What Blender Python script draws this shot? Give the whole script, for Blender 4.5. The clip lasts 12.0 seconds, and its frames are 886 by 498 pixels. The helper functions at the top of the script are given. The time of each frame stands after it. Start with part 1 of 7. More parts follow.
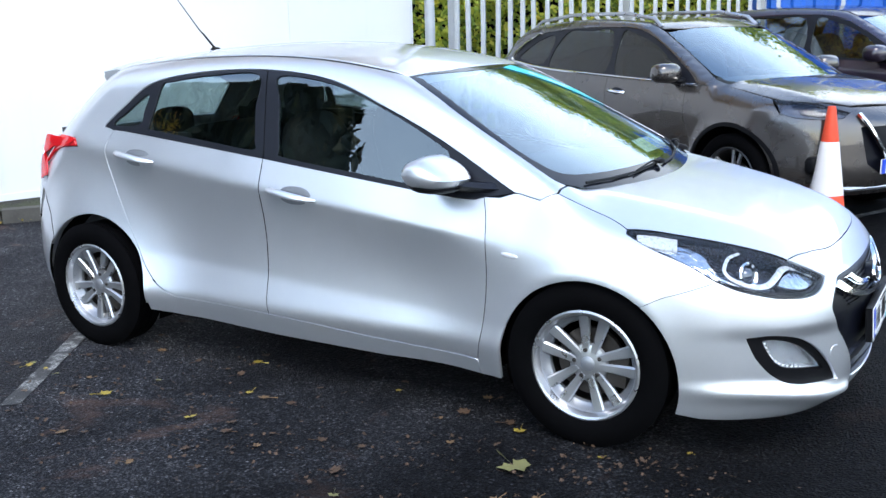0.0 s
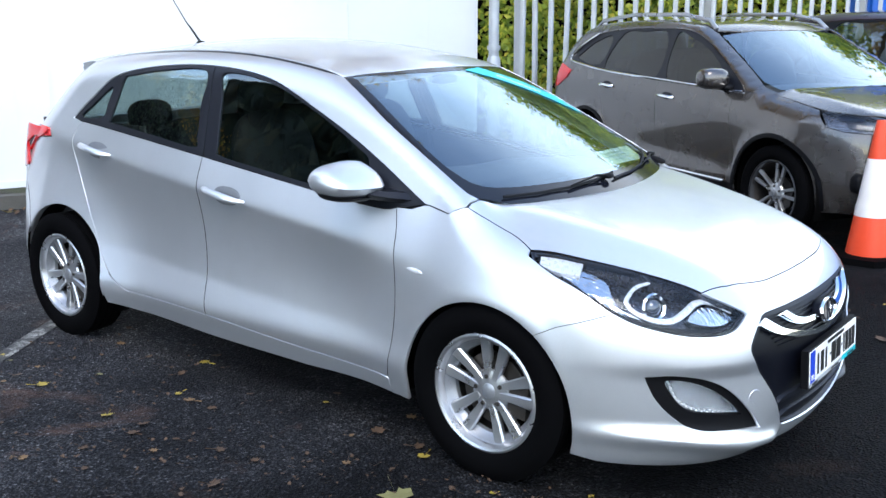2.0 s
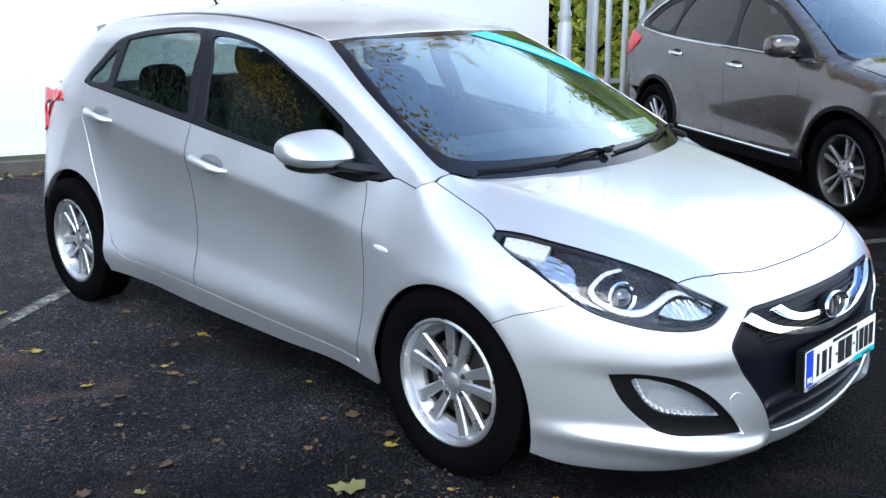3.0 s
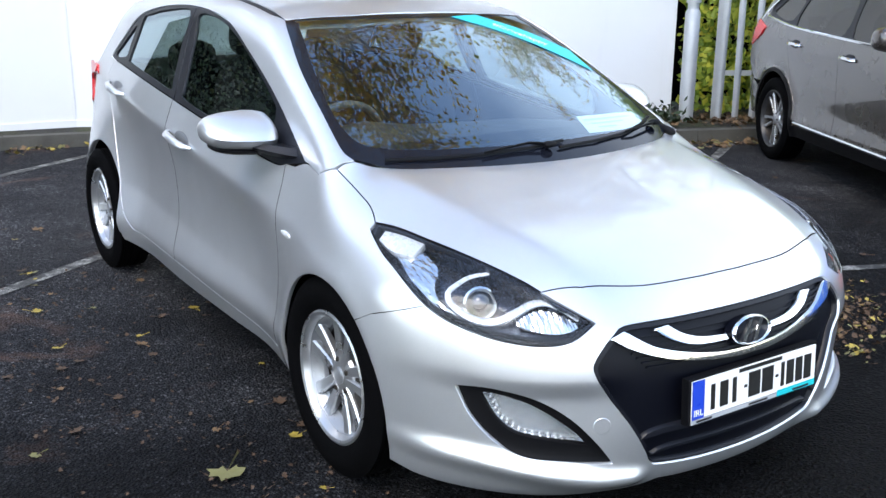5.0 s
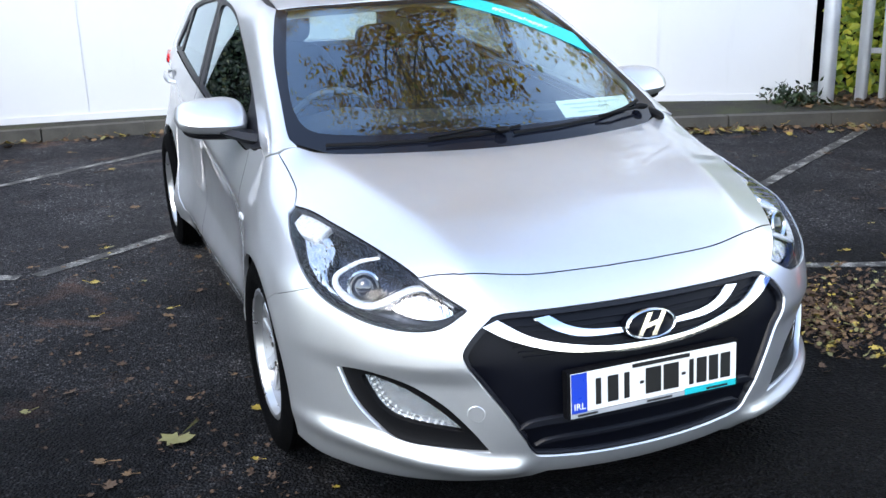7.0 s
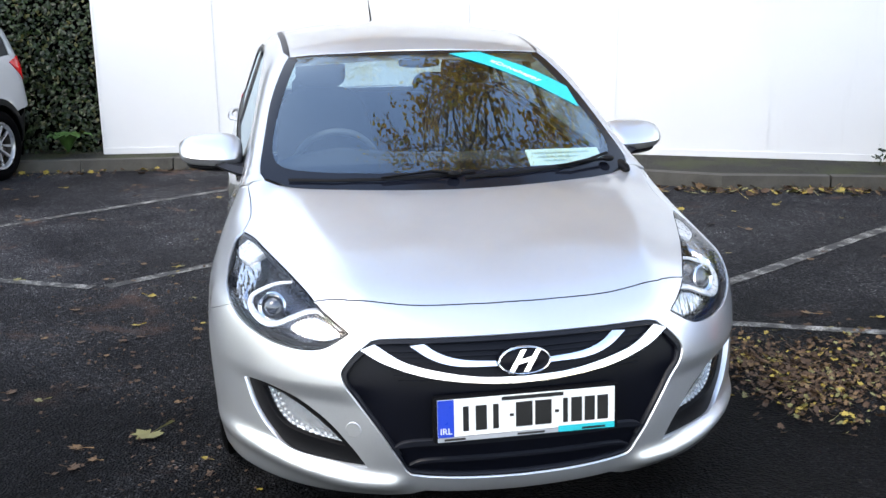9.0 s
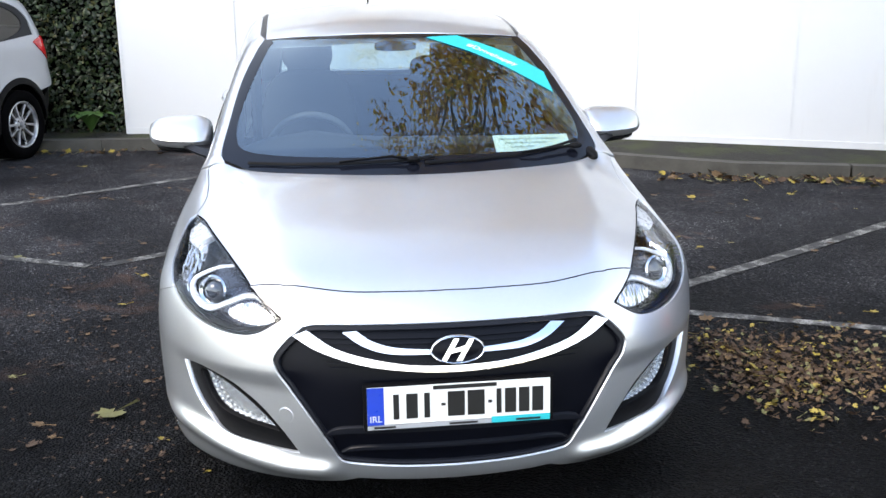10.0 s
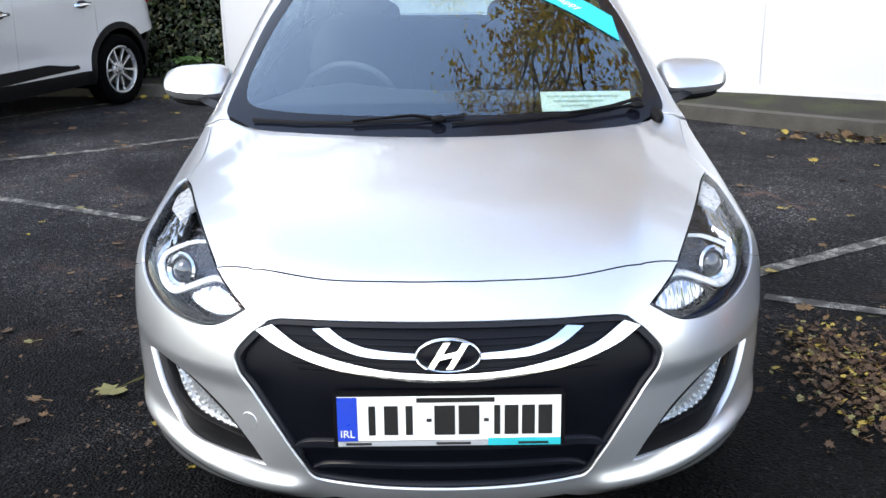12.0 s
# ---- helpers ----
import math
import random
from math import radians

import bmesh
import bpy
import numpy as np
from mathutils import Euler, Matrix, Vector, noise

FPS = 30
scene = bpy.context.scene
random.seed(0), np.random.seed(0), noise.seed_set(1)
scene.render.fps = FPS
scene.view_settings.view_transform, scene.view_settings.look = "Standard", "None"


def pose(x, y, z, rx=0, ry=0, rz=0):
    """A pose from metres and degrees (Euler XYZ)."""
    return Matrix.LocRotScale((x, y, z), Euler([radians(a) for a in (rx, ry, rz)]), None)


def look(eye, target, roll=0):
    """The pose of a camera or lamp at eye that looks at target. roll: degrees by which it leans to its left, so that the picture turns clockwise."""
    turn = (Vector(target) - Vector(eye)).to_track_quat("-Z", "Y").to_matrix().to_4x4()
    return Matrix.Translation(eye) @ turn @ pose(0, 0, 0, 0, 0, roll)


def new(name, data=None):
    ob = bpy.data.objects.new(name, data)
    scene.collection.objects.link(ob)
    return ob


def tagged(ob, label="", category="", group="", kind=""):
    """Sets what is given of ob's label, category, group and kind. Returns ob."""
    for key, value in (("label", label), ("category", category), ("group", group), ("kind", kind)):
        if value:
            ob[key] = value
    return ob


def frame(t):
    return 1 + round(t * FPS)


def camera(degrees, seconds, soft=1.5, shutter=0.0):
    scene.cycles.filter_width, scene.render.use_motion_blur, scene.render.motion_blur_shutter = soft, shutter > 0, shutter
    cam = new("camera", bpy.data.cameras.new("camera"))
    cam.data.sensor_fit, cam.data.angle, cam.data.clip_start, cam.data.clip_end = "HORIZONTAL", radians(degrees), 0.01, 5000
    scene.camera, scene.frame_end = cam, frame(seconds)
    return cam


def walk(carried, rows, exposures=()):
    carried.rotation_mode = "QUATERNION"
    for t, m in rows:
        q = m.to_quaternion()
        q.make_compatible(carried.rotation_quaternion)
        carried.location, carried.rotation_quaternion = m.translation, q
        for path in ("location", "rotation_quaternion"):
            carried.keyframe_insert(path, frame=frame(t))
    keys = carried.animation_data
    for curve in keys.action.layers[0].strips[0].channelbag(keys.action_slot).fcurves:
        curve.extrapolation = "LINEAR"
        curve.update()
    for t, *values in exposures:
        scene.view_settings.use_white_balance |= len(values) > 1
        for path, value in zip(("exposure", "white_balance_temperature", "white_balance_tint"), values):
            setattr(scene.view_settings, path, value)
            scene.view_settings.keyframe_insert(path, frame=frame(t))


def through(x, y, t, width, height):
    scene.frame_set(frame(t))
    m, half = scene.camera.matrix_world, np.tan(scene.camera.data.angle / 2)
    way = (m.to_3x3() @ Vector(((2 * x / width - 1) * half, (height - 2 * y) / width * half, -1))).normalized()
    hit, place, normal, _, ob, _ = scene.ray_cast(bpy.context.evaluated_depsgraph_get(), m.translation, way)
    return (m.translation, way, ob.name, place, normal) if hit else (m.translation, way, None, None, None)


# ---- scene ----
cam = camera(48.7, 12.0)
PATH = [
    (0, (1.293, -4.065, 1.547), (0.304, -2.385, 1.103), -1.4),
    (0.5, (1.383, -3.85, 1.538), (0.347, -2.198, 1.092), -1.0),
    (1, (1.503, -3.689, 1.522), (0.392, -2.086, 1.076), -1.0),
    (1.5, (1.693, -3.541, 1.522), (0.533, -1.972, 1.082), -1.1),
    (2, (1.842, -3.439, 1.557), (0.641, -1.905, 1.106), -0.2),
    (2.5, (1.938, -3.22, 1.541), (0.669, -1.752, 1.061), -0.8),
    (3, (2.038, -2.948, 1.527), (0.683, -1.569, 1.016), -0.3),
    (3.2, (2.088, -2.875, 1.524), (0.713, -1.518, 1.004), -1.4),
    (4.8, (2.497, -2.238, 1.524), (0.921, -1.134, 0.977), -0.2),
    (5, (2.519, -2.132, 1.513), (0.917, -1.063, 0.973), 0.4),
    (5.5, (2.59, -1.976, 1.495), (0.964, -0.951, 0.944), -1.8),
    (6, (2.739, -1.799, 1.509), (1.067, -0.862, 0.935), 0.1),
    (6.5, (2.855, -1.632, 1.533), (1.141, -0.786, 0.946), -2.1),
    (7, (2.937, -1.399, 1.518), (1.152, -0.699, 0.949), -1.7),
    (8.8, (3.355, -0.81, 1.538), (1.452, -0.406, 1.073), -1.6),
    (9, (3.384, -0.71, 1.53), (1.475, -0.346, 1.057), -0.7),
    (9.5, (3.42, -0.524, 1.532), (1.499, -0.243, 1.051), -0.6),
    (10, (3.404, -0.394, 1.531), (1.487, -0.126, 1.025), -0.4),
    (10.5, (3.336, -0.258, 1.519), (1.409, -0.11, 1.006), -0.0),
    (11, (3.233, -0.178, 1.507), (1.312, -0.088, 0.957), -0.7),
    (11.5, (3.074, -0.066, 1.5), (1.163, -0.036, 0.912), -1.0),
    (12, (2.937, -0.001, 1.485), (1.031, -0.008, 0.88), -0.8),
]
walk(cam, [(t, look(eye, target, roll)) for t, eye, target, roll in PATH],
     [(0.0, 2.0, 6500, 9), (3.0, 2.0, 6600, 9), (5.0, 2.0, 6900, 10), (7.0, 2.02, 6950, 10), (9.0, 2.01, 7350, 11), (12.0, 2.08, 7600, 11)])


# ---------------------------------------------------------------- light
SUN_HEIGHT, SUN_TURN = 54.0, 150.0     # degrees above the horizon; clockwise from +y
world = bpy.data.worlds.new("sky")
scene.world = world
world.use_nodes = True
wn = world.node_tree.nodes
wl = world.node_tree.links
wn.clear()
sky = wn.new("ShaderNodeTexSky")
sky.sky_type, sky.sun_disc = "NISHITA", False
sky.sun_elevation, sky.sun_rotation = radians(SUN_HEIGHT), radians(SUN_TURN)
sky.air_density, sky.dust_density = 1.0, 0.4
co = wn.new("ShaderNodeTexCoord")
cl = wn.new("ShaderNodeTexNoise")
cl.inputs["Scale"].default_value, cl.inputs["Detail"].default_value, cl.inputs["Roughness"].default_value = 1.6, 5.0, 0.55
cr = wn.new("ShaderNodeValToRGB")
cr.color_ramp.elements[0].position, cr.color_ramp.elements[1].position = 0.33, 0.75
cmix = wn.new("ShaderNodeMix")
cmix.data_type = "RGBA"
cmix.inputs["B"].default_value = (5.6, 6.2, 7.0, 1)
bg = wn.new("ShaderNodeBackground")
bg.inputs["Strength"].default_value = 0.15
wo = wn.new("ShaderNodeOutputWorld")
wl.new(co.outputs["Generated"], cl.inputs["Vector"])
wl.new(cl.outputs["Fac"], cr.inputs["Fac"])
# thin cloud and haze, densest towards the horizon
up = wn.new("ShaderNodeSeparateXYZ")
wl.new(co.outputs["Generated"], up.inputs["Vector"])
thin = wn.new("ShaderNodeMapRange")
thin.interpolation_type = "SMOOTHSTEP"
for key, v in (("From Min", 0.50), ("From Max", 0.92), ("To Min", 1.0), ("To Max", 0.10)):
    thin.inputs[key].default_value = v
wl.new(up.outputs["Z"], thin.inputs["Value"])
veil = wn.new("ShaderNodeMath")
veil.operation = "MULTIPLY"
wl.new(cr.outputs["Color"], veil.inputs[0])
wl.new(thin.outputs["Result"], veil.inputs[1])
wl.new(veil.outputs["Value"], cmix.inputs["Factor"])
vivid = wn.new("ShaderNodeHueSaturation")
vivid.inputs["Saturation"].default_value = 1.05
wl.new(sky.outputs["Color"], vivid.inputs["Color"])
wl.new(vivid.outputs["Color"], cmix.inputs["A"])
wl.new(cmix.outputs["Result"], bg.inputs["Color"])
wl.new(bg.outputs["Background"], wo.inputs["Surface"])
sun_data = bpy.data.lights.new("sun", "SUN")
sun_data.energy, sun_data.angle, sun_data.color = 0.65, radians(30), (1.0, 0.95, 0.87)
sun = new("sun", sun_data)
sd = Vector((math.sin(radians(SUN_TURN)) * math.cos(radians(SUN_HEIGHT)), math.cos(radians(SUN_TURN)) * math.cos(radians(SUN_HEIGHT)), math.sin(radians(SUN_HEIGHT))))
sun.matrix_world = look(sd * 60, (0, 0, 0))


# ---------------------------------------------------------------- materials
def shader(name, base=(0.5, 0.5, 0.5), rough=0.5, metal=0.0, **sockets):
    """A node material; returns it with its node tree and its main shader."""
    m = bpy.data.materials.new(name)
    m.use_nodes = True
    b = m.node_tree.nodes["Principled BSDF"]
    b.inputs["Base Color"].default_value = (*base, 1)
    b.inputs["Roughness"].default_value = rough
    b.inputs["Metallic"].default_value = metal
    for key, value in sockets.items():
        b.inputs[key.replace("_", " ")].default_value = value
    return m, m.node_tree, b


def noise_node(nt, scale, detail=4.0, rough=0.55, stretch=None, random_shift=False):
    tc = nt.nodes.new("ShaderNodeTexCoord")
    n = nt.nodes.new("ShaderNodeTexNoise")
    n.inputs["Scale"].default_value, n.inputs["Detail"].default_value, n.inputs["Roughness"].default_value = scale, detail, rough
    src = tc.outputs["Object"]
    if stretch:
        mp = nt.nodes.new("ShaderNodeMapping")
        mp.inputs["Scale"].default_value = stretch
        nt.links.new(src, mp.inputs["Vector"])
        src = mp.outputs["Vector"]
    nt.links.new(src, n.inputs["Vector"])
    return n


def ramp(nt, src, stops):
    r = nt.nodes.new("ShaderNodeValToRGB")
    e = r.color_ramp.elements
    while len(e) < len(stops):
        e.new(0.5)
    for k, (pos, col) in enumerate(stops):
        e[k].position, e[k].color = pos, (*col, 1) if len(col) == 3 else col
    nt.links.new(src, r.inputs["Fac"])
    return r


def mixed(nt, fac, a, b, mode="MIX"):
    m = nt.nodes.new("ShaderNodeMix")
    m.data_type, m.blend_type = "RGBA", mode
    for sock, v in (("Factor", fac), ("A", a), ("B", b)):
        if isinstance(v, (int, float)):
            m.inputs[sock].default_value = v
        elif isinstance(v, tuple):
            m.inputs[sock].default_value = (*v, 1)
        else:
            nt.links.new(v, m.inputs[sock])
    return m.outputs["Result"]


def bump(nt, b, src, strength, distance=0.01, chain=None):
    n = nt.nodes.new("ShaderNodeBump")
    n.inputs["Strength"].default_value, n.inputs["Distance"].default_value = strength, distance
    nt.links.new(src, n.inputs["Height"])
    if chain:
        nt.links.new(chain.outputs["Normal"], n.inputs["Normal"])
    nt.links.new(n.outputs["Normal"], b.inputs["Normal"])
    return n


def car_paint(name, base, metal=0.75, rough=0.32, dirt=0.35):
    m, nt, b = shader(name, base, rough, metal, Coat_Weight=1.0, Coat_Roughness=0.04)
    fine = noise_node(nt, 900, 1.0)
    film = noise_node(nt, 3.0, 6.0, 0.62)
    spots = noise_node(nt, 60, 3.0, 0.7)
    col = mixed(nt, ramp(nt, fine.outputs["Fac"], [(0.35, (0, 0, 0)), (0.65, (1, 1, 1))]).outputs["Color"], tuple(c * 0.92 for c in base), tuple(min(1, c * 1.08) for c in base))
    dusty = mixed(nt, ramp(nt, film.outputs["Fac"], [(0.45, (0, 0, 0)), (0.75, (dirt, dirt, dirt))]).outputs["Color"], col, tuple(0.8 * c + 0.03 for c in base))
    nt.links.new(dusty, b.inputs["Base Color"])
    nt.links.new(ramp(nt, film.outputs["Fac"], [(0.35, (rough - 0.05,) * 3), (0.8, (rough + 0.12,) * 3)]).outputs["Color"], b.inputs["Roughness"])
    nt.links.new(ramp(nt, spots.outputs["Fac"], [(0.55, (0.03,) * 3), (0.75, (0.05,) * 3)]).outputs["Color"], b.inputs["Coat Roughness"])
    return m


def plain(name, base, rough, metal=0.0, grain=0.0, scale=60, spread=0.15, **sockets):
    """One surface with slight mottling and grain."""
    m, nt, b = shader(name, base, rough, metal, **sockets)
    big, small = noise_node(nt, scale * 0.08, 5.0), noise_node(nt, scale, 3.0)
    c = mixed(nt, big.outputs["Fac"], tuple(v * (1 - spread) for v in base), tuple(min(1, v * (1 + spread)) for v in base))
    nt.links.new(c, b.inputs["Base Color"])
    nt.links.new(ramp(nt, small.outputs["Fac"], [(0.3, (max(0.02, rough - 0.08),) * 3), (0.7, (min(1, rough + 0.08),) * 3)]).outputs["Color"], b.inputs["Roughness"])
    if grain:
        bump(nt, b, small.outputs["Fac"], grain, 0.003)
    return m


def glass(name, tint, least=0.10, sheen=(1.0, 1.0, 1.0), steep=3.0):
    """Thin tinted glass: clear through, with a reflection that grows at the edge-on angle."""
    m = bpy.data.materials.new(name)
    m.use_nodes = True
    nt = m.node_tree
    nt.nodes.clear()
    out, mix = nt.nodes.new("ShaderNodeOutputMaterial"), nt.nodes.new("ShaderNodeMixShader")
    tr, gl, lw = nt.nodes.new("ShaderNodeBsdfTransparent"), nt.nodes.new("ShaderNodeBsdfGlossy"), nt.nodes.new("ShaderNodeLayerWeight")
    tr.inputs["Color"].default_value = (*tint, 1)
    gl.inputs["Roughness"].default_value = 0.005
    gl.inputs["Color"].default_value = (*sheen, 1)
    lw.inputs["Blend"].default_value = 0.5
    power, add = nt.nodes.new("ShaderNodeMath"), nt.nodes.new("ShaderNodeMath")
    power.operation, add.operation, add.use_clamp = "POWER", "MULTIPLY_ADD", True
    power.inputs[1].default_value, add.inputs[1].default_value, add.inputs[2].default_value = steep, 0.9, least
    nt.links.new(lw.outputs["Facing"], power.inputs[0])
    nt.links.new(power.outputs["Value"], add.inputs[0])
    nt.links.new(add.outputs["Value"], mix.inputs["Fac"])
    nt.links.new(tr.outputs["BSDF"], mix.inputs[1])
    nt.links.new(gl.outputs["BSDF"], mix.inputs[2])
    nt.links.new(mix.outputs["Shader"], out.inputs["Surface"])
    return m


SILVER = car_paint("silver_paint", (0.60, 0.615, 0.64), 0.79, 0.37)
GREY = car_paint("grey_paint", (0.082, 0.073, 0.069), 0.75, 0.26)
WHITE = car_paint("white_paint", (0.36, 0.37, 0.39), 0.0, 0.35)
PLUM = car_paint("dark_paint", (0.02, 0.012, 0.025), 0.3, 0.3)
GLASS = glass("window_glass_clear", (0.66, 0.78, 0.78), 0.12, (0.74, 0.88, 1.0))
DARKGLASS = glass("window_glass_tinted", (0.34, 0.41, 0.40), 0.12, (0.80, 0.93, 1.0))
PRIVACY = glass("window_glass_privacy", (0.10, 0.12, 0.12), 0.05, (0.62, 0.60, 0.58))
LENS = glass("lamp_glass", (0.93, 0.95, 0.97), 0.022, steep=5.0)
BLACK = plain("black_plastic", (0.0028, 0.0028, 0.0036), 0.5, grain=0.15, scale=500, Specular_IOR_Level=0.12)
TRIM = plain("black_trim", (0.008, 0.009, 0.013), 0.36, scale=300, Specular_IOR_Level=0.2)
FRIT = plain("black_glass_border", (0.006, 0.007, 0.011), 0.10, scale=300, Specular_IOR_Level=0.25)
GRILLE = plain("grille_plastic", (0.0022, 0.0027, 0.0055), 0.38, scale=300, Specular_IOR_Level=0.14)
RUBBER = plain("tyre_rubber", (0.0016, 0.0016, 0.0019), 0.8, grain=0.3, scale=200, spread=0.4, Specular_IOR_Level=0.03)
ALLOY = plain("alloy", (0.44, 0.45, 0.47), 0.32, 0.85, scale=14, spread=0.06)
DARKALLOY = plain("dark_alloy", (0.03, 0.03, 0.033), 0.35, 0.3, scale=120)
CHROME = plain("chrome", (0.82, 0.84, 0.86), 0.08, 1.0, scale=80, spread=0.04)
STEEL = plain("brake_steel", (0.05, 0.044, 0.040), 0.5, 0.8, scale=90, spread=0.4)
# near-black: shade in seams, wells and hedges is put into this colour
DARK = plain("underbody_and_shade", (0.0008, 0.0008, 0.0009), 0.95, Specular_IOR_Level=0.05)
CLOTH = plain("seat_cloth", (0.022, 0.023, 0.026), 0.9, grain=0.4, scale=300)
LINING = plain("headlining", (0.35, 0.35, 0.34), 0.9)
RED = plain("red_lamp", (0.55, 0.01, 0.015), 0.12, scale=40, Coat_Weight=0.4)
AMBER = plain("amber_lamp", (0.75, 0.22, 0.02), 0.2)
REFLECTOR = plain("lamp_reflector", (0.8, 0.82, 0.85), 0.12, 1.0, scale=150, spread=0.1)
PLATE = plain("plate_white", (0.78, 0.78, 0.76), 0.35)
PLATEBLUE = plain("plate_blue", (0.01, 0.05, 0.45), 0.35)
INK = plain("plate_black", (0.012, 0.012, 0.012), 0.4)
TEAL = plain("teal_film", (0.0, 0.42, 0.47), 0.35)
PAPER = plain("paper", (0.62, 0.72, 0.66), 0.6)
PRINT = plain("faint_print", (0.40, 0.50, 0.46), 0.6)


# ---------------------------------------------------------------- mesh tools
from mathutils.geometry import delaunay_2d_cdt


def mesh_of(name, verts, faces, material, normals=None, smooth=False):
    me = bpy.data.meshes.new(name)
    me.from_pydata([tuple(map(float, v)) for v in verts], [], [tuple(map(int, f)) for f in faces])
    me.materials.append(material)
    if smooth or normals is not None:
        me.polygons.foreach_set("use_smooth", [True] * len(me.polygons))
    if normals is not None:
        me.normals_split_custom_set_from_vertices([tuple(map(float, n)) for n in normals])
    me.update()
    return me


def part(name, me, parent, label="", m=None):
    ob = new(name, me)
    ob.parent = parent
    if m is not None:
        ob.matrix_basis = m
    if label:
        tagged(ob, label)
    return ob


def bm_mesh(name, bm, material, smooth=False, bevel=0.0, segments=2, angle=30):
    """A bmesh as mesh data, its sharp edges rounded."""
    if bevel:
        sharp = [e for e in bm.edges if len(e.link_faces) == 2 and e.calc_face_angle(0) > radians(angle)]
        bmesh.ops.bevel(bm, geom=sharp, offset=bevel, segments=segments, affect="EDGES", clamp_overlap=True)
    bmesh.ops.recalc_face_normals(bm, faces=bm.faces)
    me = bpy.data.meshes.new(name)
    bm.to_mesh(me)
    bm.free()
    me.materials.append(material)
    if smooth:
        me.polygons.foreach_set("use_smooth", [True] * len(me.polygons))
        me.set_sharp_from_angle(angle=radians(40))
    return me


def box_bm(bm, lo, hi, m=Matrix()):
    vs = [bm.verts.new(m @ Vector((x, y, z))) for x in (lo[0], hi[0]) for y in (lo[1], hi[1]) for z in (lo[2], hi[2])]
    for f in ((0, 1, 3, 2), (4, 6, 7, 5), (0, 4, 5, 1), (2, 3, 7, 6), (0, 2, 6, 4), (1, 5, 7, 3)):
        bm.faces.new([vs[i] for i in f])


def box(name, lo, hi, material, bevel=0.004, m=Matrix(), smooth=True):
    bm = bmesh.new()
    box_bm(bm, lo, hi, m)
    return bm_mesh(name, bm, material, smooth, bevel)


def lathe(name, profile, n, material, closed=False, smooth=True):
    """Turns (radius, height) pairs round the y axis."""
    k = len(profile)
    verts = [(r * math.cos(2 * math.pi * i / n), h, r * math.sin(2 * math.pi * i / n)) for i in range(n) for r, h in profile]
    faces = [(i * k + j, i * k + (j + 1) % k, (i + 1) % n * k + (j + 1) % k, (i + 1) % n * k + j) for i in range(n) for j in range(k if closed else k - 1)]
    bm = bmesh.new()
    bv = [bm.verts.new(v) for v in verts]
    for f in faces:
        bm.faces.new([bv[i] for i in f])
    bmesh.ops.remove_doubles(bm, verts=bm.verts, dist=1e-5)
    return bm_mesh(name, bm, material, smooth)


def loft(name, rings, material, smooth=True, cap=True):
    """Skins closed rings of equal length."""
    n = len(rings[0])
    bm = bmesh.new()
    bv = [[bm.verts.new(v) for v in ring] for ring in rings]
    for a, b in zip(bv, bv[1:]):
        for i in range(n):
            bm.faces.new((a[i], a[(i + 1) % n], b[(i + 1) % n], b[i]))
    if cap:
        bm.faces.new(bv[0])
        bm.faces.new(bv[-1][::-1])
    return bm_mesh(name, bm, material, smooth)


def tube(name, path, radius, material, n=8, squash=1.0):
    """A round bar along a path; radius a number or one a point."""
    path = [Vector(p) for p in path]
    rings = []
    side = None
    for i, p in enumerate(path):
        d = (path[min(i + 1, len(path) - 1)] - path[max(i - 1, 0)]).normalized()
        if side is None:
            side = d.orthogonal().normalized()
        side = (side - d * side.dot(d)).normalized()
        up = d.cross(side)
        r = radius[i] if isinstance(radius, (list, tuple)) else radius
        rings.append([p + (side * math.cos(a) + up * math.sin(a) * squash) * r for a in (2 * math.pi * k / n for k in range(n))])
    return loft(name, rings, material)


def curve_pts(pts, n=8, closed=False):
    """Points on a smooth curve through pts (any dimension)."""
    p = np.array(pts, float)
    if len(p) < 3:
        return p
    q = np.vstack([p[-1:], p, p[:2]]) if closed else np.vstack([2 * p[:1] - p[1:2], p, 2 * p[-1:] - p[-2:-1]])
    out = []
    for i in range(1, len(q) - 2):
        a, b, c, d = q[i - 1:i + 3]
        for k in range(n):
            t = k / n
            out.append(0.5 * (2 * b + (c - a) * t + (2 * a - 5 * b + 4 * c - d) * t * t + (3 * b - a - 3 * c + d) * t**3))
    if not closed:
        out.append(p[-1])
    return np.array(out)


def inside(poly, p):
    x, y = p[:, 0][:, None], p[:, 1][:, None]
    a, b = poly, np.roll(poly, -1, 0)
    cross = (a[:, 1] > y) != (b[:, 1] > y)
    dy = np.where(np.abs(b[:, 1] - a[:, 1]) < 1e-12, 1e-12, b[:, 1] - a[:, 1])
    return (np.sum(cross & (x < (b[:, 0] - a[:, 0]) * (y - a[:, 1]) / dy + a[:, 0]), 1) % 2) == 1


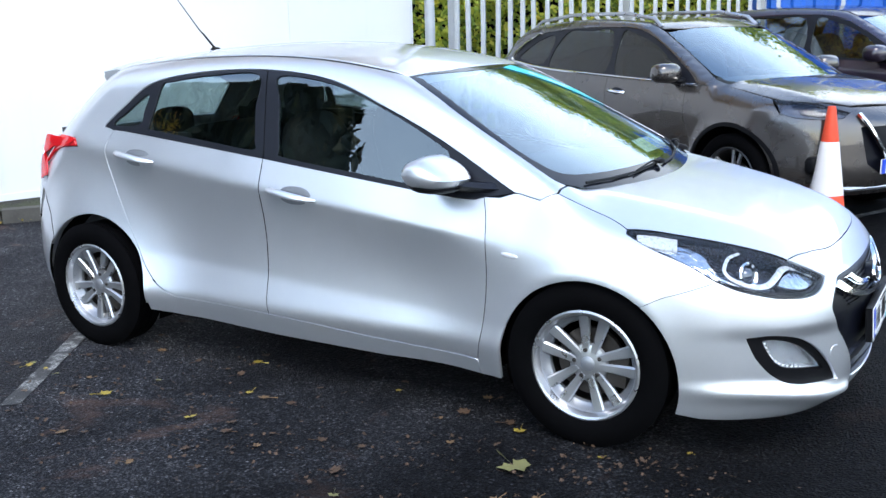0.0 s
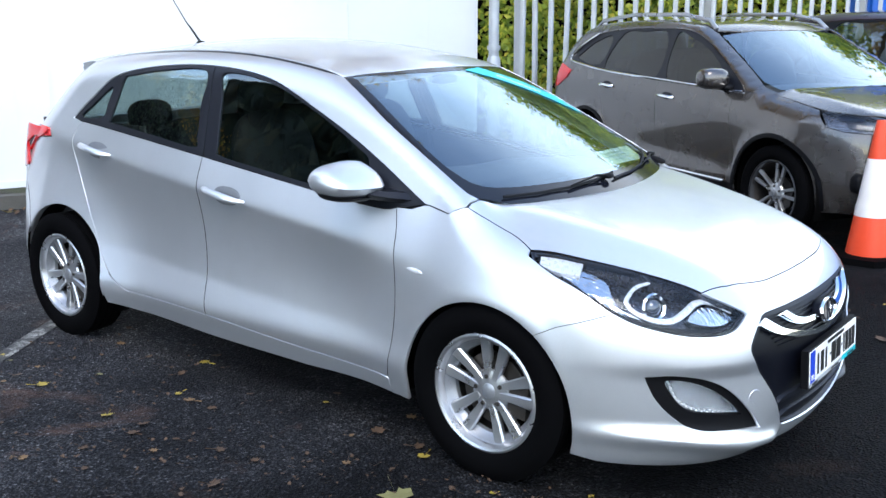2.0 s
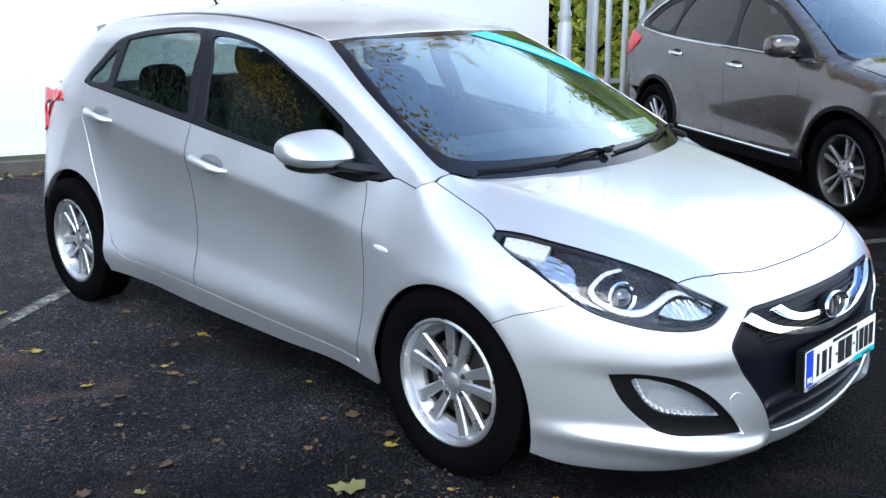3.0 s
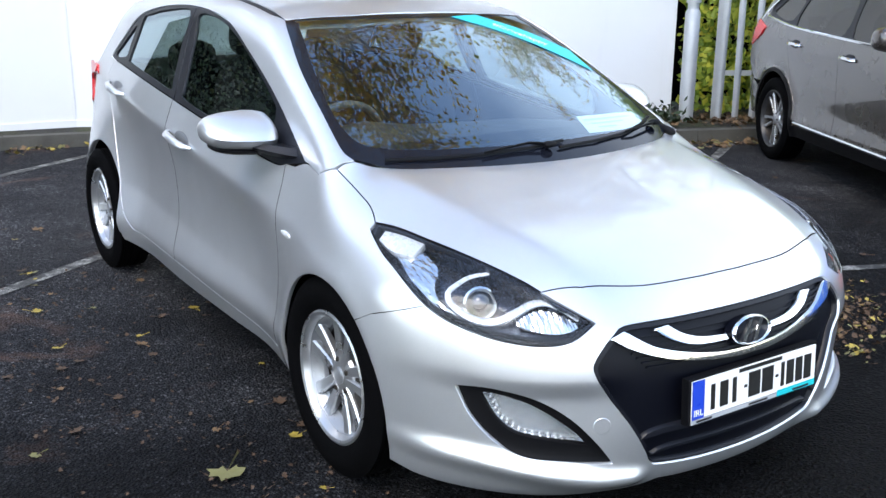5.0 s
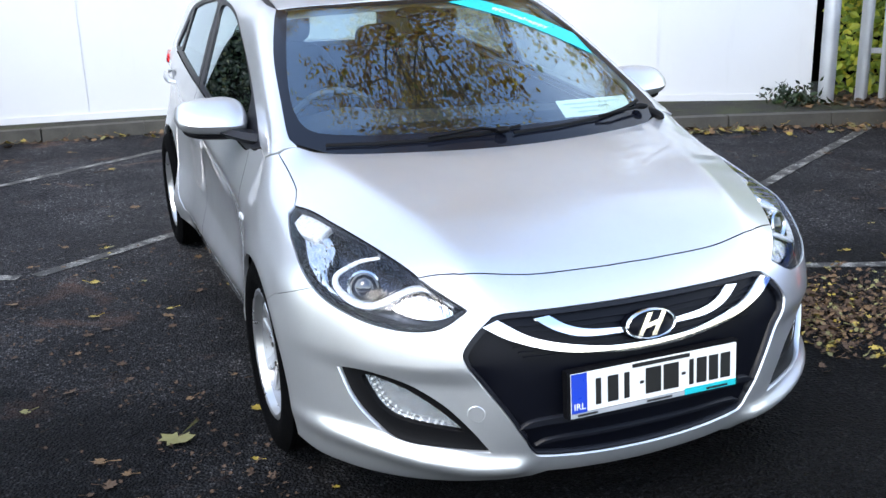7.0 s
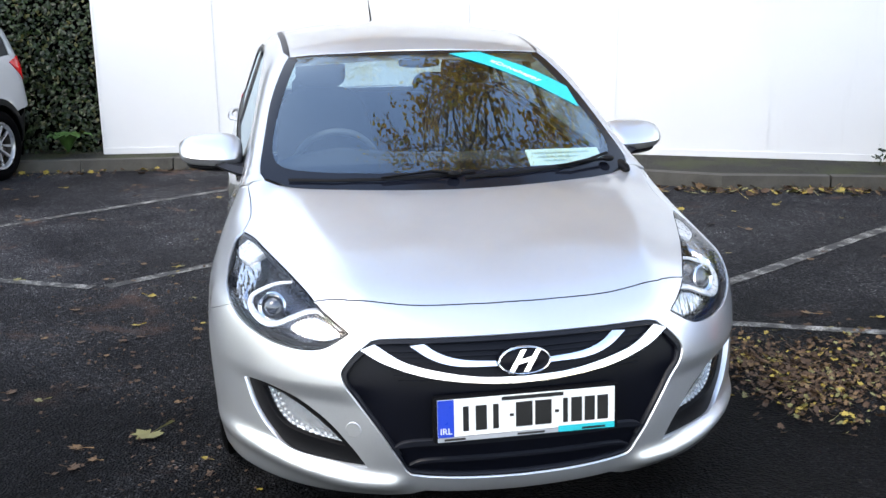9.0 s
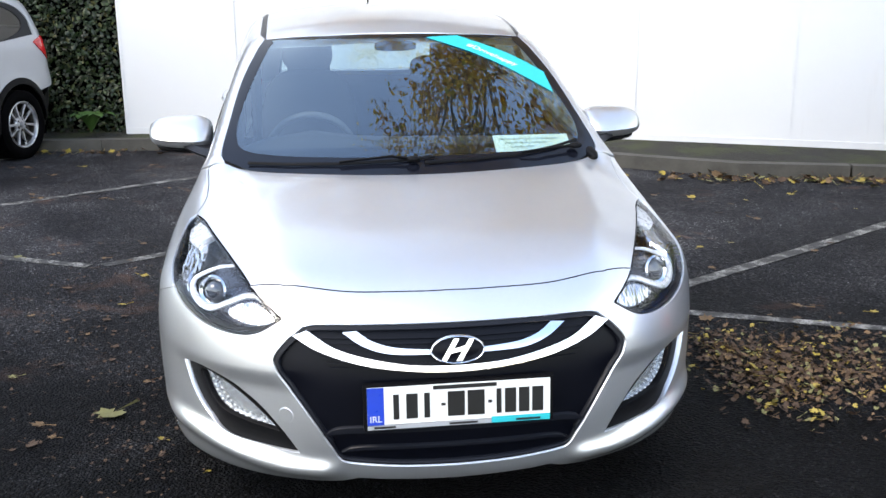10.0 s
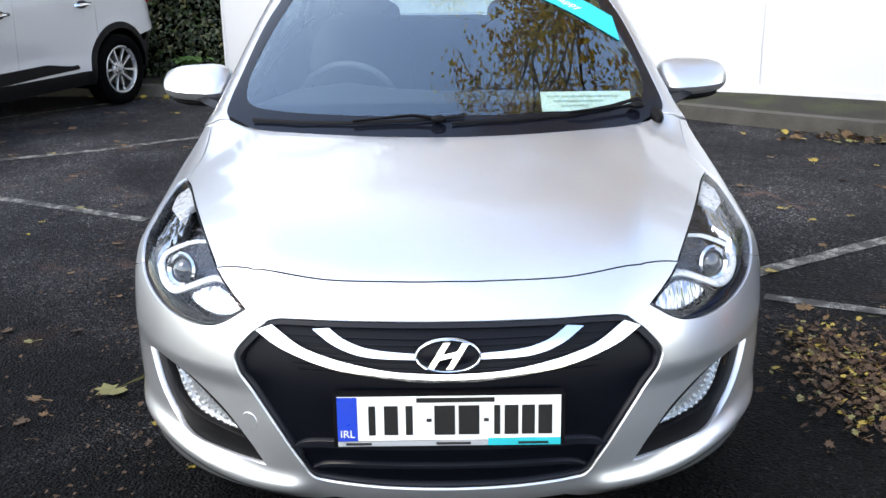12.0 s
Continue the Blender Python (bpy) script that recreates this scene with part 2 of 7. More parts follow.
def tidy(q, gap, gridding, hole=False):
    """A closed outline, drawn in by gap and cut into short pieces."""
    q = q[np.linalg.norm(q - np.roll(q, 1, 0), axis=1) > 1e-4]
    area = 0.5 * np.sum(q[:, 0] * np.roll(q[:, 1], -1) - np.roll(q[:, 0], -1) * q[:, 1])
    if area < 0:
        q = q[::-1]
    t1, t0 = np.roll(q, -1, 0) - q, q - np.roll(q, 1, 0)
    t1, t0 = t1 / np.linalg.norm(t1, axis=1)[:, None], t0 / np.linalg.norm(t0, axis=1)[:, None]
    n = np.stack([-(t0 + t1)[:, 1], (t0 + t1)[:, 0]], 1)
    n = n / np.maximum(np.linalg.norm(n, axis=1)[:, None], 0.6)
    q = q + n * (-gap if hole else gap)
    out = []
    for a, b in zip(q, np.roll(q, -1, 0)):
        k = max(1, int(np.ceil(np.linalg.norm(b - a) / gridding)))
        out += [a + (b - a) * i / k for i in range(k)]
    return np.array(out)


def panel(name, body, kind, chart, outline, material, parent, holes=(), gap=0.0023, depth=0.014, gridding=0.025, lift=0.0, mirror=False, label="", edge=None):
    """A piece of a car's skin inside an outline, with returned edges. Returns the object, or the pair with its mirror image."""
    loops = [tidy(body.unfold(chart, np.asarray(outline)), gap, gridding)] + [tidy(body.unfold(chart, np.asarray(h)), gap, gridding, True) for h in holes]
    lo, hi = loops[0].min(0), loops[0].max(0)
    gx, gy = np.meshgrid(np.arange(lo[0], hi[0], gridding), np.arange(lo[1], hi[1], gridding))
    gx[1::2] += gridding / 2
    pts = np.stack([gx.ravel(), gy.ravel()], 1)
    keep = inside(loops[0], pts)
    for h in loops[1:]:
        keep &= ~inside(h, pts)
    pts = pts[keep]
    rim = np.vstack(loops)
    if len(pts):
        d = np.min(np.linalg.norm(pts[:, None] - rim[None], axis=2), 1) if len(pts) * len(rim) < 4e6 else np.concatenate([np.min(np.linalg.norm(c[:, None] - rim[None], axis=2), 1) for c in np.array_split(pts, 12)])
        pts = pts[d > gridding * 0.45]
    edges, k = [], 0
    for q in loops:
        edges += [(k + i, k + (i + 1) % len(q)) for i in range(len(q))]
        k += len(q)
    res = delaunay_2d_cdt([Vector(v) for v in np.vstack([rim, pts])], edges, [], 0, 1e-7)
    uv, tris = np.array([tuple(v) for v in res[0]]), np.array([f for f in res[2] if len(f) == 3])
    mid = uv[tris].mean(1)
    keep = inside(loops[0], mid)
    for h in loops[1:]:
        keep &= ~inside(h, mid)
    tris = tris[keep]
    p = body.fold(kind, chart, uv)
    n = body.normal(kind, p)
    p = p + n * lift
    fn = np.cross(p[tris[:, 1]] - p[tris[:, 0]], p[tris[:, 2]] - p[tris[:, 0]])
    if np.sum(fn * n[tris[:, 0]]) < 0:
        tris = tris[:, ::-1]
    verts, norms, faces = [p], [n], [tuple(t) for t in tris]
    count = len(p)
    for j, q in enumerate(loops):
        r = body.fold(kind, chart, q)
        m = body.normal(kind, r)
        r = r + m * lift
        along = np.roll(r, -1, 0) - np.roll(r, 1, 0)
        out = np.cross(along, m)
        out /= np.maximum(np.linalg.norm(out, axis=1)[:, None], 1e-9)
        w = len(r)
        # edge rolls over before it turns inward
        verts += [r, r - m * depth]
        if np.sum(out * (r - r.mean(0))) < 0:
            out = -out
        if j:
            out = -out
        norms += [out * 0.8 + m * 0.6, out]
        ring = [(count + i, count + (i + 1) % w, count + w + (i + 1) % w, count + w + i) for i in range(w)]
        a, b, c, _ = ring[0]
        vv = np.vstack(verts)
        if np.dot(np.cross(vv[b] - vv[a], vv[c] - vv[b]), out[0]) < 0:
            ring = [f[::-1] for f in ring]
        faces += ring
        count += 2 * w
    verts, norms = np.vstack(verts), np.vstack(norms)
    def skin(v, f, n):
        me = mesh_of(name, v, f, material, n)
        # returned edges in their own material; near-black paints the seam's shade
        if edge:
            me.materials.append(edge)
            me.polygons.foreach_set("material_index", [0] * len(tris) + [1] * (len(f) - len(tris)))
        return me

    ob = part(name, skin(verts, faces, norms), parent, label)
    if not mirror:
        return ob
    flip = np.array([1, -1, 1])
    twin = part(name, skin(verts * flip, [f[::-1] for f in faces], norms * flip), parent, label)
    return ob, twin


def arc(cx, cz, r, a0, a1, n=14):
    return [(cx + r * math.cos(radians(a0 + (a1 - a0) * i / (n - 1))), cz + r * math.sin(radians(a0 + (a1 - a0) * i / (n - 1)))) for i in range(n)]


def thing(name, label, category, m=Matrix(), group="", kind=""):
    ob = new(name)
    ob.empty_display_size = 0.2
    ob.matrix_basis = m
    return tagged(ob, label, category, group, kind)


# ---------------------------------------------------------------- car body surfaces
def spline(pts):
    """Natural cubic through (a, b) pairs, straight beyond its ends."""
    p = np.array(sorted(pts), float)
    a, b = p[:, 0], p[:, 1]
    n, h = len(a), np.diff(a)
    m, r = np.eye(n), np.zeros(n)
    for i in range(1, n - 1):
        m[i, i - 1:i + 2] = h[i - 1], 2 * (h[i - 1] + h[i]), h[i]
        r[i] = 6 * ((b[i + 1] - b[i]) / h[i] - (b[i] - b[i - 1]) / h[i - 1])
    c = np.linalg.solve(m, r)

    def value(x):
        x = np.asarray(x, float)
        q = np.clip(x, a[0], a[-1])
        i = np.clip(np.searchsorted(a, q) - 1, 0, n - 2)
        d, e = a[i + 1] - q, q - a[i]
        y = (c[i] * d**3 + c[i + 1] * e**3) / (6 * h[i]) + (b[i] / h[i] - c[i] * h[i] / 6) * d + (b[i + 1] / h[i] - c[i + 1] * h[i] / 6) * e
        s0 = (b[1] - b[0]) / h[0] - h[0] / 6 * c[1]
        s1 = (b[-1] - b[-2]) / h[-1] + h[-1] / 6 * c[-2]
        return y + np.where(x < a[0], (x - a[0]) * s0, 0) + np.where(x > a[-1], (x - a[-1]) * s1, 0)
    return value


def sp(t, k):
    return k * np.logaddexp(0, t / k)


def smax(a, b, k):
    h = np.maximum(k - np.abs(a - b), 0) / k
    return np.maximum(a, b) + h * h * k / 4


def step(a, b, x):
    q = np.clip((x - a) / (b - a), 0, 1)
    return q * q * (3 - 2 * q)


class Body:
    """A car's outer skin as the zero set of two smooth functions: low (bonnet, bumpers, flanks) and cab (pillars, screens, roof).
    x runs forward from the front axle, z up from the road."""

    def __init__(self, **k):
        self.wide, self.bow, self.mid, self.crease, self.lower, self.bottom, self.lean, self.dent = k["wide"], k["bow"], k["mid"], k["crease"], k["lower"], k["bottom"], k["lean"], k["dent"]
        self.crisp, self.base, self.hub, self.arch, self.flare, self.floor, self.shoulder, self.cowl = k["crisp"], k["base"], k["hub"], k["arch"], k["flare"], k["floor"], k["shoulder"], k["cowl"]
        self.ridge, self.crown, self.fall, self.sweep, self.roofcrown, self.screenbow, self.backbow, self.blade = k["ridge"], k["crown"], k["fall"], k["sweep"], k["roofcrown"], k["screenbow"], k["backbow"], k.get("blade", 0.0)
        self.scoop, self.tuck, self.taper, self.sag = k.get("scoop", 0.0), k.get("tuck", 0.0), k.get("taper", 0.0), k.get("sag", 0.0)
        self.undercut, self.keen = k.get("undercut", 0.0), k.get("keen", 0.02)
        self.hood, self.roof, self.nose, self.tail = spline(k["hood"]), spline(k["roof"]), spline(k["nose"]), spline(k["tail"])
        self.screen, self.back = spline(k["screen"]), spline(k["back"])

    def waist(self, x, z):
        """How far the doors lie inside the wheel arches, growing towards the tail; shaped to fit the camera's view."""
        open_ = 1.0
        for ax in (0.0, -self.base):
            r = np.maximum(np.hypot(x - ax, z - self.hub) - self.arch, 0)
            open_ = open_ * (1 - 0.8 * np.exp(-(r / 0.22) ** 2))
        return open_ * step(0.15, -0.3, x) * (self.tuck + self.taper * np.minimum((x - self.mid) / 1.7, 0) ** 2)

    def droop(self, x, y):
        """How far the nose hangs lower in its middle, bent to fit the camera's view."""
        return self.sag * (1 - np.minimum(np.abs(y) / 0.82, 1) ** 2) * step(-0.3, 0.4, x)

    def half(self, x, z):
        """Half the width at x, z."""
        w = self.wide - self.bow * np.minimum((x - self.mid) / 1.7, 0) ** 2
        zc = self.crease[0] + self.crease[1] * (self.mid - x)
        zl = self.lower[0] + self.lower[1] * (self.mid - x)
        zb = self.bottom
        fade = step(0.1, -0.8, x) * step(-self.base - 0.5, -self.base + 0.2, x)
        kc = self.crisp + 0.03 * (1 - step(0.0, -0.9, x))
        w = w - self.lean * sp(z - zc, kc) - 0.05 * sp(zc - z, kc)
        w = w - fade * self.undercut * sp(zc - z, kc)
        w = w + fade * self.dent * (sp(zl - z, self.keen) - 1.25 * sp(zb - z, 0.012)) - 0.12 * sp(zb - z, 0.015)
        s = (zc - z) / (zc - zl)      # hollow between the two creases
        w = w - self.scoop * fade * sp(4 * s * (1 - s), 0.06)
        for ax in (0.0, -self.base):
            r = np.hypot(x - ax, z - self.hub)
            w = w + self.flare * np.exp(-((r - self.arch) / 0.06) ** 2) * step(self.arch - 0.2, self.arch - 0.05, r)
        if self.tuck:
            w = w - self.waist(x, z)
        return w

    def low(self, x, y, z):
        y = np.abs(y)
        if self.sag:
            z = z + self.droop(x, y)
        side = y - self.half(x, z)
        yr = self.ridge[0] + self.ridge[1] * x
        lid = self.hood(x) - self.crown * y * y - self.fall * sp(y - yr, 0.012)
        if self.blade:      # the bonnet's rear corners sweep up to the pillars
            lid = lid + step(0.60, 0.69, y) * sp(0.91 + (0.06 - self.screenbow * y * y - x) / 1.95 - lid, 0.012)
        top = z - (lid + 3 * sp(-self.cowl - x, 0.03))
        drop = self.sweep[0] * y**2 + self.sweep[1] * y**6
        lip = np.exp(-((z - 0.225 - 0.05 * step(0.45, 0.8, y)) / 0.032) ** 2) * step(0.30, 0.40, y)
        hollow = step(0.52, 0.46, z) * step(0.25, 0.33, z) * step(0.38, 0.56, y) * step(0.95, 0.7, y)
        front = (x - (self.nose(z) - drop + self.blade * (lip - 0.65 * hollow))) * 0.9
        drop = self.sweep[2] * y**2 + self.sweep[3] * y**6
        rear = ((self.tail(z) + drop) - x) * 0.9
        f = smax(side, top, self.shoulder)
        f = smax(f, front, 0.06)
        f = smax(f, rear, 0.09)
        return smax(f, self.floor - z, 0.03)

    def cab(self, x, y, z):
        y = np.abs(y)
        side = y - self.half(x, z)
        top = z - (self.roof(x) - self.roofcrown * y * y)
        front = (x - (self.screen(z) - self.screenbow * y * y)) * 0.45
        rear = ((self.back(z) + self.backbow * y * y) - x) * 0.7
        f = smax(smax(side, top, 0.09), front, 0.035)
        return smax(smax(f, rear, 0.11), 0.25 - z, 0.02)

    def cast(self, kind, o, d, far=2.5):
        """Where rays from inside points o along d leave the skin."""
        f = self.cab if kind == "cab" else self.low
        a, b = np.zeros(len(o)), np.full(len(o), far)
        for _ in range(34):
            m = (a + b) / 2
            q = o + d * m[:, None]
            inside = f(q[:, 0], q[:, 1], q[:, 2]) < 0
            a, b = np.where(inside, m, a), np.where(inside, b, m)
        return o + d * a[:, None]

    def normal(self, kind, p):
        f = self.cab if kind == "cab" else self.low
        e = 0.0015
        g = np.stack([f(*(p + e * v).T) - f(*(p - e * v).T) for v in np.eye(3)], 1)
        return g / np.linalg.norm(g, axis=1)[:, None]

    # charts: ring = round the long axis (u along x); bow = round an upright axis at x0 (u is the angle, v is z)
    # flat = straight along a direction, from a plane through an inner point
    def unfold(self, chart, p):
        if chart[0] == "flat":
            a, b, _ = self.frame_of(chart)
            return np.stack([(p - np.array(chart[1])) @ a, (p - np.array(chart[1])) @ b], 1)
        if chart[0] == "ring":
            return np.stack([p[:, 0], 0.75 * np.arctan2(p[:, 2] - chart[1], -p[:, 1])], 1)
        return np.stack([0.8 * np.arctan2(p[:, 1], chart[2] * (p[:, 0] - chart[1])), p[:, 2]], 1)

    def frame_of(self, chart):
        d = np.array(chart[2], float)
        d /= np.linalg.norm(d)
        a = np.cross([0, 0, 1.0], d) if abs(d[2]) < 0.9 else np.array([0, 1.0, 0])
        a /= np.linalg.norm(a)
        return a, np.cross(d, a), d

    def fold(self, kind, chart, q):
        n = len(q)
        if chart[0] == "flat":
            a, b, d = self.frame_of(chart)
            return self.cast(kind, np.array(chart[1]) + q[:, :1] * a + q[:, 1:] * b, np.tile(d, (n, 1)), 1.2)
        if chart[0] == "ring":
            t = q[:, 1] / 0.75
            o = np.stack([q[:, 0], np.zeros(n), np.full(n, chart[1])], 1)
            d = np.stack([np.zeros(n), -np.cos(t), np.sin(t)], 1)
        else:
            t = q[:, 0] / 0.8
            o = np.stack([np.full(n, chart[1]), np.zeros(n), q[:, 1]], 1)
            d = np.stack([chart[2] * np.cos(t), np.sin(t), np.zeros(n)], 1)
        return self.cast(kind, o, d)

    # points of the right-hand skin from two numbers
    def at_side(self, pts):
        p = np.array(pts, float)
        # seams slide back and down to keep their place in the camera's view
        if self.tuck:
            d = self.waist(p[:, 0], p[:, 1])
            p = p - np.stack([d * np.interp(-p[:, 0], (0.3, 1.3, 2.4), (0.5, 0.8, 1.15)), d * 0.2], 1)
        return np.stack([p[:, 0], -self.half(p[:, 0], p[:, 1]), p[:, 1]], 1)

    def at_top(self, pts, kind="low"):
        p = np.array(pts, float)
        return self.cast(kind, np.stack([p[:, 0], p[:, 1], np.full(len(p), 0.6)], 1), np.tile([0, 0, 1.0], (len(p), 1)))

    def at_front(self, pts, kind="low"):
        p = np.array(pts, float)
        x0 = -0.1 if kind == "low" else -1.7
        if kind == "low" and self.sag:
            p[:, 1] = p[:, 1] - self.droop(0.8, p[:, 0])
        return self.cast(kind, np.stack([np.full(len(p), x0), p[:, 0], p[:, 1]], 1), np.tile([1.0, 0, 0], (len(p), 1)))

    def at_angle(self, pts, kind="low", x0=0.0, way=1):
        """From (degrees round an upright axis at x0, z); negative degrees lie on the right."""
        p = np.array(pts, float)
        q = self.fold(kind, ("bow", x0, way), np.stack([0.8 * np.radians(p[:, 0]), p[:, 1]], 1))
        if kind == "low" and self.sag:
            q = self.fold(kind, ("bow", x0, way), np.stack([0.8 * np.radians(p[:, 0]), p[:, 1] - self.droop(q[:, 0], q[:, 1])], 1))
        return q


HATCH = Body(
    wide=0.888, bow=0.02, mid=-1.3, crease=(0.85, 0.121), lower=(0.455, 0.06), bottom=0.335, lean=0.385, dent=0.40, crisp=0.012,
    base=2.65, hub=0.305, arch=0.345, flare=0.012, floor=0.15, shoulder=0.09, cowl=0.22,
    hood=[(-0.25, 0.965), (0.0, 0.935), (0.3, 0.885), (0.55, 0.82), (0.72, 0.745), (0.82, 0.67), (0.9, 0.56)],
    ridge=(0.60, -0.22), crown=0.05, fall=0.33,
    nose=[(0.14, 0.79), (0.19, 0.84), (0.24, 0.865), (0.3, 0.882), (0.42, 0.888), (0.52, 0.882), (0.6, 0.862), (0.68, 0.824), (0.8, 0.73)],
    tail=[(0.2, -3.30), (0.35, -3.38), (0.55, -3.40), (0.8, -3.36), (1.05, -3.28), (1.3, -3.15)],
    sweep=(0.28, 0.62, 0.22, 0.62),
    roof=[(-0.6, 1.29), (-0.8, 1.365), (-1.05, 1.425), (-1.35, 1.468), (-1.7, 1.487), (-2.1, 1.478), (-2.5, 1.444), (-2.9, 1.382), (-3.1, 1.335)],
    roofcrown=0.155, screen=[(0.85, 0.17), (0.95, -0.01), (1.1, -0.305), (1.25, -0.605), (1.4, -0.92)], screenbow=0.30,
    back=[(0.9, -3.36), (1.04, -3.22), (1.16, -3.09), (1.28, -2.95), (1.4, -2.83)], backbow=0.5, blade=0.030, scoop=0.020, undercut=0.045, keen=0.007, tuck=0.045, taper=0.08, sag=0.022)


# ---------------------------------------------------------------- ground, kerb, walls
def asphalt():
    """Dark tarmac: stone chips in black binder, worn pale patches, rust-brown stains."""
    m, nt, b = shader("asphalt", (0.05, 0.05, 0.052), 0.7, Specular_IOR_Level=0.07)
    big, mid, grit = noise_node(nt, 0.45, 6.0, 0.6), noise_node(nt, 4.0, 6.0, 0.65), noise_node(nt, 260, 2.0, 0.7)
    stain = noise_node(nt, 1.7, 5.0, 0.7, (1, 1, 1))
    stain.inputs["Distortion"].default_value = 0.6
    cells = []
    for scale in (95, 210):
        v = nt.nodes.new("ShaderNodeTexVoronoi")
        v.inputs["Scale"].default_value = scale
        nt.links.new(grit.inputs["Vector"].links[0].from_socket, v.inputs["Vector"])
        cells.append(v)
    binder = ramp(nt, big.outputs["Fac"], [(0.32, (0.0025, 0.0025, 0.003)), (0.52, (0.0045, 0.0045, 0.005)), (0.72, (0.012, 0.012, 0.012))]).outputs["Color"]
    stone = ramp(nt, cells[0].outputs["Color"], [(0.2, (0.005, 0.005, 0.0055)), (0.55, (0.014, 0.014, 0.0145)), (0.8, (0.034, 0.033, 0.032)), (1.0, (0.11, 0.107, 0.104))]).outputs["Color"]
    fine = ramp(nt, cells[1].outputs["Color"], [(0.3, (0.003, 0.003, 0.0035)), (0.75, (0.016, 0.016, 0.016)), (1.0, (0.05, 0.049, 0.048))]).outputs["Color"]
    worn = ramp(nt, mid.outputs["Fac"], [(0.36, (0.30, 0.30, 0.30)), (0.66, (0.95, 0.95, 0.95))]).outputs["Color"]
    c = mixed(nt, worn, binder, stone)
    c = mixed(nt, ramp(nt, grit.outputs["Fac"], [(0.48, (0, 0, 0)), (0.62, (0.75, 0.75, 0.75))]).outputs["Color"], c, fine)
    c = mixed(nt, ramp(nt, cells[0].outputs["Distance"], [(0.35, (0.0, 0.0, 0.0)), (0.7, (0.85, 0.85, 0.85))]).outputs["Color"], c, (0.002, 0.002, 0.0022))
    c = mixed(nt, ramp(nt, stain.outputs["Fac"], [(0.60, (0, 0, 0)), (0.73, (0.7, 0.7, 0.7))]).outputs["Color"], c, (0.031, 0.018, 0.013))
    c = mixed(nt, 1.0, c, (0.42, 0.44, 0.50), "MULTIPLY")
    # older, paler surfacing beyond the bays; near-black by the car's front paints its shade in
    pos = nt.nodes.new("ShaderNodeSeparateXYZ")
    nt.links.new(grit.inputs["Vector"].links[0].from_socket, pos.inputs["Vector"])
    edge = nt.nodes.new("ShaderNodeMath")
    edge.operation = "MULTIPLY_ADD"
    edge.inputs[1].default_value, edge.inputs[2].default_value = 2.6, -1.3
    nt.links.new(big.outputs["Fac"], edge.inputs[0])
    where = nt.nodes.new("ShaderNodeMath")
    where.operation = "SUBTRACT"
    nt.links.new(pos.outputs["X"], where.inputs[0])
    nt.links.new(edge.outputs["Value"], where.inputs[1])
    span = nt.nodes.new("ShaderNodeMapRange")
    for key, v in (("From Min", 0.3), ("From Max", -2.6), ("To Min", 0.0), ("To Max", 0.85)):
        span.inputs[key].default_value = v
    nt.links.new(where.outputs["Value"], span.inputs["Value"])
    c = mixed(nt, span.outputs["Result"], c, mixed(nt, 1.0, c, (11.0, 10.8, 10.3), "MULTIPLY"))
    damp = noise_node(nt, 0.9, 5.0, 0.6)      # damp and dry patches
    c = mixed(nt, 1.0, c, ramp(nt, damp.outputs["Fac"], [(0.36, (0.62, 0.62, 0.64)), (0.5, (1.0, 1.0, 1.0)), (0.64, (1.75, 1.72, 1.66))]).outputs["Color"], "MULTIPLY")
    nt.links.new(c, b.inputs["Base Color"])
    nt.links.new(ramp(nt, big.outputs["Fac"], [(0.35, (0.6,) * 3), (0.65, (0.9,) * 3)]).outputs["Color"], b.inputs["Roughness"])
    n1 = bump(nt, b, cells[0].outputs["Distance"], 1.0, 0.014)
    bump(nt, b, grit.outputs["Fac"], 0.5, 0.004, n1)
    return m


def wall_white():
    m, nt, b = shader("white_boarding", (0.8, 0.8, 0.8), 0.55)
    n, st = noise_node(nt, 1.2, 5.0), noise_node(nt, 7.0, 5.0, 0.65, (1, 1, 0.12))
    c = mixed(nt, n.outputs["Fac"], (0.64, 0.64, 0.65), (0.70, 0.70, 0.70))
    c = mixed(nt, ramp(nt, st.outputs["Fac"], [(0.6, (0, 0, 0)), (0.85, (0.25, 0.25, 0.25))]).outputs["Color"], c, (0.50, 0.49, 0.46))
    nt.links.new(c, b.inputs["Base Color"])
    bump(nt, b, n.outputs["Fac"], 0.1, 0.01)
    return m


ASPHALT, BOARD = asphalt(), wall_white()
CONCRETE = plain("kerb_concrete", (0.058, 0.055, 0.047), 0.9, grain=0.6, scale=60, spread=0.6)


def soil():
    """Dark earth with cushions of moss."""
    m, nt, b = shader("soil", (0.01, 0.011, 0.007), 0.95)
    moss, fine = noise_node(nt, 2.2, 5.0, 0.65), noise_node(nt, 70, 4.0, 0.7)
    c = mixed(nt, fine.outputs["Fac"], (0.004, 0.004, 0.003), (0.020, 0.018, 0.012))
    green = mixed(nt, fine.outputs["Fac"], (0.010, 0.015, 0.003), (0.042, 0.048, 0.010))
    nt.links.new(mixed(nt, ramp(nt, moss.outputs["Fac"], [(0.44, (0, 0, 0)), (0.58, (0.9, 0.9, 0.9))]).outputs["Color"], c, green), b.inputs["Base Color"])
    bump(nt, b, fine.outputs["Fac"], 0.8, 0.01)
    return m


SOIL = soil()
LINE = plain("line_paint", (0.42, 0.42, 0.40), 0.75, grain=0.5, scale=120, spread=0.3)



def rise(x, y):
    """Height of the tarmac: level but for slight settling."""
    return 0.006 * (np.sin(x * 0.9) * np.sin(y * 0.7 + 1.0)) * step(1.2, 3.0, np.abs(np.float64(y)))


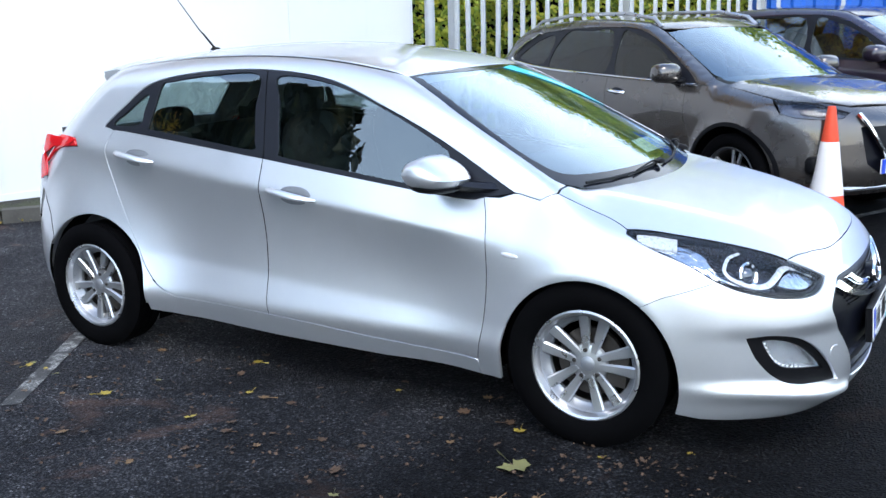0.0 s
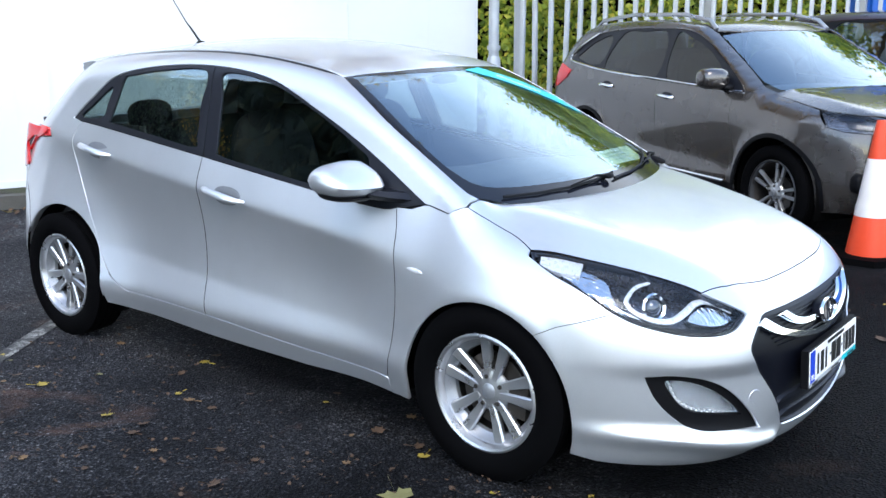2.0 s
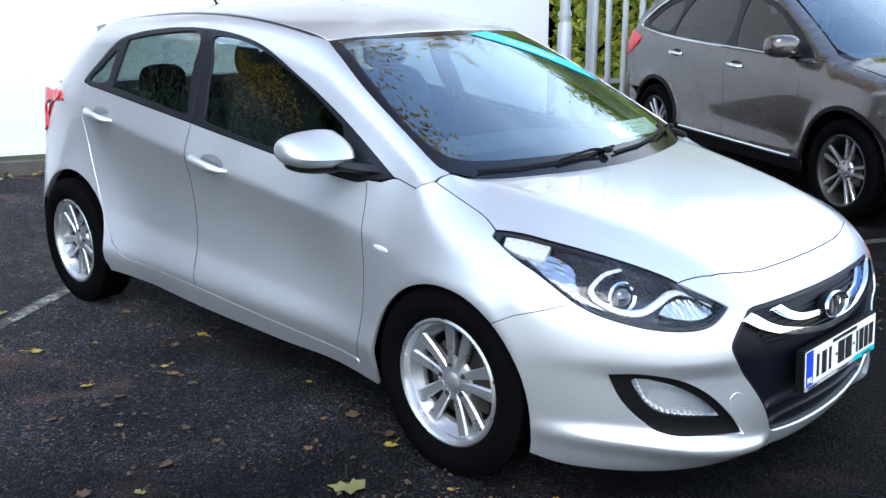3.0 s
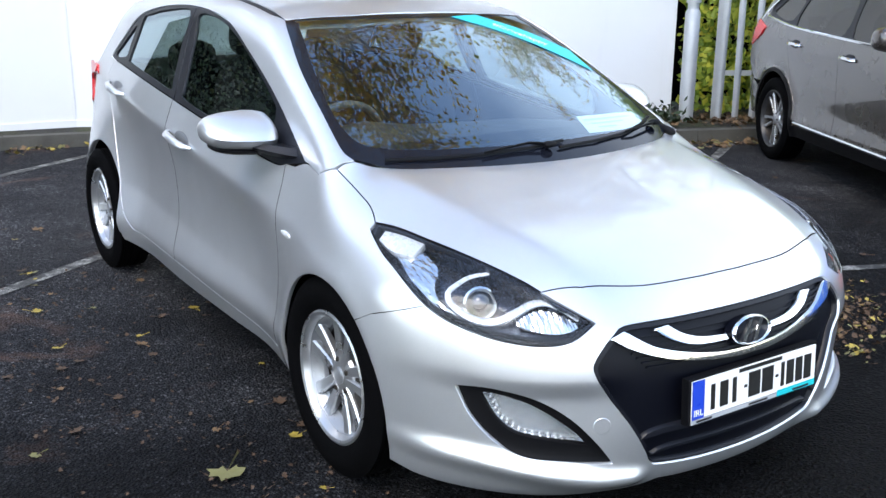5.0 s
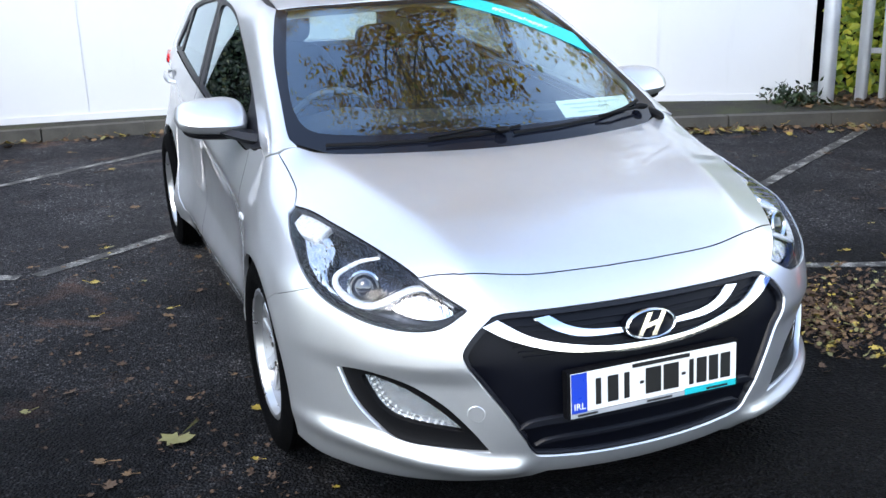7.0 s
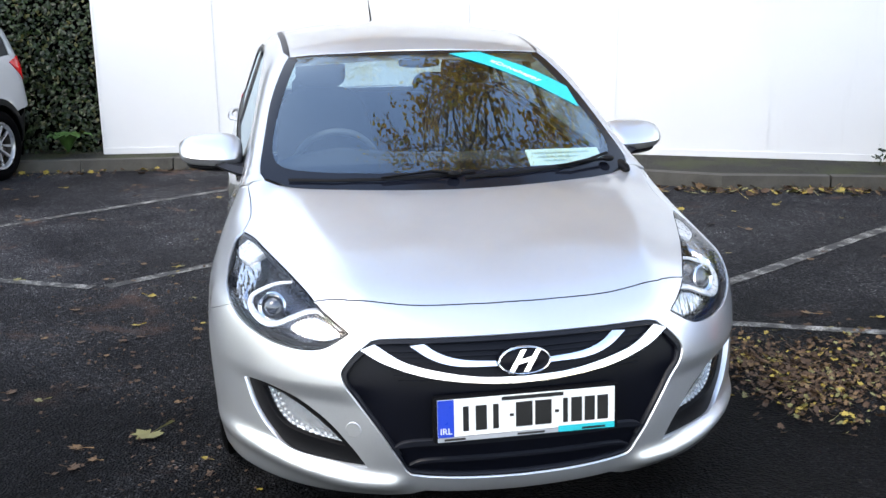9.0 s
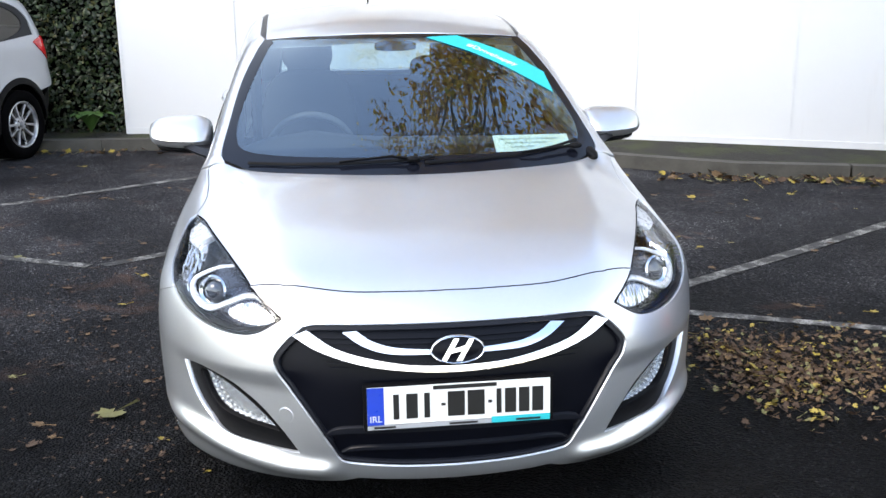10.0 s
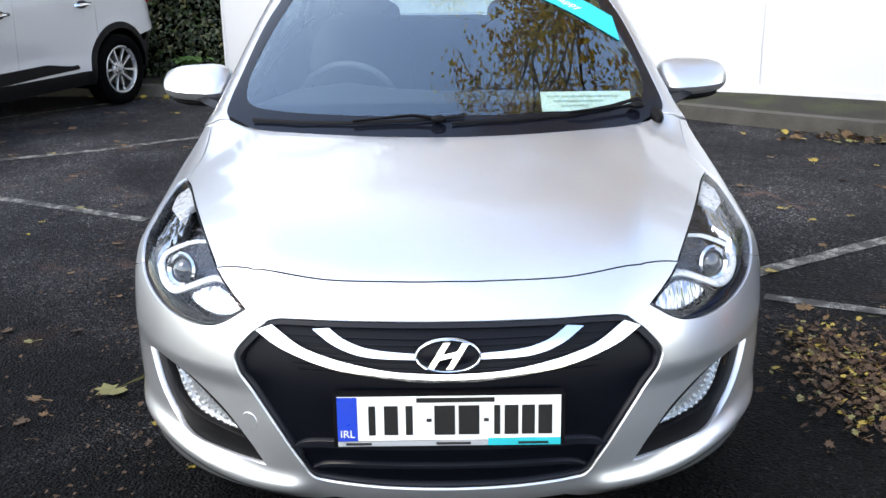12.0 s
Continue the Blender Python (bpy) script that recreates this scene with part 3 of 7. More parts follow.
xs = np.concatenate([[-600, -60], np.arange(-12, 8.1, 0.5), [60, 600]])
ys = np.concatenate([[-600, -60], np.arange(-10, 14.1, 0.25), [60, 600]])
gv = [(x, y, rise(x, y)) for y in ys for x in xs]
nx = len(xs)
gf = [(j * nx + i, j * nx + i + 1, (j + 1) * nx + i + 1, (j + 1) * nx + i) for j in range(len(ys) - 1) for i in range(nx - 1)]
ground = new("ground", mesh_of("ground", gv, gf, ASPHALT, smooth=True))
tagged(ground, "dark worn damp tarmac of a car park", "ground", kind="structure")

WALL = [(-7.42, -2.28), (-7.12, 0.1), (-6.0, 2.85), (-4.65, 5.46)]


def slab(a, b, z0, z1, thick, material, name, back=True, bevel=0.004):
    """An upright slab from a to b, its face on the line, its thickness behind it."""
    d = Vector((b[0] - a[0], b[1] - a[1], 0))
    n = Vector((-d.y, d.x, 0)).normalized() * thick
    if n.x > 0:
        n = -n
    if not back:
        n = -n
    bm = bmesh.new()
    pts = [Vector((*a, 0)), Vector((*b, 0)), Vector((*b, 0)) + n, Vector((*a, 0)) + n]
    lo, hi = [bm.verts.new(p + Vector((0, 0, z0))) for p in pts], [bm.verts.new(p + Vector((0, 0, z1))) for p in pts]
    bm.faces.new(lo[::-1])
    bm.faces.new(hi)
    for i in range(4):
        bm.faces.new((lo[i], lo[(i + 1) % 4], hi[(i + 1) % 4], hi[i]))
    return bm_mesh(name, bm, material, True, bevel)


for i, (a, b) in enumerate(zip(WALL, WALL[1:])):
    w = new("wall_%d" % (i + 1), slab(a, b, 0.10, 4.2, 0.15, BOARD, "wall"))
    tagged(w, "tall white painted boarding wall", "wall", kind="structure")
    d = Vector((b[0] - a[0], b[1] - a[1], 0))
    n = Vector((d.y, -d.x, 0)).normalized()
    k = max(1, round(d.length / 1.25))
    for q in range(k + 1):
        p = Vector((*a, 0)) + d * (q / k) + n * 0.002
        t = d.normalized() * 0.011
        part("cover_strip", slab((p.x - t.x, p.y - t.y), (p.x + t.x, p.y + t.y), 0.10, 4.2, 0.006, BOARD, "cover_strip", False, 0.002), w)
    p = Vector((*a, 0)) + n * 0.003
    q = Vector((*b, 0)) + n * 0.003
    part("base_rail", slab((p.x, p.y), (q.x, q.y), 0.09, 0.16, 0.012, BOARD, "base_rail", False, 0.003), w)

KERB = [(-7.3, -7.0), (-6.95, -3.0), (-6.8, -2.1), (-6.7, -0.75), (-6.45, 0.4), (-6.0, 1.15), (-5.4, 1.9), (-4.85, 2.55), (-4.3, 3.35), (-3.98, 4.6), (-3.57, 5.35), (-3.2, 6.9), (-2.5, 8.2), (1.5, 9.4)]


def kerb_stone(a, b):
    """One kerb stone; its front edge on the line."""
    d = Vector((b[0] - a[0], b[1] - a[1], 0))
    n = Vector((-d.y, d.x, 0)).normalized()
    bm = bmesh.new()
    lo, hi = [], []
    for q, w in ((a, 0), (b, 0), (b, 1), (a, 1)):
        z = rise(*q)
        p = Vector((*q, 0)) + n * 0.14 * w
        lo.append(bm.verts.new(p + Vector((0, 0, z - 0.03))))
        hi.append(bm.verts.new(p + Vector((0, 0, z + 0.115)) + n * (0.015 if not w else 0)))
    bm.faces.new(lo[::-1])
    bm.faces.new(hi)
    for i in range(4):
        bm.faces.new((lo[i], lo[(i + 1) % 4], hi[(i + 1) % 4], hi[i]))
    return bm_mesh("kerb_stone", bm, CONCRETE, True, 0.014)


kerb = tagged(new("kerb"), "worn grey concrete kerb stones in a curved row", "kerb", kind="structure")
kerb.empty_display_size = 0.2
kerb_xy = np.array(KERB)
seg = np.linalg.norm(np.diff(kerb_xy, axis=0), axis=1)
run_len = np.concatenate([[0], np.cumsum(seg)])
cuts = np.arange(0, run_len[-1], 0.915)
kx, ky = np.interp(cuts, run_len, kerb_xy[:, 0]), np.interp(cuts, run_len, kerb_xy[:, 1])
for i in range(len(cuts) - 1):
    a, b = np.array((kx[i], ky[i])), np.array((kx[i + 1], ky[i + 1]))
    d = (b - a) / np.linalg.norm(b - a) * 0.004
    j = random.uniform(-0.008, 0.008)
    part("kerb_stone", kerb_stone(tuple(a + d + j), tuple(b - d + j)), kerb)
inner = [(x - 0.10, y + 0.02, rise(x, y) + 0.095) for x, y in KERB]
vs = inner + [(x - 9, y + 3, rise(x, y) + 0.13) for x, y in KERB]
k = len(KERB)
verge = new("verge", mesh_of("verge", vs, [(i, i + 1, k + i + 1, k + i) for i in range(k - 1)], SOIL))
tagged(verge, "strip of dark soil and moss behind the kerb", "verge", kind="structure")


# ---- worn bay lines
def line_paint():
    m, nt, b = shader("worn_line_paint", (0.45, 0.45, 0.43), 0.7)
    wear, fine = noise_node(nt, 9.0, 6.0, 0.7), noise_node(nt, 120, 3.0, 0.7)
    c = mixed(nt, fine.outputs["Fac"], (0.20, 0.20, 0.19), (0.36, 0.36, 0.34))
    c = mixed(nt, ramp(nt, wear.outputs["Fac"], [(0.47, (0, 0, 0)), (0.60, (1, 1, 1))]).outputs["Color"], (0.02, 0.02, 0.02), c)
    c = mixed(nt, ramp(nt, fine.outputs["Fac"], [(0.40, (1, 1, 1)), (0.52, (0, 0, 0))]).outputs["Color"], c, (0.02, 0.02, 0.02))
    nt.links.new(c, b.inputs["Base Color"])
    bump(nt, b, fine.outputs["Fac"], 0.5, 0.004)
    return m


PAINTLINE = line_paint()


def bay_line(a, b, wide=0.085):
    d = (Vector((*b, 0)) - Vector((*a, 0)))
    n = Vector((-d.y, d.x, 0)).normalized() * wide / 2
    k = max(2, int(d.length / 0.12))
    vs, fs = [], []
    for i in range(k + 1):
        p = Vector((*a, 0)) + d * (i / k)
        for s in (-1, 1):
            q = p + n * s * (1 + 0.22 * noise.noise(p * 7 + Vector((s, 0, 0))))
            vs.append((q.x, q.y, rise(q.x, q.y) + 0.004))
    for i in range(k):
        fs.append((2 * i, 2 * i + 2, 2 * i + 3, 2 * i + 1))
    ob = new("bay_line", mesh_of("bay_line", vs, fs, PAINTLINE))
    return tagged(ob, "worn white painted bay line on the tarmac", "road marking", "bay lines", "structure")


bay_line((-4.31, -2.61), (-6.2, 0.15))
bay_line((-3.0, -5.2), (-4.31, -2.61))
bay_line((-2.34, -1.60), (-2.90, -0.74))
bay_line((-3.7, -4.4), (-2.34, -1.68), 0.075)
bay_line((-1.3, 1.40), (-3.62, 5.25))
bay_line((-1.0, 1.36), (0.55, 4.75), 0.075)
bay_line((-6.62, -3.18), (-5.4, -4.4), 0.075)


# ---------------------------------------------------------------- silver hatchback
def mirror_pts(p):
    """Closes a right-hand half outline with its mirror image."""
    p = np.asarray(p)
    return np.vstack([p, (p * [1, -1, 1])[::-1]])


def join(*runs):
    return np.vstack([np.asarray(r) for r in runs])


RING, BOWF, UP = ("ring", 0.62), ("bow", 0.0, 1), ("flat", (0.2, 0, 0.6), (0, 0, 1))
H = HATCH
hatch = thing("hatchback_car", "silver five-door hatchback parked on wet tarmac, slightly dusty", "car")

# shared seams of the right-hand side, as (x, z)
DOOR_A = curve_pts([(-0.45, 0.268), (-0.42, 0.431), (-0.40, 0.637), (-0.402, 0.809), (-0.425, 0.912)])
DOOR_B = curve_pts([(-1.481, 0.319), (-1.497, 0.443), (-1.494, 0.724), (-1.493, 1.012)])
DOOR_C = curve_pts([(-2.039, 0.335), (-2.154, 0.383), (-2.251, 0.467), (-2.318, 0.571), (-2.378, 0.705), (-2.433, 0.921), (-2.437, 1.027), (-2.40, 1.108)])
DOOR_LOW = curve_pts([(-0.45, 0.268), (-0.961, 0.287), (-1.481, 0.319), (-2.039, 0.335)], 12)
BELT = curve_pts([(-0.425, 0.910), (-0.506, 0.902), (-0.8, 0.930), (-1.493, 1.012), (-2.198, 1.092), (-2.40, 1.112), (-2.474, 1.124)], 10)
ARCH_F = arc(0.005, 0.29, 0.352, 175, -17, 30)
ARCH_R = arc(-2.61, 0.31, 0.372, -5, 150, 26)
HOOD_SEAM = [(-0.155, -0.745), (-0.06, -0.738), (0.03, -0.740), (0.08, -0.752), (0.12, -0.768)]
LAMP_TOP = [(0.12, -0.768), (0.20, -0.732), (0.30, -0.70), (0.47, -0.64), (0.64, -0.57), (0.71, -0.525), (0.757, -0.482)]
LAMP_LOW = [(-32.4, 0.663), (-36.3, 0.622), (-40.7, 0.609), (-46.7, 0.613), (-51.9, 0.627), (-56.8, 0.647), (-60.6, 0.672), (-67.0, 0.727), (-74.0, 0.765), (-81.0, 0.808)]
lamp_top, lamp_low = H.at_top(curve_pts(LAMP_TOP)), H.at_angle(curve_pts(LAMP_LOW))
cut_low = DOOR_LOW[:, 0]


def run(line, a, b):
    """The stretch of an (x, z) line between two x."""
    lo, hi = min(a, b), max(a, b)
    keep = line[(line[:, 0] > lo + 0.004) & (line[:, 0] < hi - 0.004)]
    order = np.argsort(keep[:, 0])
    keep = keep[order]
    return keep if b > a else keep[::-1]


# bonnet
half = join([(0.03, 0.0), (0.025, -0.2), (-0.04, -0.50), (-0.095, -0.60), (-0.125, -0.655), (-0.145, -0.69), (-0.155, -0.725)], curve_pts(HOOD_SEAM), curve_pts(LAMP_TOP)[:33],
            curve_pts([(0.640, -0.572), (0.655, -0.53), (0.675, -0.485), (0.69, -0.45), (0.73, -0.29), (0.743, -0.1), (0.744, 0.0)]))
# black edges here and on the doors: seam shade put into the colour
bonnet = panel("bonnet", H, "low", UP, mirror_pts(H.at_top(half)), SILVER, hatch, gridding=0.019, gap=0.0018, edge=DARK)

# front wings, doors, sills
seam = [(0.215, 0.572), (0.29, 0.612), (0.44, 0.672)]
low_top = H.at_angle(curve_pts(LAMP_LOW[6:]))
SPLIT = 53.5
ends = H.unfold(BOWF, join(H.at_angle([LAMP_LOW[6]]), H.at_side([(0.29, 0.612)]), H.at_side([(0.005 + 0.352 * math.cos(radians(SPLIT)), 0.29 + 0.352 * math.sin(radians(SPLIT)))])))
seam3d = H.fold("low", BOWF, np.stack([np.interp(np.linspace(0, 2, 15), (0, 1, 2), ends[:, k]) for k in (0, 1)], 1))
wing = join(H.at_side(DOOR_A), H.at_side([(-0.36, 0.912), (-0.307, 0.930), (-0.287, 0.931), (-0.234, 0.919), (-0.199, 0.911)]), H.at_top(curve_pts(HOOD_SEAM)), low_top[::-1],
            seam3d[1:], H.at_side([p for p in ARCH_F if p[1] > 0.29 and math.degrees(math.atan2(p[1] - 0.29, p[0])) > 55.5 or p[0] < 0][::-1]),
            H.at_side([(-0.352, 0.20), (-0.448, 0.20)]))
panel("front_wing", H, "low", RING, wing, SILVER, hatch, mirror=True, gap=0.0012)
door_f = join(H.at_side(DOOR_A[::-1]), H.at_side(run(DOOR_LOW, -0.45, -1.481)), H.at_side(DOOR_B), H.at_side(run(BELT, -1.493, -0.425)))
doors_f = panel("front_door", H, "low", RING, door_f, SILVER, hatch, mirror=True, gridding=0.016, edge=DARK)
door_r = join(H.at_side(DOOR_B[::-1]), H.at_side(run(DOOR_LOW, -1.481, -2.039)), H.at_side(DOOR_C), H.at_side(run(BELT, -2.40, -1.493)))
doors_r = panel("rear_door", H, "low", RING, door_r, SILVER, hatch, mirror=True, gridding=0.016, edge=DARK)
sill = join(H.at_side(run(DOOR_LOW, -2.039, -0.45)), H.at_side([(-0.45, 0.262), (-0.45, 0.20), (-0.9, 0.203), (-1.5, 0.215), (-2.0, 0.236), (-2.225, 0.246), (-2.232, 0.30), (-2.24, 0.34), (-2.19, 0.40)]), H.at_side(DOOR_C[:8][::-1]))
panel("sill", H, "low", RING, sill, SILVER, hatch, mirror=True)

# pillars, roof sides and rear quarters in one pressing
DLO_TOP = curve_pts([(-2.474, 1.124), (-2.365, 1.22), (-2.206, 1.331), (-1.909, 1.383), (-1.56, 1.392), (-1.219, 1.347), (-0.91, 1.230), (-0.624, 1.103), (-0.307, 0.934)])
SCREEN_SIDE = [(-0.696, 0.968), (-0.693, 0.995), (-0.679, 1.05), (-0.638, 1.19), (-0.582, 1.30), (-0.548, 1.347)]
quarter = join(H.at_side(DLO_TOP), H.at_side([(-0.287, 0.932), (-0.234, 0.920), (-0.199, 0.912)]), H.at_top([(-0.158, -0.745), (-0.158, -0.722), (-0.150, -0.69)]),
               H.at_front(curve_pts(SCREEN_SIDE), "cab"),
               H.at_top(curve_pts([(-1.0, -0.568), (-1.45, -0.572), (-1.9, -0.578), (-2.4, -0.578), (-2.62, -0.572)]), "cab"),
               H.at_side(curve_pts([(-2.66, 1.32), (-2.76, 1.22), (-2.85, 1.13), (-2.88, 1.085)])),
               H.at_side([(-2.81, 1.078), (-2.66, 1.066), (-2.64, 1.022), (-2.83, 1.012), (-2.95, 0.965), (-3.0, 0.91), (-3.0, 0.83), (-2.96, 0.72), (-2.935, 0.66), (-2.905, 0.545)]),
               H.at_side(ARCH_R[::-1]), H.at_side([(-2.222, 0.31), (-2.185, 0.405)]), H.at_side(DOOR_C[10:]))
panel("body_side", H, "cab", ("ring", 0.75), quarter, SILVER, hatch, mirror=True, gap=0.002)

# roof and its black gutters
roof_half = H.at_top(join([(-0.862, 0.0), (-0.872, -0.3), (-0.92, -0.545)], [(-1.45, -0.548), (-1.9, -0.552), (-2.4, -0.552), (-2.66, -0.548)], [(-2.72, -0.3), (-2.74, 0.0)]), "cab")
panel("roof_panel", H, "cab", ("flat", (-1.8, 0, 1.0), (0, 0, 1)), mirror_pts(roof_half), SILVER, hatch, gridding=0.035)
gutter = H.at_top(join([(-0.93, -0.546), (-1.45, -0.549), (-2.4, -0.553), (-2.64, -0.549)], [(-2.62, -0.571), (-2.4, -0.577), (-1.45, -0.571), (-0.95, -0.567)]), "cab")
panel("roof_gutter", H, "cab", ("flat", (-1.8, -0.3, 1.0), (0, 0, 1)), gutter, TRIM, hatch, lift=-0.004, gap=-0.002, mirror=True)

# screens
SCREEN = ("flat", (-0.75, 0, 0.85), (0.55, 0, 0.83))
glass_half = join([(0.0, 0.905), (-0.2, 0.908), (-0.45, 0.918), (-0.60, 0.930), (-0.690, 0.955)], curve_pts(SCREEN_SIDE)[2:] - [0.004, 0], [(-0.3, 1.36), (0.0, 1.365)])
screen_line = mirror_pts(H.at_front(glass_half, "cab"))
screen = panel("windscreen", H, "cab", SCREEN, screen_line, GLASS, hatch, lift=-0.003, depth=0.004, gridding=0.04)
screen.visible_shadow = False
clear = curve_pts([(0.0, 0.968), (-0.3, 0.969), (-0.52, 0.974), (-0.622, 0.988), (-0.648, 1.03), (-0.638, 1.09), (-0.598, 1.19), (-0.540, 1.30), (-0.515, 1.333), (-0.47, 1.348), (0.0, 1.352)])
panel("screen_border", H, "cab", SCREEN, screen_line, FRIT, hatch, holes=[mirror_pts(H.at_front(clear, "cab"))], lift=-0.0015, depth=0.002, gap=0.001, gridding=0.03)

# side windows: black frames and panes
frame_f = join([(-1.490, 1.012)], run(BELT, -1.485, -0.43), DLO_TOP[::-1][:1], run(DLO_TOP, -0.307, -1.555), [(-1.557, 1.392), (-1.525, 1.2)])
pane_f = curve_pts([(-1.486, 1.361), (-1.211, 1.329), (-0.906, 1.217), (-0.66, 1.10), (-0.605, 1.06), (-0.60, 0.99), (-0.66, 0.945), (-0.801, 0.950), (-1.10, 0.985), (-1.40, 1.025), (-1.425, 1.06), (-1.465, 1.25)], 5, True)
frame_r = join([(-1.498, 1.014)], [(-1.531, 1.2), (-1.563, 1.392)], run(DLO_TOP, -1.57, -2.48), run(BELT, -2.48, -1.50))
pane_r = curve_pts([(-1.608, 1.370), (-1.897, 1.363), (-2.10, 1.336), (-2.155, 1.32), (-2.175, 1.22), (-2.19, 1.125), (-2.16, 1.117), (-1.80, 1.074), (-1.565, 1.048), (-1.56, 1.09), (-1.585, 1.22)], 5, True)
pane_q = curve_pts([(-2.415, 1.134), (-2.25, 1.139), (-2.235, 1.20), (-2.222, 1.275), (-2.26, 1.262), (-2.35, 1.19)], 4, True)
WIN = ("ring", 0.75)
frames = panel("window_frame", H, "cab", WIN, H.at_side(frame_f), TRIM, hatch, [H.at_side(pane_f)], lift=-0.004, gap=0.001, mirror=True, gridding=0.03)
frames_r = panel("window_frame", H, "cab", WIN, H.at_side(frame_r), TRIM, hatch, [H.at_side(pane_r), H.at_side(pane_q)], lift=-0.004, gap=0.001, mirror=True, gridding=0.03)
for outline, ob in ((pane_f, frames), (pane_r, frames_r), (pane_q, frames_r)):
    for pane, owner in zip(panel("window_pane", H, "cab", WIN, H.at_side(outline), DARKGLASS, hatch, lift=-0.010, gap=-0.004, depth=0.003, mirror=True, gridding=0.05), ob):
        pane.parent = owner
        pane.visible_shadow = False

# front bumper with its grille and lamp openings
GR_TOP = [(0.0, 0.657), (-0.22, 0.657), (-0.38, 0.655), (-0.425, 0.648)]
GR_SIDE = [(-0.425, 0.648), (-0.47, 0.612), (-0.508, 0.565), (-0.505, 0.53), (-0.482, 0.49), (-0.41, 0.388), (-0.355, 0.300)]
GR_LOW = [(-0.355, 0.300), (-0.335, 0.268), (-0.30, 0.253), (-0.17, 0.243), (0.0, 0.240)]
grille_line = mirror_pts(H.at_front(join(curve_pts(GR_TOP)[:-1], curve_pts(GR_SIDE)[:-1], curve_pts(GR_LOW))))
FOG = [(-54.5, 0.478), (-52.0, 0.40), (-48.0, 0.335), (-43.5, 0.303), (-36.5, 0.291), (-28.8, 0.279), (-32.0, 0.345), (-36.5, 0.415), (-42.0, 0.464), (-48.5, 0.484)]
fog_line = H.at_angle(join(curve_pts(FOG[:6], 6)[:-1], curve_pts(FOG[5:] + FOG[:1], 6)[:-1]))
bottom = H.at_angle([(0, 0.185), (-8, 0.187), (-15, 0.19), (-19, 0.195), (-22, 0.178), (-27, 0.168), (-36, 0.166), (-46, 0.168), (-56, 0.17), (-63, 0.172)])
arch_part = H.at_side([p for p in ARCH_F[::-1] if math.degrees(math.atan2(p[1] - 0.29, p[0])) < 51.5 and p[0] > 0])
seam_line = H.at_top(curve_pts([(0.640, -0.572), (0.655, -0.53), (0.675, -0.485), (0.69, -0.45), (0.73, -0.29), (0.743, -0.1), (0.744, 0.0)]))
low_front = H.at_angle(curve_pts(LAMP_LOW[:7]))
b_half = join(bottom, arch_part, seam3d[::-1][:-1], low_front[::-1], lamp_top[33:][::-1], seam_line)
fog_both = [fog_line, fog_line * [1, -1, 1]]
bumper = panel("front_bumper", H, "low", BOWF, mirror_pts(b_half), SILVER, hatch, [grille_line, *fog_both], depth=0.02, gap=0.0012, gridding=0.012)

# grille: dark backing, bars, badge, lower mouth
backing = panel("grille_panel", H, "low", BOWF, grille_line, GRILLE, hatch, lift=-0.022, gap=-0.004, depth=0.01)

# rear end: spoiler and screen, tailgate, lamps, bumper
BOWR = ("bow", -2.2, -1)


def rear(pts, kind="low"):
    return H.at_angle(pts, kind, -2.2, -1)


upper = join(H.at_top([(-2.745, 0.0), (-2.725, -0.3), (-2.665, -0.55)], "cab"), H.at_side(curve_pts([(-2.665, 1.318), (-2.762, 1.22), (-2.852, 1.13), (-2.885, 1.08)])), rear([(-40, 0.99), (-20, 0.985), (0, 0.985)], "cab"))
panel("tailgate_frame", H, "cab", BOWR, mirror_pts(upper), SILVER, hatch, [rear(join([(-32, 1.06), (0, 1.05), (32, 1.06)], [(36, 1.25), (30, 1.29), (0, 1.31), (-30, 1.29), (-36, 1.25)]), "cab")], gridding=0.05)
back_pane = panel("rear_screen", H, "cab", BOWR, rear(join([(-33, 1.055), (0, 1.045), (33, 1.055)], [(37, 1.25), (31, 1.295), (0, 1.315), (-31, 1.295), (-37, 1.25)]), "cab"), GLASS, hatch, lift=-0.006, gridding=0.06)
back_pane.visible_shadow = False
lip = []
for y in np.linspace(-0.56, 0.56, 15):
    a = abs(y) / 0.56
    x0, z0 = -2.60 + 0.02 * a, float(H.at_top([(-2.62, y)], "cab")[0][2])
    xt, zt = -2.90 + 0.15 * a ** 2, z0 - 0.042 + 0.012 * a
    lip.append([Vector((x0, y, z0 - 0.004)), Vector((-2.66, y, z0 + 0.002)), Vector((-2.75, y, z0 - 0.010)), Vector((xt + 0.012, y, zt + 0.008)), Vector((xt, y, zt)), Vector((xt + 0.008, y, zt - 0.018)), Vector((xt + 0.05, y, zt - 0.040)), Vector((-2.70, y, z0 - 0.07)), Vector((-2.62, y, z0 - 0.05))])
part("roof_spoiler", loft("roof_spoiler", lip, SILVER, cap=True), hatch)
panel("tailgate", H, "low", BOWR, mirror_pts(rear([(0, 0.98), (-38, 0.985), (-40, 0.82), (-36, 0.62), (0, 0.60)])), SILVER, hatch, gridding=0.05)
tail_line = join(H.at_side([(-2.88, 1.082), (-2.81, 1.074), (-2.665, 1.062), (-2.645, 1.026), (-2.83, 1.016), (-2.95, 0.968), (-3.0, 0.915), (-3.0, 0.84)]), rear([(-41, 0.84), (-40, 0.98)]))
panel("tail_lamp", H, "low", BOWR, tail_line, RED, hatch, lift=0.006, mirror=True, label="glossy red tail lamp")
flank = H.at_side(curve_pts([(-2.655, 1.064), (-2.78, 1.083), (-2.88, 1.080), (-2.925, 1.0), (-2.94, 0.93), (-2.89, 0.962), (-2.81, 1.002), (-2.70, 1.028)], 3, True))
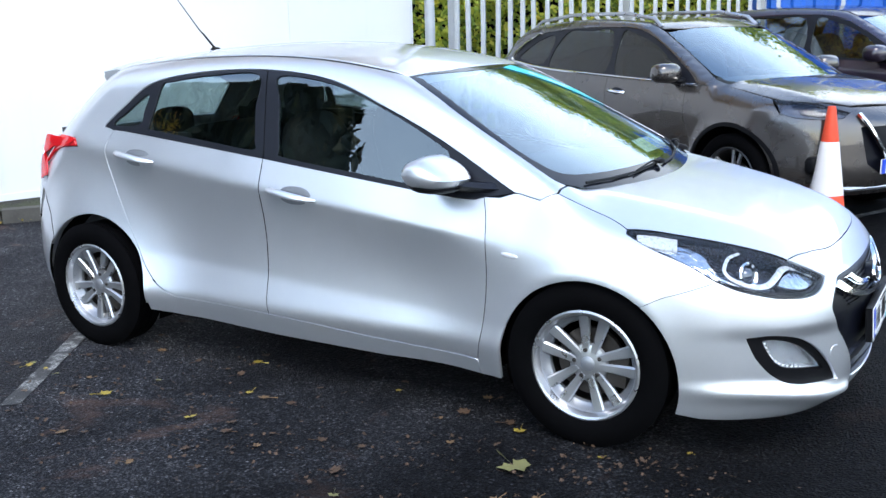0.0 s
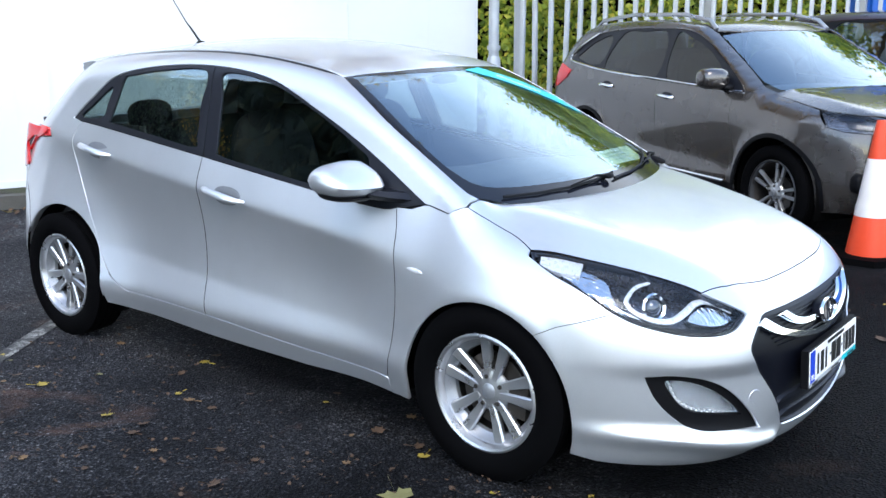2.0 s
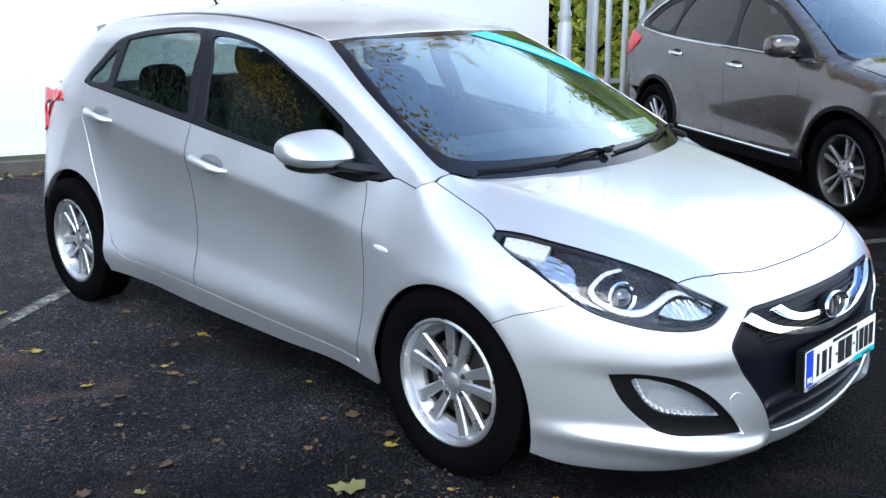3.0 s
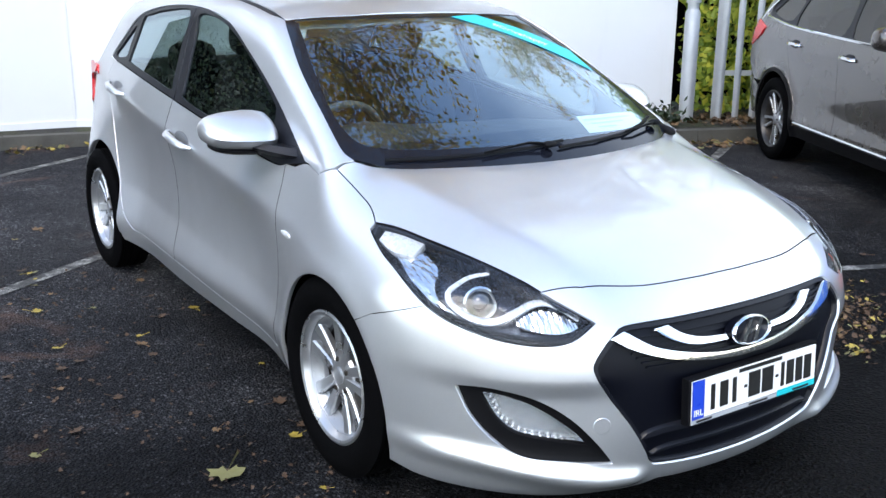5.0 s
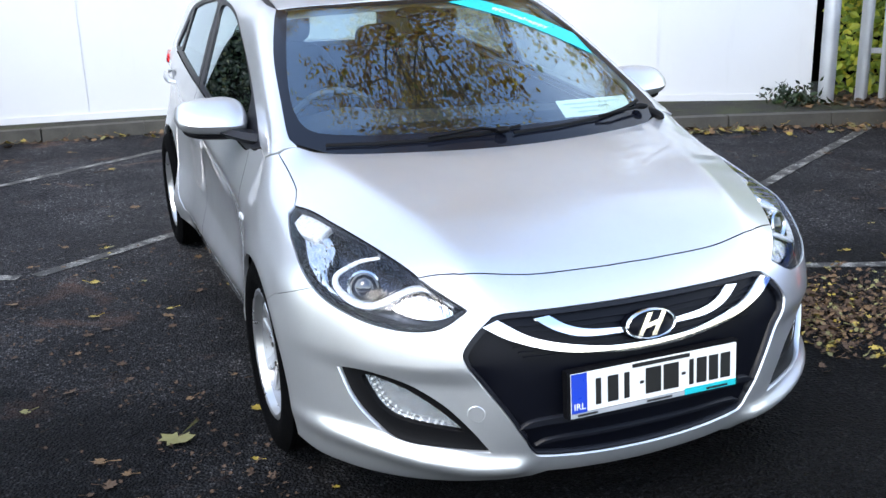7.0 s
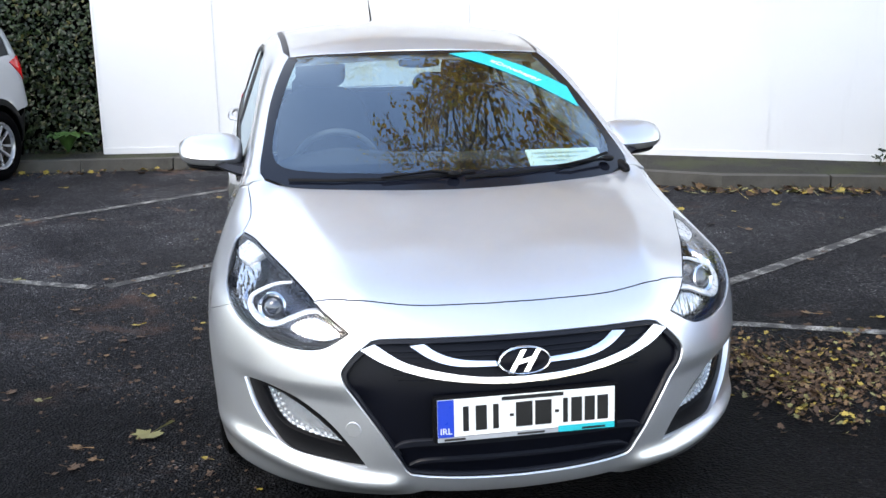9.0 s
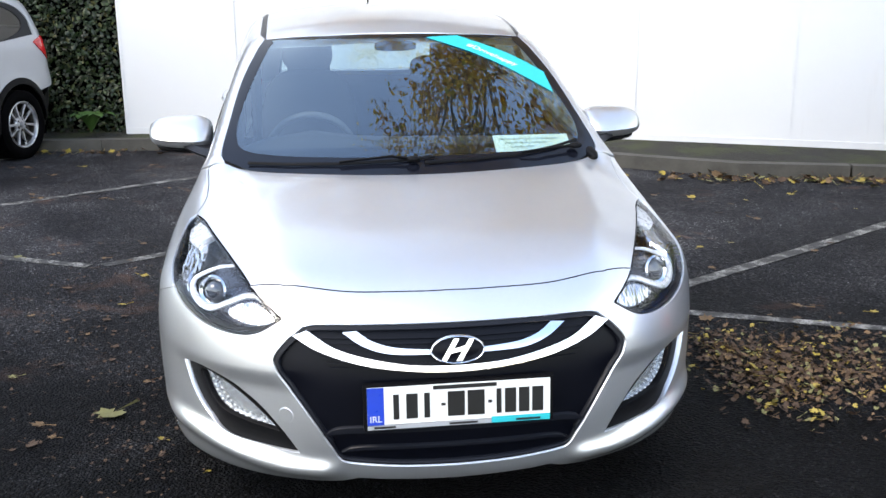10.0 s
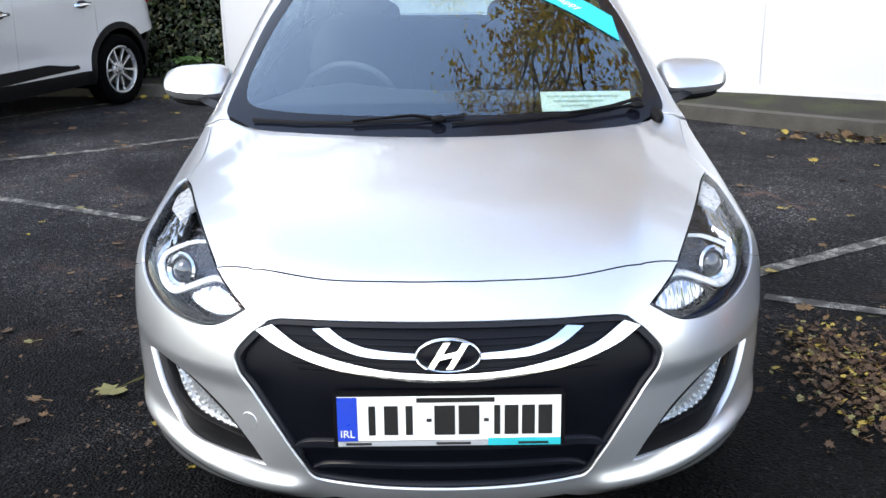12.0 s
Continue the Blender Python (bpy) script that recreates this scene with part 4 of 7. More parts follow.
panel("tail_lens", H, "cab", ("ring", 0.75), flank, RED, hatch, lift=0.012, depth=0.03, mirror=True, label="glossy red lamp lens")
rb = join(rear([(0, 0.30), (-30, 0.28), (-48, 0.26)]), H.at_side([(-2.99, 0.25), (-2.982, 0.31), (-2.969, 0.406), (-2.934, 0.496), (-2.906, 0.545), (-2.937, 0.66), (-2.965, 0.72), (-3.0, 0.83)]), rear([(-41, 0.835), (-38, 0.61), (0, 0.59)]))
panel("rear_bumper", H, "low", BOWR, mirror_pts(rb), SILVER, hatch, gridding=0.05, edge=DARK)

# dark inner shell behind the skin, wheel wells, floor; near-black paints in their shade
# unseen linings, added so that the panel seams read dark
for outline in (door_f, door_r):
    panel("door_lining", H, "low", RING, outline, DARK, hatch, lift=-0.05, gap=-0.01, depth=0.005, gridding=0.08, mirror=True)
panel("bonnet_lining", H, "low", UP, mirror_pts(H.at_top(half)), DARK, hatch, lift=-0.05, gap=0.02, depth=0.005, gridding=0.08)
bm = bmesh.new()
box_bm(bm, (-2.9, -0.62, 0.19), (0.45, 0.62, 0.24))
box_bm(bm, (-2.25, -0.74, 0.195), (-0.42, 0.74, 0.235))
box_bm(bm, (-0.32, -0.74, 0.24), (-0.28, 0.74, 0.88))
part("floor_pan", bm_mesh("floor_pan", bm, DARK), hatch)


def well(cx, cz, r, y0, y1):
    bm = bmesh.new()
    pts = arc(cx, cz, r, -20, 200, 22)
    a, b = [bm.verts.new((x, y0, z)) for x, z in pts], [bm.verts.new((x, y1, z)) for x, z in pts]
    for i in range(len(pts) - 1):
        bm.faces.new((a[i], a[i + 1], b[i + 1], b[i]))
    bm.faces.new(b)
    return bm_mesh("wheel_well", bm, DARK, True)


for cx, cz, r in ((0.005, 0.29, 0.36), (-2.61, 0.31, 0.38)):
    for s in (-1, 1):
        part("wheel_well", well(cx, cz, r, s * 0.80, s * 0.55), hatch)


# ---- wheels
DARKCAP = plain("hub_cap_grey", (0.26, 0.27, 0.29), 0.35, 0.6, scale=200, spread=0.15)


def wheel_parts(parent, radius, rim, width, spokes, spoke_mat, rim_mat, hub_y=0.0, slim=1.0, spread=1.0, dish=True):
    """A road wheel about the y axis, its face towards -y at hub_y."""
    w = width / 2
    r0 = rim + 0.006
    tyre = [(r0, -w * 0.80), (r0 + 0.012, -w * 0.88), (r0 + 0.03, -w * 0.98), (radius - 0.045, -w), (radius - 0.02, -w * 0.93), (radius - 0.004, -w * 0.80)]
    for g in (-0.62, -0.2, 0.2, 0.62):
        tyre += [(radius, w * (g - 0.16)), (radius, w * (g - 0.03)), (radius - 0.008, w * (g - 0.02)), (radius - 0.008, w * (g + 0.02)), (radius, w * (g + 0.03)), (radius, w * (g + 0.16))]
    tyre += [(radius - 0.004, w * 0.80), (radius - 0.03, w * 0.97), (radius - 0.06, w), (r0, w * 0.8)]
    ty = part("tyre", lathe("tyre", tyre, 64, RUBBER), parent, "black road tyre with a worn tread")
    lip = [(rim + 0.009, -w * 0.78), (rim + 0.010, -w * 0.84), (rim + 0.003, -w * 0.88), (rim - 0.006, -w * 0.84), (rim - 0.014, -w * 0.66), (rim - 0.016, -w * 0.55)]
    part("rim", lathe("rim", lip, 64, rim_mat), parent)
    if dish:      # sloping pockets between the spoke ends
        part("rim_dish", lathe("rim_dish", [(rim - 0.015, -w * 0.60), (rim - 0.022, -w * 0.50), (rim - 0.028, hub_y + 0.014), (rim - 0.040, hub_y + 0.022), (rim - 0.044, hub_y + 0.036)], 64, DARKCAP), parent)
    # barrel in dark steel: the shade inside the wheel, put into the colour
    part("rim_barrel", lathe("rim_barrel", [(rim - 0.016, -w * 0.55), (rim - 0.03, -w * 0.1), (rim - 0.03, w * 0.8), (rim + 0.008, w * 0.8)], 48, STEEL), parent)
    part("brake_disc", lathe("brake_disc", [(0.02, 0.0), (0.07, -0.012), (0.13, -0.012), (0.13, 0.012), (0.02, 0.02)], 40, STEEL), parent, "rust-tinged steel brake disc")
    cal = bmesh.new()
    box_bm(cal, (0.075, -0.035, -0.06), (0.15, 0.03, 0.06))
    part("brake_caliper", bm_mesh("brake_caliper", cal, STEEL, True, 0.012), parent)
    bm = bmesh.new()
    for a, side in spokes:
        rot = Matrix.Rotation(-radians(a), 4, "Y")
        rings = []
        for k in range(7):
            t = k / 6
            r = 0.042 + (rim - 0.050) * t
            off = side * (0.015 + 0.030 * t) * spread
            half_w = (0.0135 + 0.0115 * t) * slim
            face = hub_y - 0.004 + 0.010 * t * (1 - t) * 4 * 0.4 - 0.006 * t
            deep = 0.03 - 0.008 * t
            ring = [(-half_w * 0.72, 0.0), (half_w * 0.72, 0.0), (half_w, 0.006), (half_w * 0.8, deep), (-half_w * 0.8, deep), (-half_w, 0.006)]
            rings.append([bm.verts.new(rot @ Vector((r, face + d, off + q))) for q, d in ring])
        for p, q in zip(rings, rings[1:]):
            for i in range(6):
                bm.faces.new((p[i], p[(i + 1) % 6], q[(i + 1) % 6], q[i]))
        bm.faces.new(rings[0][::-1])
        bm.faces.new(rings[-1])
    part("spokes", bm_mesh("spokes", bm, spoke_mat, True), parent)
    part("hub", lathe("hub", [(0.001, hub_y - 0.004), (0.045, hub_y - 0.003), (0.072, hub_y + 0.004), (0.078, hub_y + 0.014), (0.06, hub_y + 0.045)], 40, spoke_mat), parent)
    part("hub_cap", lathe("hub_cap", [(0.001, hub_y - 0.009), (0.024, hub_y - 0.009), (0.028, hub_y - 0.006), (0.029, hub_y + 0.002)], 32, DARKCAP), parent)
    for k in range(5):
        a = radians(36 + 72 * k)
        part("wheel_nut", lathe("wheel_nut", [(0.001, hub_y - 0.010), (0.0075, hub_y - 0.009), (0.0095, hub_y), (0.013, hub_y + 0.001)], 6, STEEL, smooth=False), parent, m=Matrix.Translation((0.053 * math.cos(a), 0, 0.053 * math.sin(a))))
    return ty


TWINS = [(72 * k + 18, s) for k in range(5) for s in (-1, 1)]
for x, spin in ((0.0, 8.0), (-2.65, 31.0)):
    for side in (-1, 1):
        w = part("wheel", None, hatch, "five-twin-spoke silver alloy wheel", pose(x, side * (0.785 if x > -1 else 0.758), 0.314, 0, 0, 180 if side > 0 else 0) @ pose(0, 0, 0, 0, spin, 0))
        wheel_parts(w, 0.315, 0.203, 0.19, TWINS, ALLOY, ALLOY, -0.045)


# ---- head lamps
def spot(angle, z, inset):
    p = H.at_angle([(angle, z)])
    n = H.normal("low", p)
    return Vector(p[0] - n[0] * inset), Vector(n[0])


HOUSING = plain("lamp_housing_grey", (0.07, 0.075, 0.09), 0.25, 0.7, scale=90, spread=0.3)
PEARL = plain("lamp_white_trim", (0.55, 0.56, 0.58), 0.30, 0.3, scale=60, spread=0.1)


LENSEYE = plain("projector_eye", (0.02, 0.025, 0.035), 0.06, 0.0, scale=90, Coat_Weight=1.0, Specular_IOR_Level=0.9)


def facet():
    m, nt, b = shader("faceted_reflector", (0.86, 0.88, 0.9), 0.22, 0.75)
    v = nt.nodes.new("ShaderNodeTexVoronoi")
    v.inputs["Scale"].default_value = 45
    tc = nt.nodes.new("ShaderNodeTexCoord")
    nt.links.new(tc.outputs["Object"], v.inputs["Vector"])
    bump(nt, b, v.outputs["Distance"], 0.10, 0.02)
    return m


FACET = facet()


def flute():
    """Bright reflector pressed into narrow ribs."""
    m, nt, b = shader("fluted_reflector", (0.50, 0.52, 0.55), 0.14, 0.95)
    v, w = noise_node(nt, 30, 1.0, 0.4, (1.0, 3.0, 0.5)), noise_node(nt, 9, 1.0)
    n1 = bump(nt, b, v.outputs["Fac"], 0.35, 0.02)
    bump(nt, b, w.outputs["Fac"], 0.5, 0.03, n1)
    return m


FLUTE = flute()
DARKCHROME = plain("dark_chrome", (0.028, 0.03, 0.035), 0.12, 1.0, scale=25, spread=0.6)
LAMP = ("flat", (0.15, -0.35, 0.55), (0.62, -0.62, 0.42))
lamp_line = join(lamp_top[:-1], lamp_low[:-1])


def facing(p, n):
    """A pose at p whose -y axis points along n."""
    return Matrix.Translation(p) @ n.to_track_quat("-Y", "Z").to_matrix().to_4x4()


for flip in (1, -1):
    lamp = part("headlight", None, hatch, "clear headlight with a projector and chrome swoosh")
    def keep_one(*a, **k):
        one, two = panel(*a, mirror=True, **k)
        ok, no = (one, two) if flip > 0 else (two, one)
        bpy.data.objects.remove(no)
        return ok

    keep_one("lens", H, "low", LAMP, lamp_line, LENS, lamp, lift=-0.001, depth=0.004, gap=0.002).visible_shadow = False
    keep_one("lamp_housing", H, "low", LAMP, lamp_line, HOUSING, lamp, lift=-0.075, gap=0.004, depth=-0.07)
    q = lamp_line
    centre = q.mean(0)
    keep_one("lamp_border", H, "low", LAMP, lamp_line, TRIM, lamp, holes=[centre + (q - centre) * [0.965, 0.955, 0.92]], lift=-0.006, depth=0.02, gap=0.002)
    # outer clear indicator bowl and inner reflector
    keep_one("indicator_bowl", H, "low", LAMP, H.at_angle(curve_pts([(-75, 0.793), (-70, 0.764), (-64.5, 0.722), (-60.5, 0.684), (-56.5, 0.656), (-53.5, 0.645), (-55.5, 0.667), (-59, 0.695), (-60.5, 0.728), (-61.5, 0.765), (-65, 0.787), (-70, 0.801)], 4, True)), FLUTE, lamp, lift=-0.030, depth=0.03)
    keep_one("inner_bowl", H, "low", LAMP, H.at_angle(curve_pts([(-45.2, 0.662), (-41.0, 0.644), (-37.2, 0.644), (-34.6, 0.664), (-37.5, 0.692), (-41.0, 0.705), (-44.0, 0.690)], 4, True)), FLUTE, lamp, lift=-0.034, depth=0.02)
    keep_one("lower_bezel", H, "low", LAMP, H.at_angle(join(curve_pts([(-34.0, 0.652), (-37.0, 0.628), (-41.5, 0.617), (-47.2, 0.621), (-52.0, 0.636), (-57.0, 0.657), (-60.0, 0.686)], 4), curve_pts([(-57.5, 0.672), (-52.0, 0.648), (-46.5, 0.638), (-41.0, 0.632), (-37.0, 0.642)], 4))), GRILLE, lamp, lift=-0.022, depth=0.02)
    keep_one("corner_reflector", H, "low", LAMP, join(H.at_top(curve_pts([(0.15, -0.752), (0.21, -0.732), (0.29, -0.707)], 4)), H.at_angle(curve_pts([(-68.0, 0.778), (-73.0, 0.778), (-78.0, 0.795)], 4))), PEARL, lamp, lift=-0.018, depth=0.02)
    # swoosh: round the projector, then out to the tip
    sw = [(-52.0, 0.772), (-55.8, 0.758), (-57.8, 0.724), (-56.4, 0.688), (-52.4, 0.662), (-48.8, 0.664), (-45.8, 0.690), (-43.2, 0.713), (-40.6, 0.718), (-37.6, 0.704), (-34.8, 0.678)]
    sp_ = H.at_angle(curve_pts(sw, 5))
    nn = H.normal("low", sp_)
    pts = (sp_ - nn * 0.030) * [1, flip, 1]
    part("chrome_swoosh", tube("chrome_swoosh", pts, [float(np.interp(i / (len(pts) - 1), (0, 0.25, 0.5, 0.72, 1.0), (0.003, 0.0052, 0.0075, 0.0075, 0.003))) for i in range(len(pts))], PEARL, 10, 1.7), lamp)
    p, n = spot(-52.0, 0.715, 0.045)
    p, n = Vector((p.x, p.y * flip, p.z)), Vector((0.86, -0.42 * flip, 0.25)).normalized()
    m = facing(p, n)
    part("projector_ring", lathe("projector_ring", [(0.043, 0.004), (0.046, -0.008), (0.041, -0.013), (0.034, -0.006), (0.033, 0.02)], 40, REFLECTOR), lamp, "bright chrome ring", m)
    part("projector", lathe("projector", [(0.001, -0.020), (0.012, -0.018), (0.022, -0.012), (0.030, 0.0), (0.033, 0.015)], 32, LENSEYE), lamp, "dark glass projector lens", m)

# ---- fog lamps
FOGC = ("flat", (0.2, -0.3, 0.35), (0.80, -0.58, 0.0))
fog_lamp = H.at_angle(curve_pts([(-50.6, 0.462), (-49.4, 0.420), (-47.6, 0.382), (-45.4, 0.357), (-42.8, 0.346), (-38.0, 0.335), (-33.4, 0.325), (-33.2, 0.336), (-35.4, 0.374), (-38.5, 0.412), (-42.5, 0.446), (-47.0, 0.465)], 3, True))
panel("fog_surround", H, "low", FOGC, fog_line, BLACK, hatch, [fog_lamp], lift=-0.016, gap=-0.003, depth=0.02, mirror=True, label="black plastic fog lamp recess")
for ob in panel("fog_lamp", H, "low", FOGC, fog_lamp, FACET, hatch, lift=-0.045, gap=-0.002, depth=-0.02, mirror=True, label="clear fog lamp with a row of small lights"):
    pass
for ob in panel("fog_lens", H, "low", FOGC, fog_lamp, LENS, hatch, lift=-0.018, gap=0.0, depth=0.003, mirror=True):
    ob.visible_shadow = False
beads = H.at_angle(curve_pts([(-49.2, 0.445), (-47.2, 0.388), (-43.2, 0.352), (-38.0, 0.336), (-33.6, 0.322)], 4))
bn = H.normal("low", beads)
for flip in (1, -1):
    for p, n in zip(beads - bn * 0.034, bn):
        p, n = Vector(p * [1, flip, 1]), Vector(n * [1, flip, 1])
        part("running_light", lathe("running_light", [(0.001, -0.001), (0.002, -0.0008), (0.0032, 0.001), (0.0035, 0.004)], 8, PLATE), hatch, m=facing(p, n))
    p, n = spot(-31.0, 0.392, -0.0005)
    part("tow_cap", lathe("tow_cap", [(0.001, -0.001), (0.022, -0.001), (0.024, 0.001), (0.025, 0.004)], 32, SILVER), hatch, m=facing(Vector((p.x, p.y * flip, p.z)), Vector((n.x, n.y * flip, n.z)))) if flip > 0 else None

# ---- grille bars, badge, lower mouth, chrome
TOPB = [(0.0, 0.549), (0.15, 0.556), (0.32, 0.590), (0.415, 0.640)]
LOWB = [(0.455, 0.624), (0.385, 0.588), (0.26, 0.553), (0.085, 0.533), (0.0, 0.532)]
bar = H.at_front(join(curve_pts(TOPB), curve_pts(LOWB)[:-1]))
bar_line = np.vstack([bar, (bar * [1, -1, 1])[::-1]])
panel("grille_bar", H, "low", BOWF, bar_line, CHROME, backing, lift=0.002, gap=0.0, depth=0.03, label="chrome bar")
up = H.at_front(join(curve_pts([(-0.06, 0.592), (-0.172, 0.600), (-0.236, 0.617), (-0.278, 0.642)]), curve_pts([(-0.318, 0.638), (-0.262, 0.604), (-0.188, 0.584), (-0.06, 0.580)])))
for ob in panel("grille_bar", H, "low", BOWF, up, CHROME, backing, lift=0.0, gap=0.0, depth=0.03, mirror=True, label="chrome bar"):
    pass
for z0, z1, y0, lift in ((0.352, 0.368, 0.385, 0.004), (0.296, 0.305, 0.335, 0.0)):
    line = H.at_front(join(curve_pts([(-y0, z0 - 0.012), (-y0 * 0.8, z1), (0.0, z1 + 0.006), (y0 * 0.8, z1), (y0, z0 - 0.012)]), curve_pts([(y0 * 0.8, z0), (0.0, z0 + 0.006), (-y0 * 0.8, z0)])))
    panel("mouth_bar", H, "low", BOWF, line, TRIM, backing, lift=lift - 0.008, gap=0.0, depth=0.03)
for k in range(7):
    z = 0.628 - 0.014 * k
    y1 = 0.43 - 0.012 * k
    line = H.at_front(join([(-y1, z), (0, z), (y1, z)], [(y1, z - 0.005), (0, z - 0.005), (-y1, z - 0.005)]))
    panel("grille_slat", H, "low", BOWF, line, GRILLE, backing, lift=-0.014, gap=0.0, depth=0.01)
rim_line = panel("grille_surround", H, "low", BOWF, mirror_pts(H.at_front(join(curve_pts(GR_TOP)[:-1], curve_pts(GR_SIDE)[:-1], curve_pts(GR_LOW)))), TRIM, hatch,
                 [mirror_pts(H.at_front(join(curve_pts(GR_TOP)[:-1] + [0, -0.012], (curve_pts(GR_SIDE)[:-1] - [0, 0.45]) * [0.975, 0.95] + [0, 0.45], curve_pts(GR_LOW) + [0, 0.008])))], lift=-0.006, gap=0.001, depth=0.02)


def ellipse_ring(name, a, b, thick, deep, material):
    """A raised oval ring, facing -y."""
    rings = []
    for i in range(48):
        t = 2 * math.pi * i / 48
        c, s = math.cos(t), math.sin(t)
        rings.append([Vector((c * (a - d), y, s * (b - d))) for d, y in ((0, 0), (0.002, -deep), (thick * 0.5, -deep - 0.002), (thick - 0.002, -deep), (thick, 0))])
    bm = bmesh.new()
    bv = [[bm.verts.new(v) for v in r] for r in rings]
    for i in range(48):
        for j in range(4):
            bm.faces.new((bv[i][j], bv[i][j + 1], bv[(i + 1) % 48][j + 1], bv[(i + 1) % 48][j]))
    return bm_mesh(name, bm, material, True)


badge_pose = facing(Vector((0.868, 0, 0.571)), Vector((1, 0, 0.22)).normalized())
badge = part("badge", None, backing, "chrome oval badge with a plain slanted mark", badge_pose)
part("badge_ring", ellipse_ring("badge_ring", 0.078, 0.042, 0.009, 0.007, CHROME), badge).matrix_basis = Matrix()
part("badge_back", lathe("badge_back", [(0.001, -0.001), (0.07, -0.001), (0.076, 0.004), (0.076, 0.03)], 40, GRILLE), badge, m=Matrix.Diagonal((1, 1, 0.53, 1)))
bm = bmesh.new()
for x in (-0.022, 0.022):
    box_bm(bm, (x - 0.008, -0.007, -0.031), (x + 0.008, 0.0, 0.031), Matrix(((1, 0, 0.62, 0), (0, 1, 0, 0), (0, 0, 1, 0), (0, 0, 0, 1))))
box_bm(bm, (-0.024, -0.0065, -0.006), (0.024, -0.0005, 0.006), Matrix(((1, 0, 0, 0), (0, 1, 0, 0), (0.22, 0, 1, 0), (0, 0, 0, 1))))
part("badge_mark", bm_mesh("badge_mark", bm, CHROME, True, 0.0015), badge)

# ---- number plate: blank bars for its characters
plate = part("number_plate", None, hatch, "white number plate with a blue band in a black holder", facing(Vector((0.897, 0.0, 0.425)), Vector((1, 0, 0.06)).normalized()))
part("plate_holder", box("plate_holder", (-0.268, -0.002, -0.066), (0.268, 0.022, 0.064), BLACK, 0.004), plate)
part("plate_face", box("plate_face", (-0.258, -0.006, -0.050), (0.258, -0.0025, 0.058), PLATE, 0.002), plate)
part("plate_band", box("plate_band", (-0.258, -0.0075, -0.050), (-0.212, -0.0062, 0.058), PLATEBLUE, 0.0005), plate, "blue band")
part("holder_strip", box("holder_strip", (-0.258, -0.006, -0.064), (0.09, -0.0022, -0.052), plain("strip_grey", (0.35, 0.36, 0.38), 0.4), 0.0005), plate)
part("holder_strip", box("holder_strip", (0.09, -0.0062, -0.064), (0.258, -0.0022, -0.046), TEAL, 0.0005), plate, "teal strip")
for x0, x1 in ((-0.186, -0.170), (-0.150, -0.118), (-0.100, -0.084), (-0.034, 0.014), (0.022, 0.070), (0.104, 0.118), (0.128, 0.160), (0.168, 0.198), (0.206, 0.238)):
    part("plate_mark", box("plate_mark", (x0, -0.0075, -0.036), (x1, -0.0062, 0.036), INK, 0.0005), plate, "black bar")
for x0, x1 in ((-0.052, -0.040), (0.080, 0.092)):
    part("plate_mark", box("plate_mark", (x0, -0.0075, -0.004), (x1, -0.0062, 0.004), INK, 0.0005), plate)
part("plate_mark", box("plate_mark", (-0.075, -0.0072, 0.044), (0.105, -0.0062, 0.055), INK, 0.0005), plate)
for x0, x1 in ((-0.24, -0.18), (-0.03, 0.05), (0.16, 0.23)):
    part("plate_mark", box("plate_mark", (x0, -0.0072, -0.061), (x1, -0.0062, -0.055), INK, 0.0003), plate)
def text_mesh(name, text, size, material, thick=0.0006):
    cu = bpy.data.curves.new(name, "FONT")
    cu.body, cu.size, cu.extrude, cu.align_x, cu.align_y = text, size, thick, "CENTER", "CENTER"
    tmp = new(name, cu)
    me = bpy.data.meshes.new_from_object(tmp.evaluated_get(bpy.context.evaluated_depsgraph_get()))
    bpy.data.objects.remove(tmp)
    me.materials.clear()
    me.materials.append(material)
    return me


part("band_letters", text_mesh("band_letters", "IRL", 0.026, PLATE), plate, m=Matrix.Translation((-0.235, -0.0085, -0.033)) @ pose(0, 0, 0, 90, 0, 0))

# ---- mirrors
def blob(name, centre, size, material, power=2.6, shape=None, n=28, k=16):
    """A rounded block; shape bends a unit point before it is scaled."""
    rings = []
    for j in range(1, k):
        t = math.pi * j / k - math.pi / 2
        ring = []
        for i in range(n):
            u = 2 * math.pi * i / n
            f = lambda v: math.copysign(abs(v) ** (2 / power), v)
            q = Vector((f(math.cos(t)) * f(math.cos(u)), f(math.cos(t)) * f(math.sin(u)), f(math.sin(t))))
            if shape:
                q = shape(q)
            ring.append(Vector(centre) + Vector((q.x * size[0], q.y * size[1], q.z * size[2])))
        rings.append(ring)
    return loft(name, rings, material)


